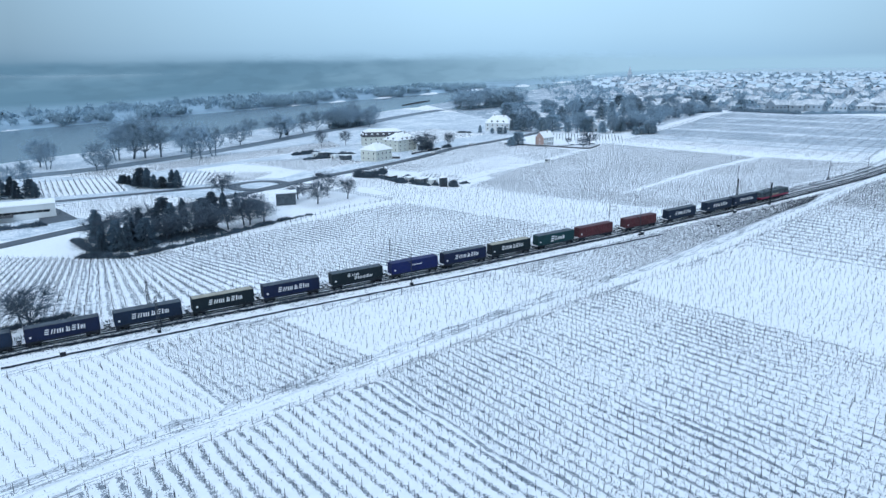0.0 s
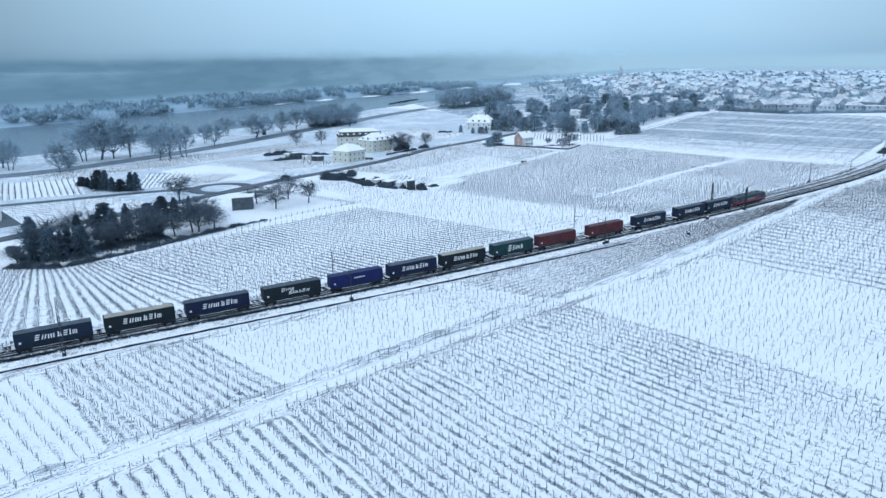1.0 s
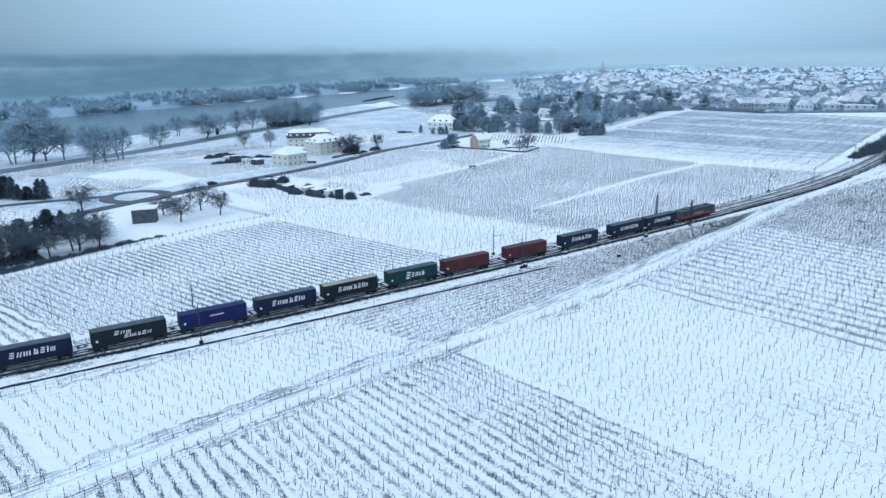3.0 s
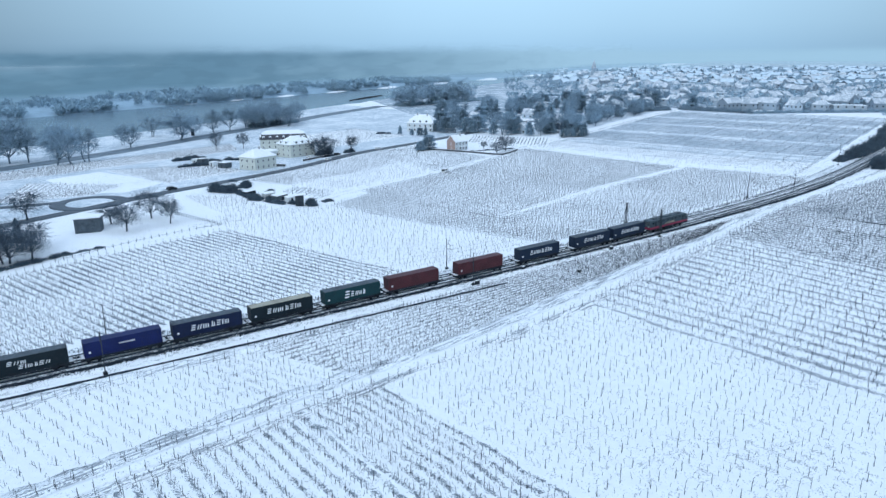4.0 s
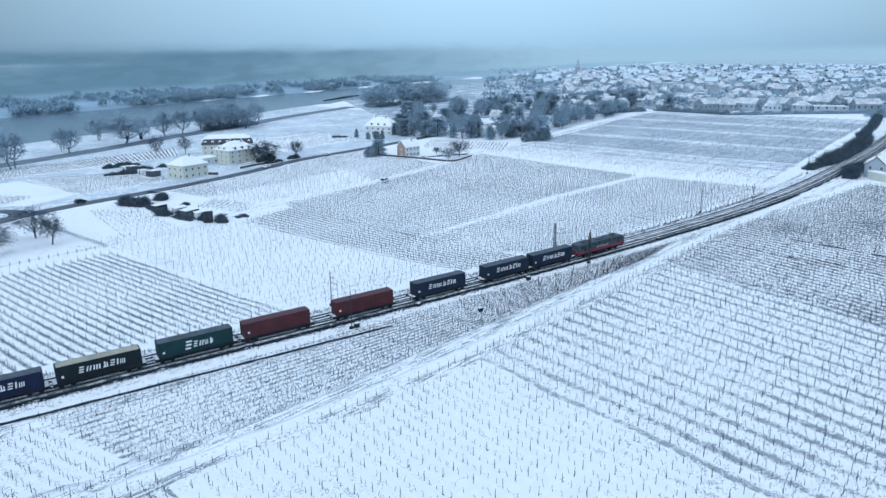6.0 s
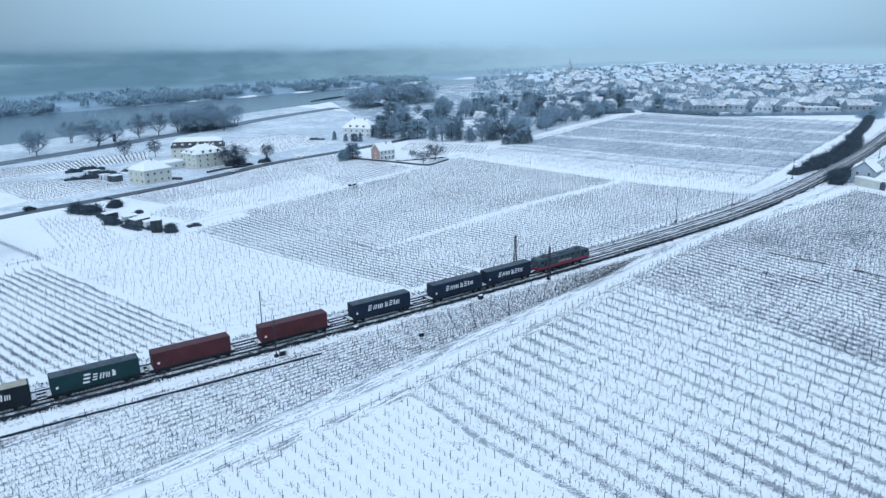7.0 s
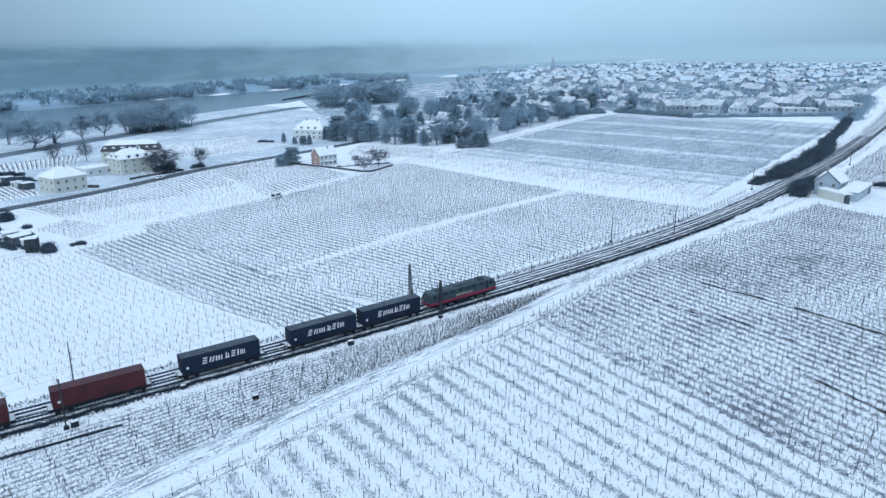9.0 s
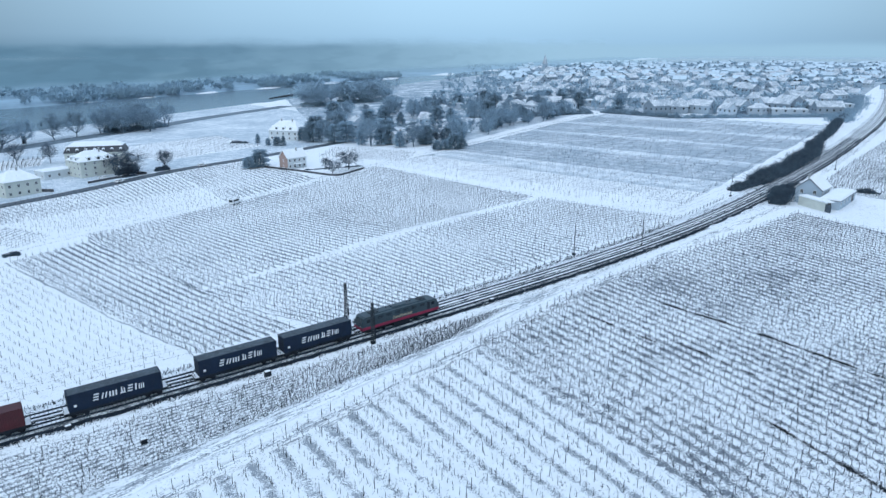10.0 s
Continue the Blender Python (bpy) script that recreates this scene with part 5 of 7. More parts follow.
def conifer(seed, height=12.0, width=3.2, mat=None, tufts=520, snow=90, round_top=0.0):
    rng = np.random.default_rng(seed)
    t = new("conifer")
    part("trunk", Build().tube([(0, 0, -0.3), (0, 0, height * 0.5), (0, 0, height * 0.97)], [height * 0.02, height * 0.013, 0.02], 7), M_BARK, t)

    def tuft(n, lift):
        f = rng.random(n) ** 0.8
        z = height * (0.06 + 0.94 * f)
        lobes = 1 + 0.22 * np.sin(f * 23 + rng.uniform(0, 6)) + rng.normal(0, 0.14, n)
        r = width * np.clip((1 - f) ** (0.75 - 0.4 * round_top), 0.03, 1) * lobes
        w = rng.uniform(0, 2 * math.pi, n)
        r0 = r * rng.uniform(0.15, 0.75, n)
        a = np.stack([np.cos(w) * r0, np.sin(w) * r0, z + lift], 1)
        b = a + np.stack([np.cos(w) * (r - r0 + 0.25), np.sin(w) * (r - r0 + 0.25), -(r - r0) * rng.uniform(0.1, 0.55, n) + 0.12], 1)
        b += rng.normal(0, 0.14, (n, 3))
        return a, b

    a, b = tuft(tufts, 0.0)
    tagged(part("needles", sticks_mesh("needles", [(a, b, 0.05 * height ** 0.7 * rng.uniform(0.6, 1.1, tufts), 0.03)], mat or M_NEEDLE), None, t), kind="stuff")
    if snow:
        a, b = tuft(snow, 0.16)
        tagged(part("snow", sticks_mesh("snow", [(a + (b - a) * 0.5, b, 0.16, 0.04)], M_SNOW), None, t, "snow on the boughs"), kind="stuff")
    return t


def place(proto, x, y, s=1.0, turn=0.0, label="", group="", wide=1.0, copy=True):
    m = Matrix.Translation(on_land(x, y)) @ pose(0, 0, 0, 0, 0, turn) @ Matrix.Diagonal((s * wide, s * wide, s, 1))
    if copy:
        ob = copy_thing(proto, m)
    else:
        ob = proto
        ob.matrix_basis = m
    if label:
        tagged(ob, label, "tree", group)
    return ob


# tree colours of the distance, with haze painted into them
M_TWIG_TOWN = plain("hazed_town_twigs", (0.30, 0.41, 0.495), 0.95, vary=0.15, scale=0.1, own=0.2)
M_BARK_HAZE = plain("hazed_bark", (0.145, 0.195, 0.24), 0.95, vary=0.3, scale=3)
M_NEEDLE_HAZE = plain("hazed_needles", (0.215, 0.315, 0.395), 0.9, vary=0.25, own=0.4)
BARE = [dome_tree(k, 10.0, w, lo, 420, 0.028, M_TWIG) for k, w, lo in ((1, 0.42, 0.16), (2, 0.48, 0.18), (3, 0.38, 0.22))]
BIG = [dome_tree(k, 10.0, w, lo, 300, 0.05, M_TWIG_HAZE, M_BARK_HAZE, st) for k, w, lo, st in ((11, 0.40, 0.14, 1), (12, 0.44, 0.18, 2), (13, 0.36, 0.12, 1))]
CON = [conifer(s, 10.0, w, None, 640, 0, r) for s, w, r in ((21, 2.2, 0.3), (22, 2.7, 0.9), (23, 1.5, 0.2))]
# palest twigs, for the haze over the far grove
M_TWIG_FAR = plain("hazed_far_twigs", (0.32, 0.44, 0.53), 0.95, vary=0.18, own=0.3)
HAZED = [dome_tree(k, 10.0, 0.42, 0.1, 220, 0.06, M_TWIG_FAR, M_TWIG_FAR) for k in (14, 15)]
FCON = [conifer(s, 10.0, w, M_NEEDLE_HAZE, 520, 0, r) for s, w, r in ((31, 2.6, 0.6), (32, 3.2, 1.2), (33, 2.9, 1.5))]
used = set()


def tree(kind, i, x, y, h, label, group="", wide=1.0, turn=None):
    pool = {"bare": BARE, "big": BIG, "con": CON, "fcon": FCON, "hazed": HAZED}[kind]
    p = pool[i % len(pool)]
    first = p.name not in used
    used.add(p.name)
    return place(p, x, y, h / 10.0, (x * 37 + y * 17) % 360 if turn is None else turn, label, group, wide, copy=not first)


OL = "bare dark fruit tree standing in snow"
for i, (x, y, h, w) in enumerate(((-51.7, 283.0, 10.0, 1.5), (-50.9, 303.0, 11.5, 1.4), (-40.7, 293.5, 9.5, 1.4), (-62.4, 295.5, 8.0, 1.3), (-91.1, 143.5, 9.5, 1.2), (-95, 147, 8, 1.0), (-98.3, 307, 12, 1.0), (-86, 238, 11, 1.1), (-72, 246, 12, 1.0), (-66, 250.5, 8, 1.2))):
    tree("bare", i, x, y, h, OL if i < 4 else "bare dark tree with fine twigs beside the vineyard", "orchard trees" if i < 4 else "", w)
for i, (x, y, h, w) in enumerate(((97.3, 462, 9.5, 1.2), (90.9, 450, 6.5, 1.1), (85.3, 472, 5, 1.2), (-10.5, 471.5, 12.5, 1.25), (-14, 468, 9, 1.1), (4.9, 479, 11.5, 0.85), (-71.8, 520, 12, 0.7), (-90, 520, 11, 0.7), (143, 540, 8, 1.1), (152, 532, 8, 1.0))):
    tree("bare", i, x, y, h, "bare garden tree near the houses", "", w)
RT = "tall bare tree on the river bank"
for i, (x, y, h, w) in enumerate(((-224, 370, 15, 1.0), (-232, 366, 13, 0.9), (-204.8, 423, 14, 1.3), (-212, 426, 13, 1.2), (-222, 476, 21, 1.2), (-214, 482, 22, 1.2), (-207, 486, 21, 1.2), (-198, 490, 18, 1.1), (-192.8, 514, 16, 0.9), (-164, 474, 17, 1.2), (-158, 482, 17, 1.1), (-170, 470, 16, 1.0), (-159, 551, 12, 1.3), (-171, 566, 12, 1.2), (-136.6, 588, 16, 1.6), (-135, 616, 12, 1.2), (-169.7, 620, 13, 1.5), (-125, 636, 14, 1.1), (-116, 650, 14, 1.1), (-250, 440, 15, 1.1), (-262, 452, 14, 1.2))):
    tree("big", i, x, y, h, RT, "riverside trees", w)
CL = "bare tree in a riverside grove, paled for haze"
rng = np.random.default_rng(8)
for i in range(18):
    x, y = -92 + rng.uniform(-16, 26), 690 + rng.uniform(-30, 26)
    tree("big", i, x, y, rng.uniform(11, 16), CL, "riverside grove", rng.uniform(1.1, 1.6))
# dark garden grove beside the vineyard
DC = "dark conifer in a garden grove beside a vineyard"
for i, (x, y, h) in enumerate(((-107, 211, 9), (-103, 213, 10), (-99, 212, 9.5), (-100, 218, 11), (-95, 216, 10), (-114, 223, 12.5), (-101, 226, 12.5), (-97, 236, 13), (-93, 233, 12), (-92, 241, 13), (-86, 244, 11), (-82, 241, 8), (-88, 256, 10), (-90, 266, 9.5), (-86, 268, 9), (-82, 272, 9))):
    tree("con", i, x, y, h, DC, "garden conifers", 0.95 + 0.2 * (i % 3))
for i, (x, y, h, w) in enumerate(((-118, 230, 9, 1.2), (-107, 221, 11, 1.2), (-106, 238, 12, 1.2), (-92, 226, 10, 1.1), (-84, 231, 10, 1.2), (-79, 236, 10, 1.2), (-76, 240, 9, 1.1), (-70, 246, 9, 1.3), (-122, 236, 6, 1.3), (-112, 211, 6, 1.2), (-75, 262, 9, 1.3), (-70, 258, 8, 1.2))):
    tree("bare", i, x, y, h, "bare tree between conifers in a garden grove", "garden grove", w)
for i, (x, y, h) in enumerate(((-172, 369, 5), (-168, 364, 5), (-163, 359, 5.5), (-158, 354, 6), (-152, 348, 10), (-148, 346, 10.5), (-143, 342, 8), (-139, 342, 6), (-134, 342, 9.5), (-131, 341, 10), (-212, 328, 10), (-207, 330, 11), (-203, 327, 10), (-198, 330, 9), (-195, 329, 8), (-216, 326, 10), (-221, 328, 11))):
    tree("con", i, x, y, h, "dark conifer beside a snowy field", "field conifers", 1.6 if h < 7 else 1.4)
# trees round the village edge
VC = "dark tree at the village edge, paled for haze"
for i, (x, y, h, w) in enumerate(((98, 547, 12, 1.1), (104, 541, 14, 1.2), (110, 542, 13, 1.1), (115, 545, 12, 1.1), (121, 530, 10, 1.0), (129, 530, 13, 0.8), (136.6, 537, 11, 1.1), (58, 580, 10, 1.2), (66, 571, 11, 1.2), (72, 566, 10, 1.0), (80, 564, 13, 1.2), (88, 560, 12, 1.2), (31, 573, 6, 0.8), (40, 560, 5.5, 0.9), (46, 557, 5, 1.1), (50, 556, 6, 0.8), (47, 474, 7, 1.4), (52, 478, 8, 1.2), (142, 514, 5.5, 1.6), (147, 515, 6.5, 1.5), (152, 517, 8, 1.2), (156, 518, 9, 0.9), (70, 600, 12, 1.3), (62, 615, 11, 1.3), (80, 608, 13, 1.3), (100, 570, 12, 1.1), (112, 568, 12, 1.2))):
    tree("big" if i % 4 == 1 and h > 9 else "fcon", i, x, y, h * 0.92, VC, "village trees", w * 1.15)
for i in range(84):
    x = rng.uniform(60, 330)
    y = 600 + (x - 60) * 0.42 + rng.uniform(5, 150)
    if abs(y - (LANE[:, 1][np.argmin(np.abs(LANE[:, 0] - x))])) < 9:
        continue
    tree("big" if rng.random() < 0.45 else "fcon", i, x, y, rng.uniform(7, 13), "tree among village gardens, paled for haze", "village trees", rng.uniform(0.9, 1.4))
for i in range(26):
    x = rng.uniform(15, 120)
    y = 850 + rng.uniform(-15, 60) + (x - 15) * 0.45
    tree("hazed", i, x, y, rng.uniform(11, 17), "tall tree in a far grove, paled for haze", "far grove", rng.uniform(1.2, 1.6))

garden_rng = np.random.default_rng(19)
for i in range(40):
    k = (i + garden_rng.uniform(0.1, 0.9)) / 40
    o = garden_rng.uniform(5, 24)
    x, y = 146 + 124 * k - 0.82 * o, 522 + 172 * k + 0.57 * o
    tree("fcon" if i % 3 == 1 else "big", i, x, y, garden_rng.uniform(6, 11), "dark tree in gardens beside the lane, paled for haze", "village trees", garden_rng.uniform(1.0, 1.4))

# thickets
def thicket(x0, y0, x1, y1, width, height, per_m, mat, label, seed, fat=0.08, clumpy=0.6):
    rng = np.random.default_rng(seed)
    length = math.hypot(x1 - x0, y1 - y0)
    n = int(length * per_m)
    t = rng.random(n)
    lump = np.sin(t * length * 0.9 + seed) * np.sin(t * length * 0.37 + 2 * seed)
    t = t[rng.random(n) < 1 - clumpy * (0.5 - 0.5 * lump)]
    n = len(t)
    wob = 0.72 + 0.3 * np.sin(t * length * 0.9 + seed) * np.sin(t * length * 0.37 + 2 * seed)
    o = rng.normal(0, width * 0.25, n)
    ux, uy = (x1 - x0) / length, (y1 - y0) / length
    x, y = x0 + ux * t * length - uy * o, y0 + uy * t * length + ux * o
    base = np.stack([x, y, terrain(x, y) - 0.1], 1)
    h = height * wob * rng.uniform(0.5, 1.0, n) * np.clip(np.minimum(t, 1 - t) * length / 3 + 0.35, 0, 1)
    top = base + np.stack([rng.normal(0, 0.22, n) * h, rng.normal(0, 0.22, n) * h, h], 1)
    mid = base + (top - base) * rng.uniform(0.25, 0.6, (n, 1))
    tw = mid + np.stack([rng.normal(0, 0.35, n) * h, rng.normal(0, 0.35, n) * h, h * rng.uniform(0.15, 0.45, n)], 1)
    ob = new("thicket", sticks_mesh("thicket", [(base, top, fat, fat * 0.3), (mid, tw, fat * 1.1, fat * 0.3), (mid, mid + (tw - mid) * np.array([-1, -1, 0.7]), fat * 1.1, fat * 0.3)], mat))
    return tagged(ob, label, "thicket", kind="stuff")


thicket(430, 612, 500, 712, 16, 5.0, 16, M_TWIG_HAZE, "shrubs between railway and village, paled for haze", 80, 0.2, 0.5)
thicket(500, 712, 600, 860, 20, 5.0, 12, M_TWIG_HAZE, "shrubs between railway and village, paled for haze", 81, 0.25, 0.5)
thicket(268, 366, 277, 362, 3, 3.0, 60, M_HEDGE, "dark shrubs behind a lineside house", 82, 0.1, 0.3)
for k, (xa, ya, xb, yb, wd, ht, dens) in enumerate(((248, 380, 262, 391, 4, 3.4, 60), (262, 391, 292, 422, 7, 5.6, 70), (292, 422, 326, 463, 7, 5.8, 65), (326, 463, 347, 497, 6, 4.8, 50), (347, 497, 388, 552, 5, 4.2, 40), (388, 552, 462, 657, 5, 4.2, 32))):
    thicket(xa, ya, xb, yb, wd, ht, dens, M_HEDGE, "dark bare thicket on the railway bank", 3 + k, 0.13, 0.35)
thicket(252, 354, 259, 366, 5, 6.5, 120, M_HEDGE, "tall dark shrubs beside a lineside house", 7)
thicket(259, 366, 272, 377, 5, 5.0, 90, M_HEDGE, "tall dark shrubs beside a lineside house", 8)
thicket(-113, 207, -96, 205, 3, 2.5, 60, M_HEDGE, "low dark hedge at the grove's edge", 9)
thicket(-96, 205, -84, 218, 2.5, 2.2, 60, M_HEDGE, "low dark hedge at the grove's edge", 10)
thicket(-84, 218, -57, 255, 3, 2.0, 45, M_HEDGE, "low dark hedge along a snowy garden", 11)
thicket(-57, 255, -50, 262, 2, 1.2, 40, M_HEDGE, "low hedge along a snowy garden", 12)
thicket(-45, 357, -33, 352, 5, 5.2, 110, M_HEDGE, "large dark bare shrubs beside the road", 13, 0.1, 0.1)
thicket(-34.5, 365, -29.5, 364, 4, 4.2, 150, M_HEDGE, "dark clipped shrubs beside the road", 14, 0.12, 0.0)
thicket(-32, 352, -22, 336, 3, 2.4, 60, M_HEDGE, "dark shrubs round garden sheds", 15, 0.1, 0.3)
thicket(-22.5, 334.5, -17, 333, 4, 4.4, 130, M_HEDGE, "dark round shrub beside garden sheds", 17, 0.1, 0.1)
thicket(-16, 331.5, -6, 322.5, 2.5, 1.8, 60, M_HEDGE, "low dark shrubs round garden sheds", 54, 0.09, 0.4)
thicket(3.5, 319.5, 7, 321, 3.6, 5.0, 190, M_HEDGE, "dense dark evergreen shrub beside a shed", 55, 0.12, 0.0)
for k, (x, y, h) in enumerate(((-15, 335.5, 2.0), (-7.5, 327.5, 1.8), (-18, 352, 2.6), (-27, 350, 3.0), (-12, 342, 1.4), (-3, 324, 2.2))):
    thicket(x - 1.6, y + 1.2, x + 1.6, y - 1.2, 2.4, h, 60, M_HEDGE, "dark tangled shrub among garden sheds", 90 + k, 0.09, 0.3)
thicket(0.0, 476.5, 6.0, 480.5, 2.5, 3.4, 60, M_HEDGE, "dark evergreen bush beside the road", 97, 0.12, 0.2)
thicket(-11, 459, -4, 465, 1.6, 1.8, 40, M_HEDGE, "low dark garden shrubs in front of a villa", 98, 0.1, 0.4)
thicket(-101, 468, -84, 477, 4, 3.6, 70, M_HEDGE, "dark hedge behind small sheds", 56, 0.12, 0.1)
thicket(-84, 462, -66, 452, 3.5, 3.0, 60, M_HEDGE, "dark hedge behind small sheds", 57, 0.12, 0.25)
thicket(-70, 466, -58, 462, 3, 2.4, 50, M_HEDGE, "low dark hedge behind a pale house", 58, 0.1, 0.3)
thicket(-15, 467, -7, 474, 6, 8.0, 45, M_TWIG, "dense bare shrubs in front of a villa", 62, 0.07, 0.1)
for k, (xa, ya, xb, yb) in enumerate(((178.9, 263.2, 190, 245), (190, 245, 202, 222), (175.6, 215, 183, 193), (173.5, 243.4, 182, 226), (160, 262, 172, 240))):
    thicket(xa, ya, xb, yb, 0.8, 0.42, 60 if k < 3 else 26, M_VINE, "row of dark stubble left free of snow", 70 + k, 0.06, 0.3)
thicket(-45, 385, -40, 381, 2, 1.2, 40, M_HEDGE, "low dark shrubs on the road verge", 59, 0.1, 0.3)
thicket(-172, 251, -152, 261, 5, 2.4, 40, M_HEDGE, "snowy shrubs in front of a workshop", 60, 0.1, 0.45)
thicket(8.5, 326.5, 12, 329, 3, 2.4, 150, M_HEDGE, "single dark round bush in snow", 16)
thicket(-88, 440, -66, 447, 3, 3.2, 60, M_HEDGE, "dark hedge behind small sheds", 18)
thicket(75, 463, 104, 470, 1.5, 1.0, 40, M_HEDGE, "low garden hedge", 19)
thicket(290, 372, 296, 366, 3, 2.5, 60, M_HEDGE, "bare shrub beside a low building", 20)
thicket(-85, 152, -100, 140, 3, 1.8, 40, M_HEDGE, "low scrub beside the railway", 21)
thicket(195, 672, 275, 697, 8, 6.0, 30, M_TWIG_HAZE, "hedge along the village edge, paled for haze", 22, 0.2, 0.4)
thicket(285, 702, 330, 648, 8, 5.0, 26, M_TWIG_HAZE, "hedge along the village edge, paled for haze", 23, 0.2, 0.4)
thicket(330, 648, 450, 650, 6, 4.0, 24, M_TWIG_HAZE, "hedge along the village edge, paled for haze", 24, 0.2, 0.4)
thicket(-106, 672, -70, 706, 14, 6.0, 14, M_TWIG_HAZE, "undergrowth of a riverside grove, paled for haze", 41, 0.3, 0.3)
thicket(15, 860, 120, 905, 20, 6.0, 9, M_TWIG_FAR, "undergrowth of a far grove, paled for haze", 42, 0.4, 0.3)
thicket(13, 579, 24, 575, 3, 2.5, 40, M_HEDGE, "small dark bushes in snow", 26)


# ---- vehicles ----
def vehicle(name, label, L, Wd, H, body_mat, van):
    v = new(name)
    if van:
        prof = [(-L / 2, 0.35), (L / 2, 0.35), (L / 2, 0.95), (L / 2 - 0.35, 1.1), (L / 2 - 1.0, H - 0.08), (L / 2 - 1.3, H), (-L / 2 + 0.1, H), (-L / 2, H - 0.2)]
    else:
        prof = [(-L / 2, 0.35), (L / 2, 0.35), (L / 2, 0.75), (L / 2 - 0.2, 0.92), (L / 2 - 1.2, 1.0), (L / 2 - 1.9, H), (-L / 2 + 0.8, H), (-L / 2 + 0.15, 1.0), (-L / 2, 0.8)]
    part("body", Build().extrude(prof, -Wd / 2, Wd / 2), body_mat, v)
    for y in (-1, 1):
        s = Build()
        yy = y * (Wd / 2 + 0.006)
        x0, x1 = (-L / 2 + 0.5, L / 2 - 1.25) if van else (-L / 2 + 0.7, L / 2 - 1.8)
        s.box(x0, x1, yy - 0.012, yy + 0.012, 1.25 if van else 1.02, H - 0.3 if van else H - 0.2)
        part("side_window", s, M_GLASS, v)
        for x in (-L / 2 + 0.85, L / 2 - 0.85):
            n = 12
            w = Build().extrude([(0.32 * math.cos(2 * math.pi * k / n), 0.32 * math.sin(2 * math.pi * k / n)) for k in range(n)], -0.11, 0.11)
            wh = part("wheel", w, M_TYRE, v, m=pose(x, y * (Wd / 2 - 0.08), 0.32))
            part("rim", Build().extrude([(0.19 * math.cos(2 * math.pi * k / n), 0.19 * math.sin(2 * math.pi * k / n)) for k in range(n)], -0.12, 0.12), M_STEEL, wh)
        part("headlight", Build().box(L / 2 - 0.06, L / 2 + 0.02, y * Wd * 0.36 - 0.14, y * Wd * 0.36 + 0.14, 0.66, 0.82), M_WHITE, v)
    x = L / 2 - 0.67 if van else L / 2 - 1.55
    part("windscreen", Build().box(x - 0.03, x + 0.03, -Wd / 2 + 0.12, Wd / 2 - 0.12, 1.1, H - 0.14), M_GLASS, v, m=Matrix.Translation((0.0, 0, 0)))
    part("rear_window", Build().box(-L / 2 - 0.01, -L / 2 + 0.02, -Wd / 2 + 0.15, Wd / 2 - 0.15, 1.05, H - 0.25) if van else Build().box(-L / 2 + 0.3, -L / 2 + 0.36, -Wd / 2 + 0.15, Wd / 2 - 0.15, 1.05, H - 0.15), M_GLASS, v)
    return tagged(v, label, "van" if van else "car")


def set_down(ob, x, y, turn, up=0.09):
    ob.matrix_basis = Matrix.Translation(on_land(x, y, up)) @ pose(0, 0, 0, 0, 0, turn)
    return ob


thicket(-127, 232, -105, 206, 2.5, 2.0, 40, M_HEDGE, "dark hedge round a garden grove", 53, 0.1, 0.3)
thicket(-110, 212, -78, 240, 13, 2.2, 60, M_HEDGE, "dark undergrowth of a garden grove", 51, 0.12, 0.35)
thicket(-174, 370, -133, 341, 4, 2.5, 26, M_HEDGE, "dark shrubs under field conifers", 52, 0.12, 0.35)
set_down(vehicle("van", "white panel van parked on a snowy lane", 4.9, 1.95, 2.2, M_CARBODY_W, True), 59.6, 392.0, 66)
set_down(vehicle("car", "dark car on the cleared road", 4.6, 1.85, 1.6, M_CARBODY_D, False), -64.8, 364.0, 50)
for x, y, t, c in ((-3, 468, 50, 0), (-18, 459, 140, 1), (-8, 462, 50, 0)):
    set_down(vehicle("car", "dark parked car near the houses" if c == 0 else "pale parked car near the houses", 4.4, 1.8, 1.5, M_CARBODY_D if c == 0 else M_CARBODY_W, False), x, y, t, 0.03)

for x, y, t in ((-5.5, 447.5, 66), (20.5, 487.0, 45)):
    set_down(vehicle("car", "pale snow-dusted car on the cleared road", 4.4, 1.8, 1.5, M_CARBODY_W, False), x, y, t)


# ---- fences ----
def fence(pts, height, gap, label, rails=2, broken=0.0):
    f = new("fence")
    line = smooth_line(pts, gap)
    rng = np.random.default_rng(len(line))
    post = Build().tube([(0, 0, -0.3), (0, 0, height)], [0.10, 0.09], 5).mesh("post", M_WOOD)
    tops = []
    for x, y in line:
        if rng.random() < broken:
            continue
        z = float(terrain(x, y))
        part("post", post, None, f, m=pose(x, y, z, rng.normal(0, 3), rng.normal(0, 3), 0))
        tops.append((x, y, z))
    for k in range(rails):
        hgt = height * (0.45 + 0.45 * k)
        part("rail", Build().tube([(x, y, z + hgt) for x, y, z in tops], 0.03, 4), M_WOOD, f)
    return tagged(f, label, "fence")


fence([(-57, 246), (-53.9, 250.6), (-40.2, 271.2), (-21.6, 288)], 1.2, 2.6, "weathered wooden post fence along a snowy garden", 1)
fence([(-21.6, 288), (-35, 300), (-53.3, 317)], 1.3, 1.6, "weathered paling fence with close posts", 2)
fence([(132, 274), (168, 301), (200, 327), (226, 353), (240, 368)], 1.3, 3.0, "low post fence along the railway", 1)


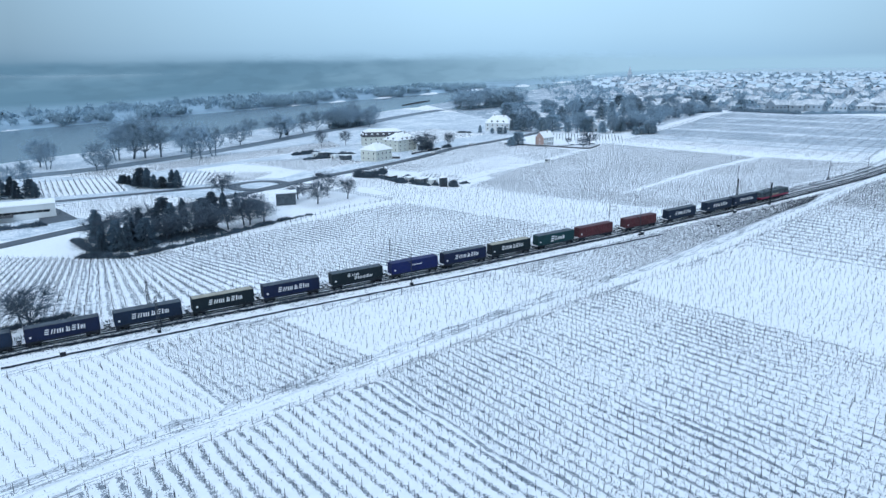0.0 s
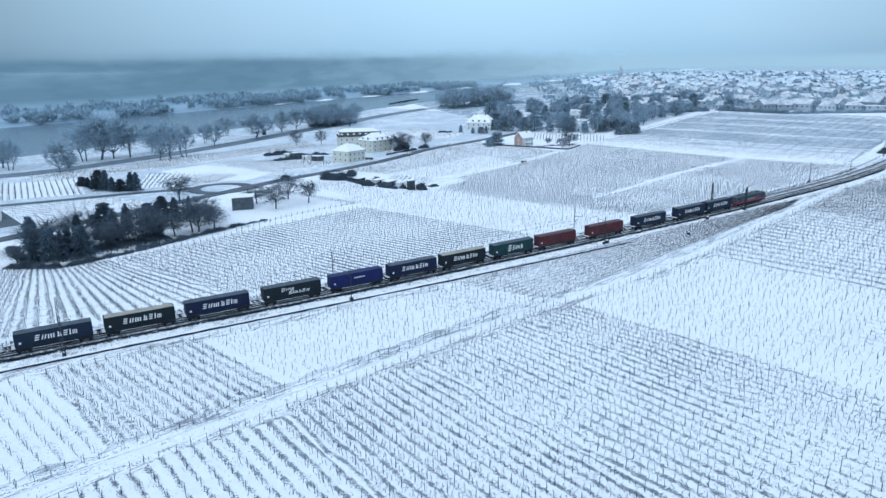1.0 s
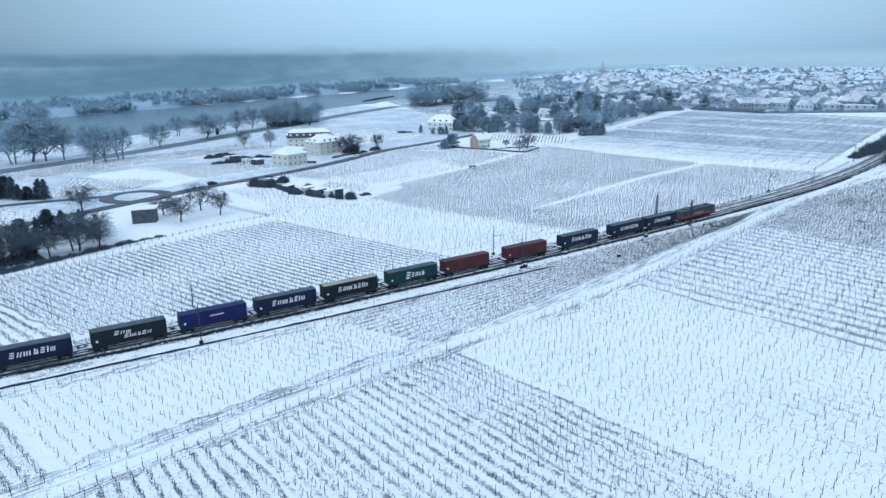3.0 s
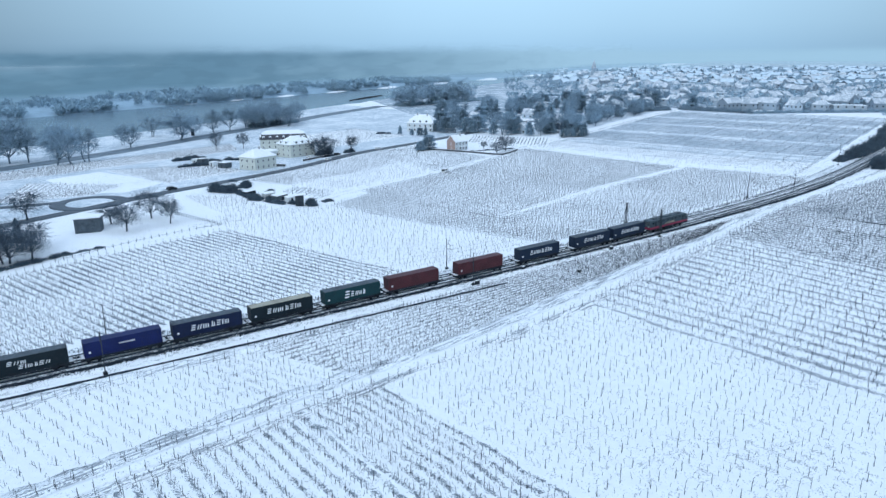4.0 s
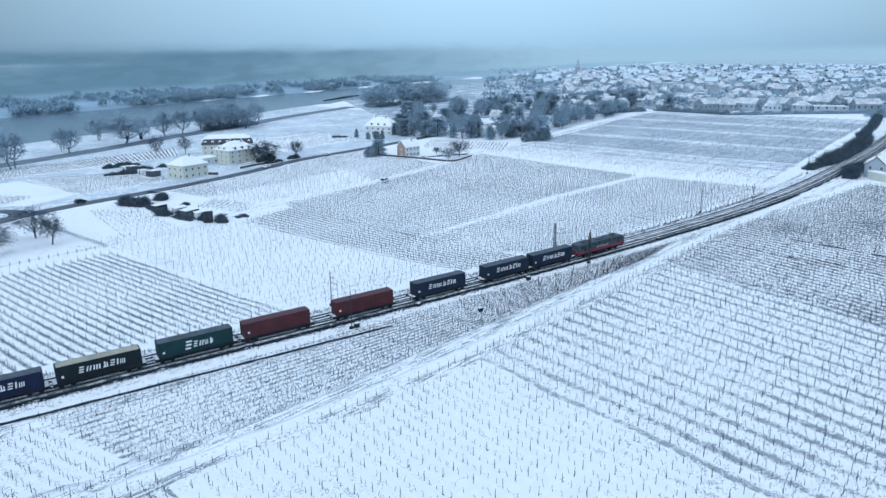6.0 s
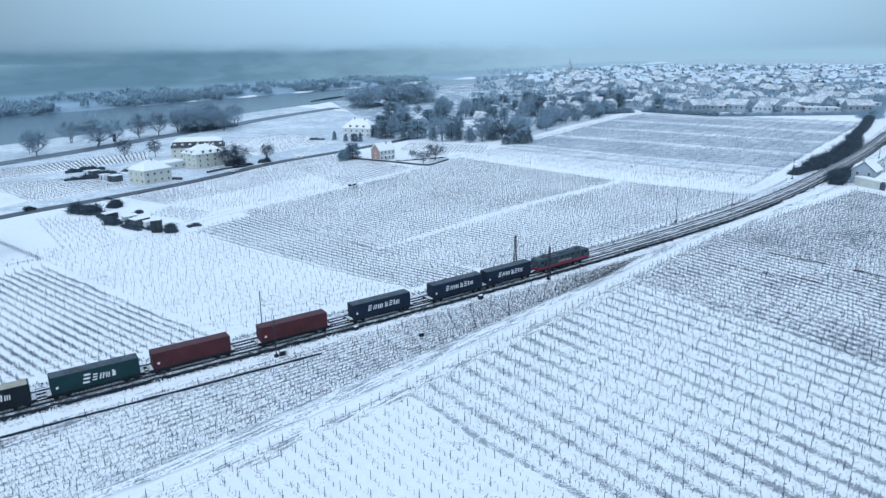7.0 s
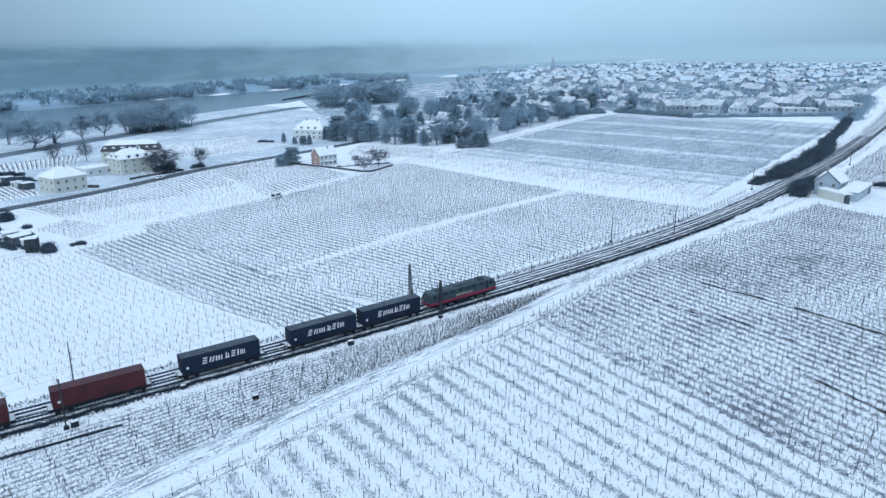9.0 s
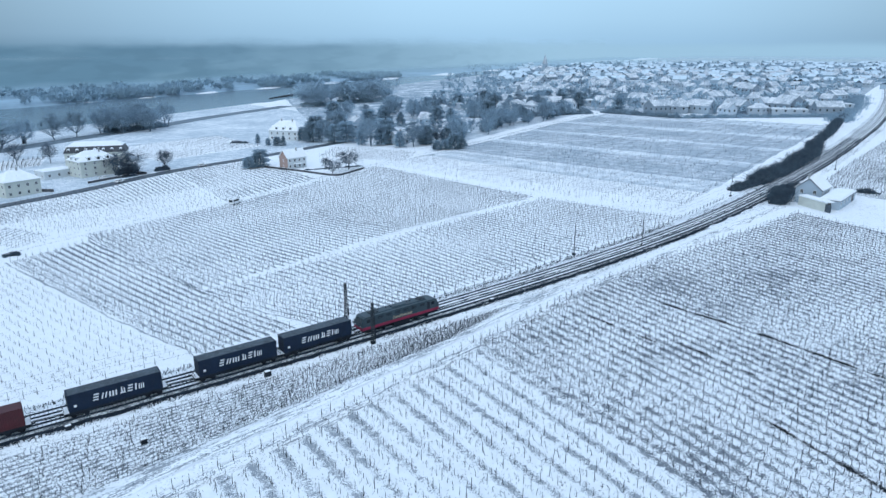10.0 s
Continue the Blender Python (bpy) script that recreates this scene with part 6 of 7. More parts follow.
def low_wall(pts, height, label):
    """A low dark garden wall with snow along its top."""
    line = smooth_line(pts, 2.0)
    w = part("garden_wall", ribbon("garden_wall", line, 0.22, -0.22, height, M_SLATE, height + 0.3, 3, 0.03), M_SLATE)
    part("coping", ribbon("coping", line, 0.16, -0.16, height + 0.06, M_SNOW, 0.06, 3, 0.05), M_SNOW, w, "thin snow along the coping")
    return tagged(w, label, "wall")


low_wall([(43.2, 485.2), (56, 474.8), (70.1, 463.9), (84, 452), (91.5, 445.5), (95, 446), (104.6, 462.6)], 0.9, "low dark garden wall round a house plot")
low_wall([(-32, 430.4), (-24.6, 428.3)], 1.3, "short dark garden wall beside a yellow house")
low_wall([(-19.5, 447), (-13, 458), (-6, 463.5)], 1.1, "low dark garden wall in front of a villa")

# ---- buildings ----
WIN_FRAME, WIN_PANE, SHUTTER = {}, {}, {}


def window_meshes(w, h):
    key = (round(w, 2), round(h, 2))
    if key not in WIN_FRAME:
        b = Build()
        t = 0.09
        b.box(-w / 2, w / 2, -0.06, 0.04, -h / 2, -h / 2 + t).box(-w / 2, w / 2, -0.06, 0.04, h / 2 - t, h / 2)
        b.box(-w / 2, -w / 2 + t, -0.06, 0.04, -h / 2 + t, h / 2 - t).box(w / 2 - t, w / 2, -0.06, 0.04, -h / 2 + t, h / 2 - t)
        b.box(-t / 2, t / 2, -0.05, 0.04, -h / 2 + t, h / 2 - t)
        WIN_FRAME[key] = b.mesh("window", M_WHITE)
        WIN_PANE[key] = Build().box(-w / 2 + t, w / 2 - t, -0.02, 0.0, -h / 2 + t, h / 2 - t).mesh("pane", M_GLASS)
    return WIN_FRAME[key], WIN_PANE[key]


def add_window(parent, x, y, z, turn, w=1.2, h=1.5):
    fr, pn = window_meshes(w, h)
    o = part("window", fr, None, parent, m=pose(x, y, z, 0, 0, turn))
    part("pane", pn, None, o)


def windows_round(parent, w, d, rows, cols_x, cols_y, ww=1.2, wh=1.5):
    """Windows on the four walls; cols_x on the walls that face -y and +y, cols_y on the others."""
    for z in rows:
        for k in range(cols_x):
            x = -w / 2 + w * (k + 0.5) / cols_x
            add_window(parent, x, -d / 2 - 0.03, z, 0, ww, wh)
            add_window(parent, x, d / 2 + 0.03, z, 180, ww, wh)
        for k in range(cols_y):
            y = -d / 2 + d * (k + 0.5) / cols_y
            add_window(parent, w / 2 + 0.03, y, z, 90, ww, wh)
            add_window(parent, -w / 2 - 0.03, y, z, -90, ww, wh)


def gable_roof(w, d, eave, ridge, over=0.45, thick=0.32):
    b = Build()
    k = (ridge - eave) / (w / 2)
    x = w / 2 + over
    z = eave - over * k
    b.extrude([(-x, z), (0, ridge), (x, z), (x, z + thick), (0, ridge + thick), (-x, z + thick)], -d / 2 - over, d / 2 + over)
    return b


def hip_roof(w, d, eave, ridge, over=0.5, thick=0.25, flat=0.0):
    b = Build()
    x, y = w / 2 + over, d / 2 + over
    r = max(0.0, d / 2 - w / 2 * 0.8)
    f = max(flat, 0.05)
    lo = [(-x, -y, eave - 0.1), (x, -y, eave - 0.1), (x, y, eave - 0.1), (-x, y, eave - 0.1)]
    mid = [(px, py, pz + thick) for px, py, pz in lo]
    top = [(-f, -r - f, ridge), (f, -r - f, ridge), (f, r + f, ridge), (-f, r + f, ridge)]
    b.v += lo + mid + top
    b.f += [(3, 2, 1, 0), (8, 9, 10, 11)]
    for i in range(4):
        j = (i + 1) % 4
        b.f += [(i, j, 4 + j, 4 + i), (4 + i, 4 + j, 8 + j, 8 + i)]
    return b


def chimney(parent, x, y, z, h=1.4):
    c = part("chimney", Build().box(x - 0.3, x + 0.3, y - 0.3, y + 0.3, z - 1.2, z + h), M_PLASTER_B, parent)
    part("snow_cap", Build().box(x - 0.34, x + 0.34, y - 0.34, y + 0.34, z + h, z + h + 0.12, 0.05), M_SNOW, c)


def dormer(parent, x, y, z, turn, w=1.6, h=1.5, depth=2.4):
    d = part("dormer", Build().box(-w / 2, w / 2, -0.05, depth, 0, h), M_PLASTER_W, parent, "", pose(x, y, z, 0, 0, turn))
    part("dormer_roof", Build().extrude([(-w / 2 - 0.2, h - 0.1), (w / 2 + 0.2, h - 0.1), (w / 2 + 0.2, h + 0.1), (0, h + 0.65), (-w / 2 - 0.2, h + 0.1)], -0.3, depth), M_ROOFSNOW, d)
    part("pane", Build().box(-w * 0.32, w * 0.32, -0.08, -0.05, 0.3, h - 0.2), M_GLASS, d)


def house(name, label, w, d, eave, ridge, roof, wall_mat, rows=(1.5, 4.2), cx=2, cy=3, chims=((0.8, 1.5),), win=(1.1, 1.4), roof_mat=None, category="house"):
    h = new(name)
    b = Build()
    if roof == "gable":
        b.extrude([(-w / 2, -0.8), (w / 2, -0.8), (w / 2, eave), (0, ridge), (-w / 2, eave)], -d / 2, d / 2)
    else:
        b.box(-w / 2, w / 2, -d / 2, d / 2, -0.8, eave)
    part("wall", b, wall_mat, h)
    rm = roof_mat or M_ROOFSNOW
    if roof == "gable":
        part("roof", gable_roof(w, d, eave, ridge), rm, h, "roof covered in snow")
    elif roof == "hip":
        part("roof", hip_roof(w, d, eave, ridge), rm, h, "hipped roof covered in snow")
    elif roof == "flat":
        part("roof", Build().box(-w / 2 - 0.25, w / 2 + 0.25, -d / 2 - 0.25, d / 2 + 0.25, eave, eave + 0.3).box(-w / 2, w / 2, -d / 2, d / 2, eave + 0.3, ridge, 0.2), rm, h, "flat roof under snow")
    windows_round(h, w, d, rows, cx, cy, *win)
    part("door", Build().box(-w / 2 - 0.05, -w / 2, 0.8 - d / 4, 1.8 - d / 4, 0, 2.1), M_WOOD, h)
    for x, y in chims:
        chimney(h, x, y, ridge - 0.4)
    return tagged(h, label, category)


def set_house(ob, x, y, turn):
    ob.matrix_basis = Matrix.Translation(on_land(x, y)) @ pose(0, 0, 0, 0, 0, turn)
    return ob


# house with the orange gable
h = house("house", "narrow pale house with one orange gable wall and snowy roof", 6.8, 11.0, 5.7, 9.0, "gable", M_PLASTER_W, (1.5, 4.2), 1, 4)
g = Build().extrude([(-3.42, -0.5), (3.42, -0.5), (3.42, 5.65), (0, 8.95), (-3.42, 5.65)], -5.56, -5.5)
part("gable_wall", g, M_PLASTER_O, h, "orange rendered gable wall")
part("porch", Build().box(3.4, 5.2, -2.5, 2.5, 2.5, 2.65), M_ROOFSNOW, h, "small snowy porch roof")
for yy in (-2.3, 2.3):
    part("porch_post", Build().tube([(5.0, yy, -0.2), (5.0, yy, 2.5)], 0.08, 6), M_WOOD, h)
set_house(h, 69.2, 472.3, -46)
# yellow house by the road
h = house("house", "pale yellow house with hipped snowy roof", 12.5, 14.5, 6.6, 10.6, "hip", M_PLASTER_Y, (1.6, 4.7), 3, 4, ((0.6, 1.0),))
set_house(h, -40.3, 426.5, -36)
# hotel-like villa
h = house("villa", "cream villa with steep snowy roof and dormers", 13.5, 18.0, 7.6, 12.0, "hip", M_PLASTER_Y, (1.5, 4.3, 6.6), 3, 4, ((1.5, 3.0), (-1.5, -2.0)), (1.0, 1.3))
for yy in (-4.5, 0, 4.5):
    dormer(h, 6.6, yy, 7.9, 90)
for xx in (-2.5, 2.5):
    dormer(h, xx, -8.9, 7.9, 0)
set_house(h, -28.5, 474.5, -42)
h = house("annexe", "low cream annexe with flat snowy roof", 9.0, 14.0, 3.8, 4.2, "flat", M_PLASTER_W, (1.8,), 2, 3, (), category="building")
set_house(h, -45.5, 470.0, -36)


def mansard(label, w, d, eave, mid, top):
    m = new("mansard_building")
    part("wall", Build().box(-w / 2, w / 2, -d / 2, d / 2, -0.8, eave), M_PLASTER_Y, m)
    slope = Build()
    n = len(slope.v)
    o, i = 0.5, 1.3
    slope.v += [(-w / 2 - o, -d / 2 - o, eave), (w / 2 + o, -d / 2 - o, eave), (w / 2 + o, d / 2 + o, eave), (-w / 2 - o, d / 2 + o, eave),
                (-w / 2 + i, -d / 2 + i, mid), (w / 2 - i, -d / 2 + i, mid), (w / 2 - i, d / 2 - i, mid), (-w / 2 + i, d / 2 - i, mid)]
    slope.f += [(3, 2, 1, 0), (4, 5, 6, 7), (0, 1, 5, 4), (1, 2, 6, 5), (2, 3, 7, 6), (3, 0, 4, 7)]
    part("mansard_slope", slope, M_SLATE, m, "steep dark slate slope")
    part("roof", hip_roof(w - 2 * i, d - 2 * i, mid, top, 0.2, 0.2, 1.0), M_ROOFSNOW, m, "low upper roof under snow")
    windows_round(m, w, d, (1.6, 4.4), 3, 8, 1.0, 1.4)
    for k in range(7):
        y = -d / 2 + d * (k + 0.5) / 7
        dormer(m, w / 2 - 0.15, y, eave + 0.35, 90, 1.3, 1.5, 1.5)
        dormer(m, -w / 2 + 0.15, y, eave + 0.35, -90, 1.3, 1.5, 1.5)
    for k in range(3):
        x = -w / 2 + w * (k + 0.5) / 3
        dormer(m, x, -d / 2 + 0.15, eave + 0.35, 0, 1.3, 1.5, 1.5)
    return tagged(m, label, "building")


set_house(mansard("long cream building with dark mansard roof and dormers", 13.0, 30.0, 6.3, 9.6, 11.6), -44, 516, -76)
# white house at the village edge
h = house("villa", "white villa with hipped snowy roof and dormers", 13.0, 21.0, 6.3, 12.4, "hip", M_PLASTER_W, (1.6, 4.5), 3, 5, ((1.0, 4.0), (0.5, -4.0)), (1.1, 1.5))
for yy in (-5, 0, 5):
    dormer(h, 6.2, yy, 6.8, 90, 1.8, 1.5)
for xx in (-2, 2):
    dormer(h, xx, -10.2, 6.8, 0)
set_house(h, 48.0, 587.5, -110)
# hut in the orchard
hut = new("garden_hut")
hb = Build()
hb.box(-4.0, 4.0, -2.6, 2.6, -0.5, 4.9)
part("wall", hb, M_WOOD, hut)
for k in range(20):
    part("plank", Build().box(-4.0 + k * 0.4 + 0.02, -4.0 + k * 0.4 + 0.38, -2.64, -2.6, -0.3, 4.85), M_WOOD, hut)
part("roof", Build().extrude([(-4.4, 4.85), (4.4, 5.15), (4.4, 5.55), (-4.4, 5.25)], -3.0, 3.0), M_SNOW, hut, "flat roof with thick snow")
tagged(hut, "grey-brown plank hut with snow on its flat roof", "hut")
set_house(hut, -65.2, 285.2, 12)


M_HUT = plain("tarred_boards", (0.030, 0.041, 0.052), 0.85, vary=0.3, scale=2.5)


def shed(label, w, d, h, mat, x, y, turn):
    s = new("shed")
    part("wall", Build().box(-w / 2, w / 2, -d / 2, d / 2, -0.4, h), mat, s)
    part("roof", Build().extrude([(-w / 2 - 0.25, h - 0.02), (w / 2 + 0.25, h + 0.25), (w / 2 + 0.25, h + 0.45), (-w / 2 - 0.25, h + 0.2)], -d / 2 - 0.25, d / 2 + 0.25), M_ROOFSNOW, s, "lean-to roof under snow")
    part("door", Build().box(-0.45, 0.45, -d / 2 - 0.04, -d / 2, 0, min(1.95, h - 0.1)), M_UNDER, s)
    return set_house(tagged(s, label, "shed"), x, y, turn)


shed("tall dark garden shed with snowy roof", 3.2, 3.2, 4.2, M_HUT, 0.4, 320.5, 12)
shed("low garden shed under thick snow", 5.5, 4.0, 2.1, M_WOOD, -10, 333, 50)
shed("low pale garden shed under thick snow", 4.5, 3.5, 2.0, M_PLASTER_W, -15.5, 338, 40)
shed("small pale greenhouse shed under snow", 3.5, 3.0, 2.2, M_PLASTER_W, -4.5, 327.5, 40)
shed("low dark shelter under snow", 4.5, 3.0, 2.0, M_HUT, -25, 344, 50)
shed("open dark wood shed with snowy roof", 6.0, 4.5, 2.8, M_WOOD, -60, 433, -36)
shed("small white shed with snowy roof", 4.0, 3.5, 2.4, M_PLASTER_W, -68, 440, -36)
shed("small white shed with snowy roof", 4.5, 3.5, 2.6, M_PLASTER_W, -82, 454, -36)
shed("small dark shed with snowy roof", 4.5, 4.0, 3.4, M_WOOD, -77, 449, -36)
kiosk = new("kiosk")
part("wall", Build().box(-1.1, 1.1, -1.1, 1.1, -0.3, 5.2), M_HUT, kiosk)
part("roof", Build().box(-1.35, 1.35, -1.35, 1.35, 5.2, 5.5, 0.1), M_ROOFSNOW, kiosk, "flat cap under snow")
part("door", Build().box(-0.45, 0.45, -1.15, -1.1, 0, 2.0), M_SLATE, kiosk)
set_house(tagged(kiosk, "tall narrow dark hut on the river bank", "hut"), -137.6, 619.7, 20)
# flat white building beside the road
fb = house("workshop", "white flat-roofed workshop with dark window band", 11.0, 26.0, 5.8, 6.3, "flat", M_PLASTER_W, (), 0, 0, (), category="building")
part("window_band", Build().box(5.5, 5.56, -11, 11, 2.6, 3.6), M_GLASS, fb)
for k in range(9):
    part("mullion", Build().box(5.5, 5.62, -11 + k * 2.75 - 0.06, -11 + k * 2.75 + 0.06, 2.6, 3.6), M_WHITE, fb)
part("canopy", Build().box(5.5, 9.5, -12, -2, 2.3, 2.5), M_SLATE, fb)
set_house(fb, -172, 277, -60)
# lineside house
h = house("house", "grey-white lineside house with steep snowy gable roof", 8.2, 10.0, 5.2, 8.6, "gable", M_PLASTER_G, (1.5, 4.0), 2, 3, ((-1.0, -2.5),))
for yy in (-5.5, 5.42):
    part("verge_board", Build().extrude([(-4.55, 4.62), (0, 8.4), (4.55, 4.62), (4.55, 4.9), (0, 8.7), (-4.55, 4.9)], yy, yy + 0.08), M_SLATE, h, "dark board along the gable edge")
set_house(h, 266.3, 358.6, -46)
low = house("annexe", "low grey annexe with flat snowy roof", 6.0, 22.0, 3.1, 3.65, "flat", M_PLASTER_G, (1.8,), 1, 5, (), category="building")
part("garage_door", Build().box(3.0, 3.06, 5.5, 8.2, 0, 2.4), M_SLATE, low, "dark garage door")
part("eaves_board", Build().box(-3.3, 3.3, -11.3, 11.3, 2.92, 3.08), M_SLATE, low, "dark board under the roof edge")
set_house(low, 272.0, 352.8, -44)
yw = new("yard_wall")
part("wall", Build().box(-7.2, 5.0, -0.2, 0.2, -0.5, 3.0), M_PLASTER_Y, yw)
part("coping", Build().box(-7.4, 5.2, -0.4, 3.2, 3.0, 3.35, 0.1), M_SNOW, yw, "thick snow on the wall")
part("gate", Build().box(5.0, 7.4, -0.12, 0.12, -0.3, 2.6), M_WOOD, yw, "dark wooden gate")
tagged(yw, "pale yellow yard building wall with a dark gate", "wall")
set_house(yw, 260.2, 346.5, -80)

# ---- village ----
V_PROTO = []
V_PANE = Build().box(-0.6, 0.6, -0.03, 0.03, -0.7, 0.7).mesh("window", M_GLASS)


def village_house(label, w, d, eave, ridge, roof, wall_mat, cols):
    """A plainer house for the village: walls, roof, chimney and single windows."""
    h = new("village_house")
    b = Build()
    if roof == "gable":
        b.extrude([(-w / 2, -0.8), (w / 2, -0.8), (w / 2, eave), (0, ridge), (-w / 2, eave)], -d / 2, d / 2)
        rf = gable_roof(w, d, eave, ridge)
    else:
        b.box(-w / 2, w / 2, -d / 2, d / 2, -0.8, eave)
        rf = hip_roof(w, d, eave, ridge) if roof == "hip" else Build().box(-w / 2 - 0.25, w / 2 + 0.25, -d / 2 - 0.25, d / 2 + 0.25, eave, ridge, 0.1)
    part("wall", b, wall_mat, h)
    part("roof", rf, M_ROOF_HAZE, h, "snowy roof dulled for haze")
    if roof != "flat":
        part("chimney", Build().box(0.4, 1.0, 0.9, 1.5, ridge - 1.6, ridge + 1.0), M_PLASTER_B, h)
    z = 1.6 if eave < 4 else 4.0
    for k in range(cols):
        y = -d / 2 + d * (k + 0.5) / cols
        part("window", V_PANE, None, h, m=pose(-w / 2 - 0.02, y, z, 0, 0, 90))
        part("window", V_PANE, None, h, m=pose(w / 2 + 0.02, y, z, 0, 0, 90))
    for x in (-w / 4, w / 4):
        part("window", V_PANE, None, h, m=pose(x, -d / 2 - 0.02, z))
        part("window", V_PANE, None, h, m=pose(x, d / 2 + 0.02, z))
    return tagged(h, label, "house")


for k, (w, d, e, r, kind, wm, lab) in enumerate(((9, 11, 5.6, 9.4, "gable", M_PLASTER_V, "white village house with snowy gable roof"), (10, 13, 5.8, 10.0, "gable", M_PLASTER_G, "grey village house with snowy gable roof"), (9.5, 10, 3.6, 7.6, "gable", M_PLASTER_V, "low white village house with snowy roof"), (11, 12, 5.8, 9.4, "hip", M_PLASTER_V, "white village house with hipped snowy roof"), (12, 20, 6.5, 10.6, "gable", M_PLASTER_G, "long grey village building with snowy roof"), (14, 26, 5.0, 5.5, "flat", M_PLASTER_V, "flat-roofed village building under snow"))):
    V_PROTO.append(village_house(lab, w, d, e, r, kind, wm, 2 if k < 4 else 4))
rng = np.random.default_rng(42)
placed, first_used = [], set()


def put_village(x, y, turn, k):
    p = V_PROTO[k]
    m = Matrix.Translation(on_land(x, y)) @ pose(0, 0, 0, 0, 0, turn)
    if k not in first_used:
        first_used.add(k)
        p.matrix_basis = m
        ob = p
    else:
        ob = copy_thing(p, m)
    ob["group"] = "village houses"
    placed.append((x, y))


# larger houses at the village edge
for x, y, t, k in ((90, 618, 20, 1), (120, 546, -40, 2), (172, 772, 40, 5), (210, 790, 60, 4), (213, 700, 50, 5), (250, 745, 70, 4), (297, 768, 60, 5), (335, 735, 30, 0), (357, 722, 60, 3), (421, 664, 75, 5), (487, 712, 80, 5), (455, 668, 80, 4), (392, 690, 20, 4), (268, 938, 60, 5), (248, 985, 60, 5), (310, 860, 60, 5), (345, 690, 70, 1), (375, 668, 10, 0), (300, 725, 20, 2), (180, 690, 45, 1), (230, 720, 30, 3), (155, 700, 20, 0), (140, 660, 60, 2)):
    put_village(x, y, t, k)
tries = 0
while len(placed) < 300 and tries < 20000:
    tries += 1
    dist = 640 + 1100 * rng.random() ** 1.25
    ang = radians(rng.uniform(28, 78))
    x, y = 60 + dist * math.cos(ang) * 1.0, 60 + dist * math.sin(ang)
    front = np.interp(x, [150, 280, 330, 450, 620, 900], [700, 712, 655, 660, 880, 1200])
    if y < front + 8 or x < 150 + (y - 700) * 0.12:
        continue
    rail = np.interp(y, TRACK[:, 1], TRACK[:, 0])
    if abs(x - rail) < 24 or np.min(np.hypot(LANE[:, 0] - x, LANE[:, 1] - y)) < 10:
        continue
    if min((px - x) ** 2 + (py - y) ** 2 for px, py in placed) < 17 ** 2:
        continue
    put_village(x, y, (30 if (int(x / 90) + int(y / 90)) % 2 else 120) + rng.normal(0, 6), int(rng.choice([0, 1, 2, 3, 4, 5], p=[.28, .2, .22, .15, .1, .05])))
# church of the village
church = new("church")
part("nave", Build().extrude([(-6, -1), (6, -1), (6, 9), (0, 16), (-6, 9)], -14, 12), M_PLASTER_G, church)
part("roof", gable_roof(12, 26, 9, 16), M_ROOF_HAZE, church, "steep snowy nave roof dulled for haze", m=Matrix.Translation((0, -1, 0)))
part("tower", Build().box(-3.2, 3.2, 12, 18.4, -1, 22), M_PLASTER_G, church, "square grey stone tower")
sp = Build()
sp.v += [(-3.5, 11.7, 22), (3.5, 11.7, 22), (3.5, 18.7, 22), (-3.5, 18.7, 22), (0, 15.2, 38)]
sp.f += [(3, 2, 1, 0), (0, 1, 4), (1, 2, 4), (2, 3, 4), (3, 0, 4)]
part("spire", sp, M_ROOF_HAZE, church, "pointed spire paled for haze")
for k in range(4):
    part("window", V_PANE, None, church, m=Matrix.Translation((6.05, -10 + k * 6, 4.5)) @ pose(0, 0, 0, 0, 0, 90) @ Matrix.Diagonal((1.2, 1, 2.4, 1)))
tagged(church, "grey village church with a pointed spire paled for haze", "church")
set_house(church, 383.0, 1410.0, 40)
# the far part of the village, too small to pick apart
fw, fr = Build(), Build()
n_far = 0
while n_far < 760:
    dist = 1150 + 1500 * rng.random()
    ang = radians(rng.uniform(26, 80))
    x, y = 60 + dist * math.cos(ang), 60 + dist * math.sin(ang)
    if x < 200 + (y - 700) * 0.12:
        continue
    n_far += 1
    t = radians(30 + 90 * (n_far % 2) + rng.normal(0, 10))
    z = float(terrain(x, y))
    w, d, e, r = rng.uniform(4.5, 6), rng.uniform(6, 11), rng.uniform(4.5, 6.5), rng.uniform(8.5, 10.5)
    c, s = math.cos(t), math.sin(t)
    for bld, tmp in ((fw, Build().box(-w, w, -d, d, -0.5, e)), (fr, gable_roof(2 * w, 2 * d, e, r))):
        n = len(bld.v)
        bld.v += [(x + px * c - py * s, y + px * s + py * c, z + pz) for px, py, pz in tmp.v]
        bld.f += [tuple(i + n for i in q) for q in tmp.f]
# wall and roof colours drawn close together and blued to imitate haze
far_v = part("far_houses", fw, plain("hazed_far_plaster", (0.40, 0.50, 0.58), 0.9, vary=0.1, scale=0.05))
part("roofs", fr, plain("hazed_far_roof", (0.58, 0.68, 0.755), 0.85, vary=0.15, scale=0.03), far_v)
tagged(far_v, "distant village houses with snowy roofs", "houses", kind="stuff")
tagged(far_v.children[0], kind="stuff")


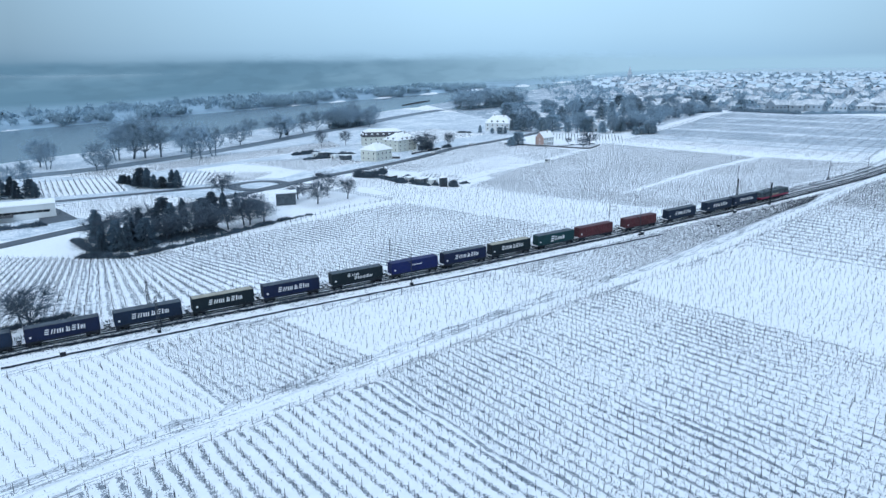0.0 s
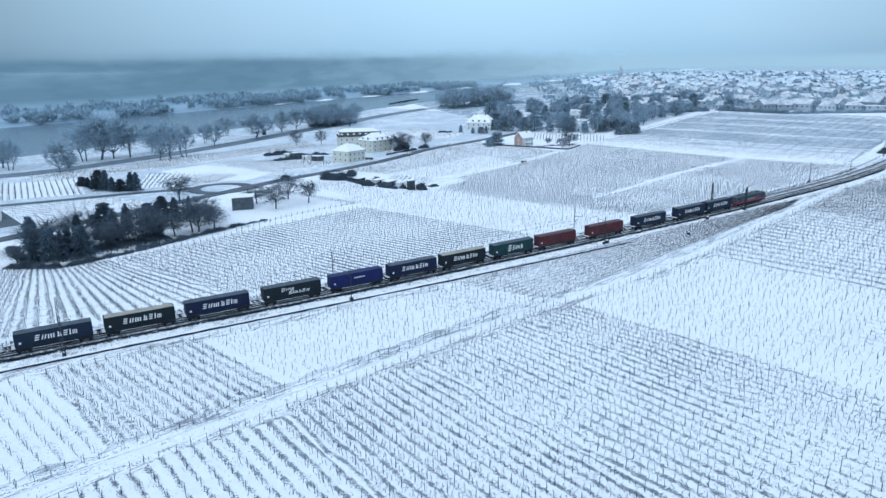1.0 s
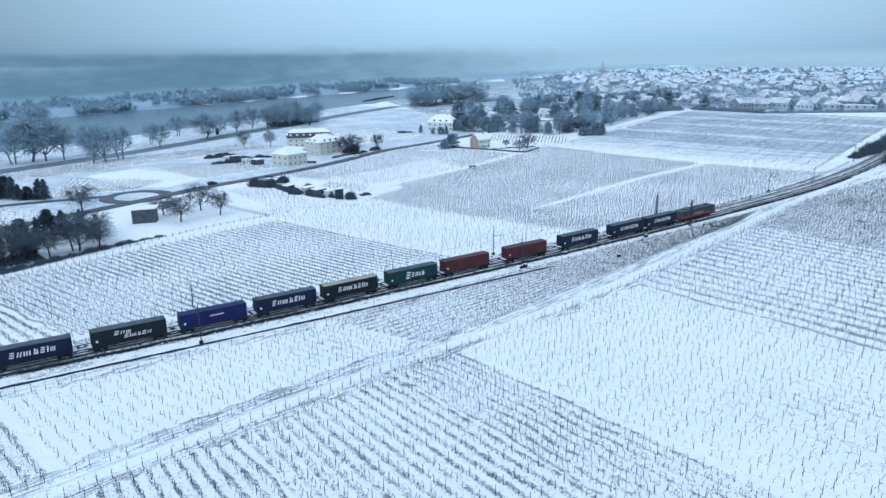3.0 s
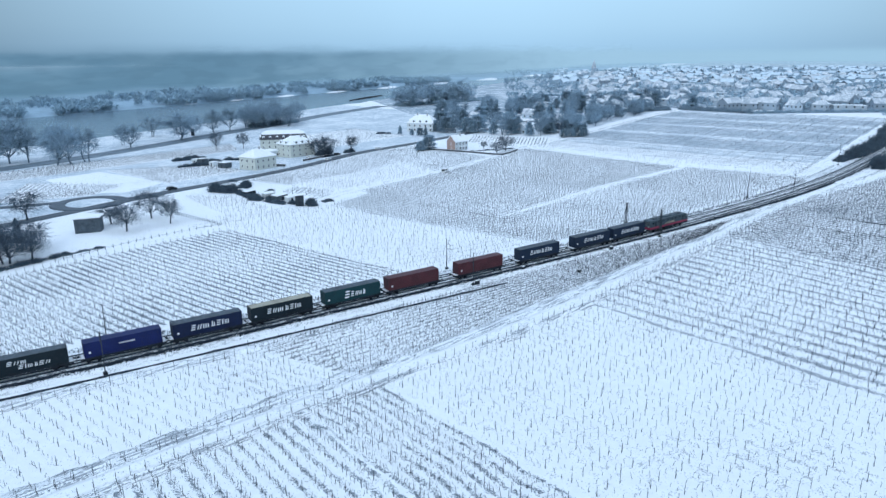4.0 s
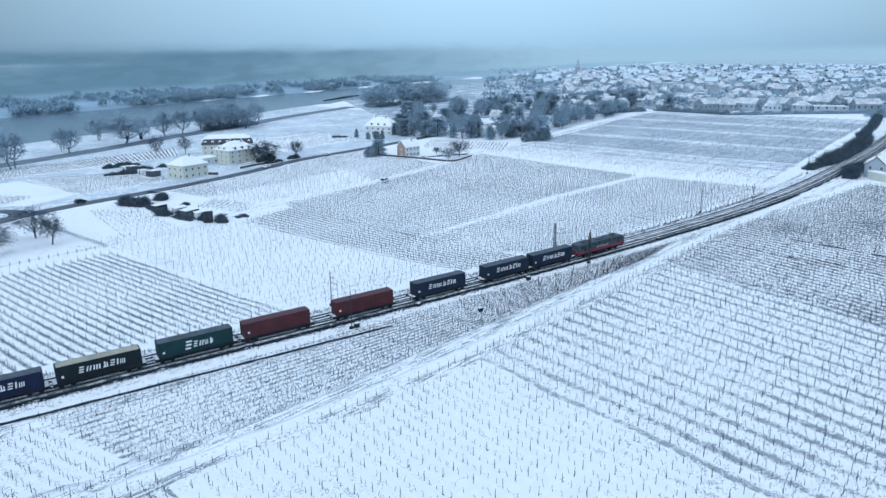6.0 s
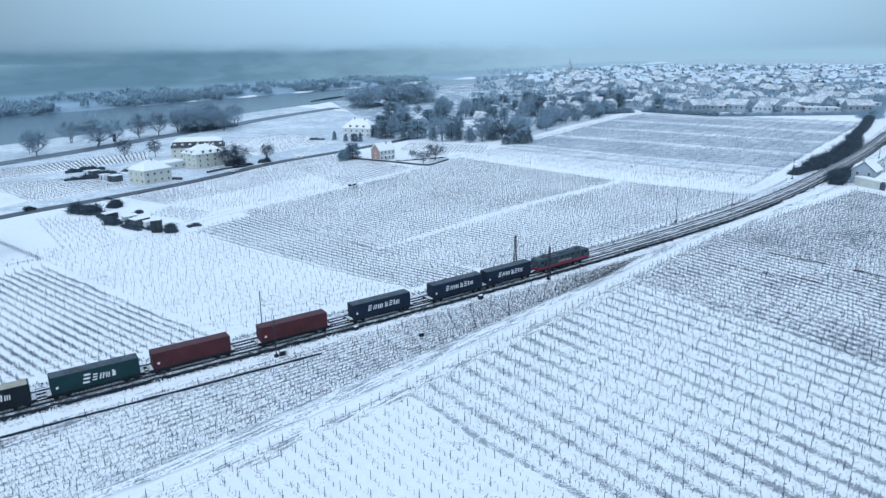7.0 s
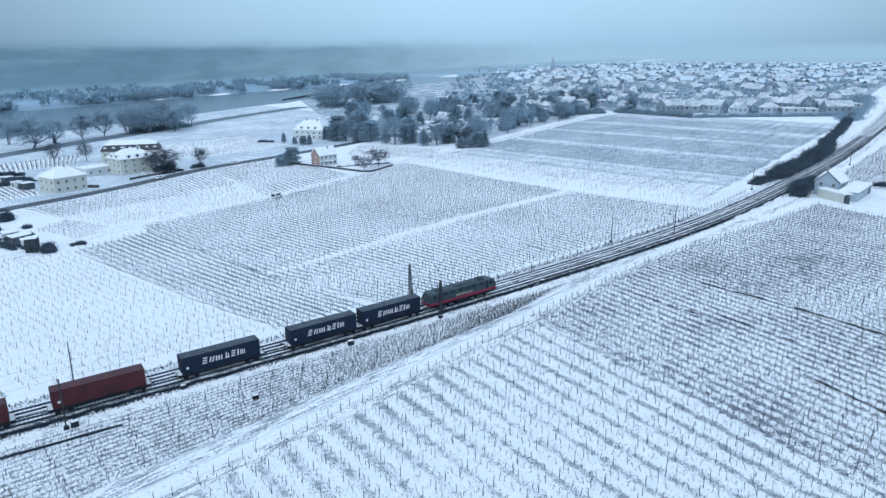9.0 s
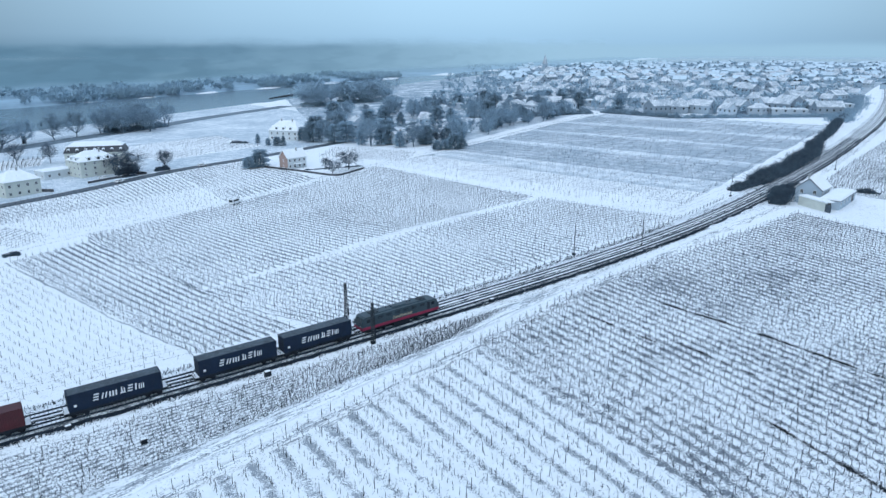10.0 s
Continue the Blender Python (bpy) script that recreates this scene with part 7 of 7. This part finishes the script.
# ---- far woods, the opposite shore and the hills ----
def clump_rows(name, pts, heights, widths, mat, label, seed, per=15):
    """Far trees: for each a ragged rounded crown of sprays on a short stem."""
    rng = np.random.default_rng(seed)
    n = len(pts)
    pts = np.repeat(np.array(pts), per, axis=0)
    h, w = np.repeat(heights, per), np.repeat(widths, per)
    k = n * per
    v = rng.normal(0, 1, (k, 3))
    v /= np.linalg.norm(v, axis=1, keepdims=True)
    foot = terrain(pts[:, 0], pts[:, 1])
    heart = np.stack([pts[:, 0] + rng.normal(0, 0.2, k) * w, pts[:, 1] + rng.normal(0, 0.2, k) * w, foot + h * rng.uniform(0.3, 0.7, k)], 1)
    tip = heart + v * np.stack([w * 0.3, w * 0.3, h * 0.3], 1) * rng.uniform(0.5, 1.1, (k, 1))
    fat = w * rng.uniform(0.25, 0.48, k) / math.sqrt(per)
    one = np.arange(0, k, per)
    stem = np.stack([pts[one, 0], pts[one, 1], foot[one] - 0.3], 1)
    ob = new(name, sticks_mesh(name, [(heart, tip, fat, fat * 0.45), (stem, heart[one], w[one] * 0.04, w[one] * 0.03)], mat))
    return tagged(ob, label, "trees", kind="stuff")


rng = np.random.default_rng(77)
# shore trees: haze painted into the colour to keep contrast low
M_SHORE = plain("hazed_shore_woods", (0.29, 0.42, 0.51), 0.95, vary=0.14, scale=0.05)


shore, sh, sw = [], [], []
for _ in range(2900):
    t = rng.uniform(-700, 1250)
    row = rng.choice([4, 14, 35, 60, 95, 130, 160], p=[.26, .14, .14, .14, .12, .10, .10])
    if math.sin(t * 0.021 + row) + math.sin(t * 0.047 + row * 2) + 0.7 * math.sin(t * 0.009 + row) < -0.15:
        continue
    shore.append(along_bank(RIVER_WIDTH + row + rng.normal(0, 3 + row * 0.06), t))
    sh.append(rng.uniform(8, 16))
    sw.append(rng.uniform(7, 13))
clump_rows("shore_trees", shore, sh, sw, M_SHORE, "bare trees in rows on the far shore, paled for haze", 1, 30)
town, sh, sw = [], [], []
for _ in range(3000):
    dist = 690 + 1900 * rng.random() ** 1.2
    ang = radians(rng.uniform(26, 84))
    x, y = 60 + dist * math.cos(ang), 60 + dist * math.sin(ang)
    if x < 130 + (y - 850) * 0.1 and y > 780:
        continue
    if y < np.interp(x, [0, 150, 280, 330, 450, 620, 900], [700, 720, 720, 668, 668, 890, 1210]):
        continue
    town.append((x, y))
    sh.append(rng.uniform(6, 14))
    sw.append(rng.uniform(5, 12))
clump_rows("village_far_trees", town, sh, sw, M_TWIG_TOWN, "trees between distant houses, paled for haze", 3)
# breakwater in the river
part_b = Build()
bx0, by0 = along_bank(70, 560)
bx1, by1 = along_bank(95, 690)
part_b.tube([(bx0, by0, WATER + 0.3), ((bx0 + bx1) / 2, (by0 + by1) / 2, WATER + 0.5), (bx1, by1, WATER + 0.3)], [1.0, 1.8, 1.0], 7)
tagged(part("breakwater", part_b, M_UNDER), "low dark stone breakwater in the river", "breakwater")
# hills and woods lost in haze, painted as glowing walls on the horizon and behind the far shore and the village
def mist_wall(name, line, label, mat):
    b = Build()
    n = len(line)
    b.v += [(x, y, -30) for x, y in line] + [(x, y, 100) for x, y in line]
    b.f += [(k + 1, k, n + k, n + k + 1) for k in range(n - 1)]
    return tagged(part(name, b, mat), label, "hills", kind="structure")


def arc(r, lo, hi, n):
    return [(100 + r * math.cos(radians(lo + (hi - lo) * k / n)), 100 + r * math.sin(radians(lo + (hi - lo) * k / n))) for k in range(n + 1)]


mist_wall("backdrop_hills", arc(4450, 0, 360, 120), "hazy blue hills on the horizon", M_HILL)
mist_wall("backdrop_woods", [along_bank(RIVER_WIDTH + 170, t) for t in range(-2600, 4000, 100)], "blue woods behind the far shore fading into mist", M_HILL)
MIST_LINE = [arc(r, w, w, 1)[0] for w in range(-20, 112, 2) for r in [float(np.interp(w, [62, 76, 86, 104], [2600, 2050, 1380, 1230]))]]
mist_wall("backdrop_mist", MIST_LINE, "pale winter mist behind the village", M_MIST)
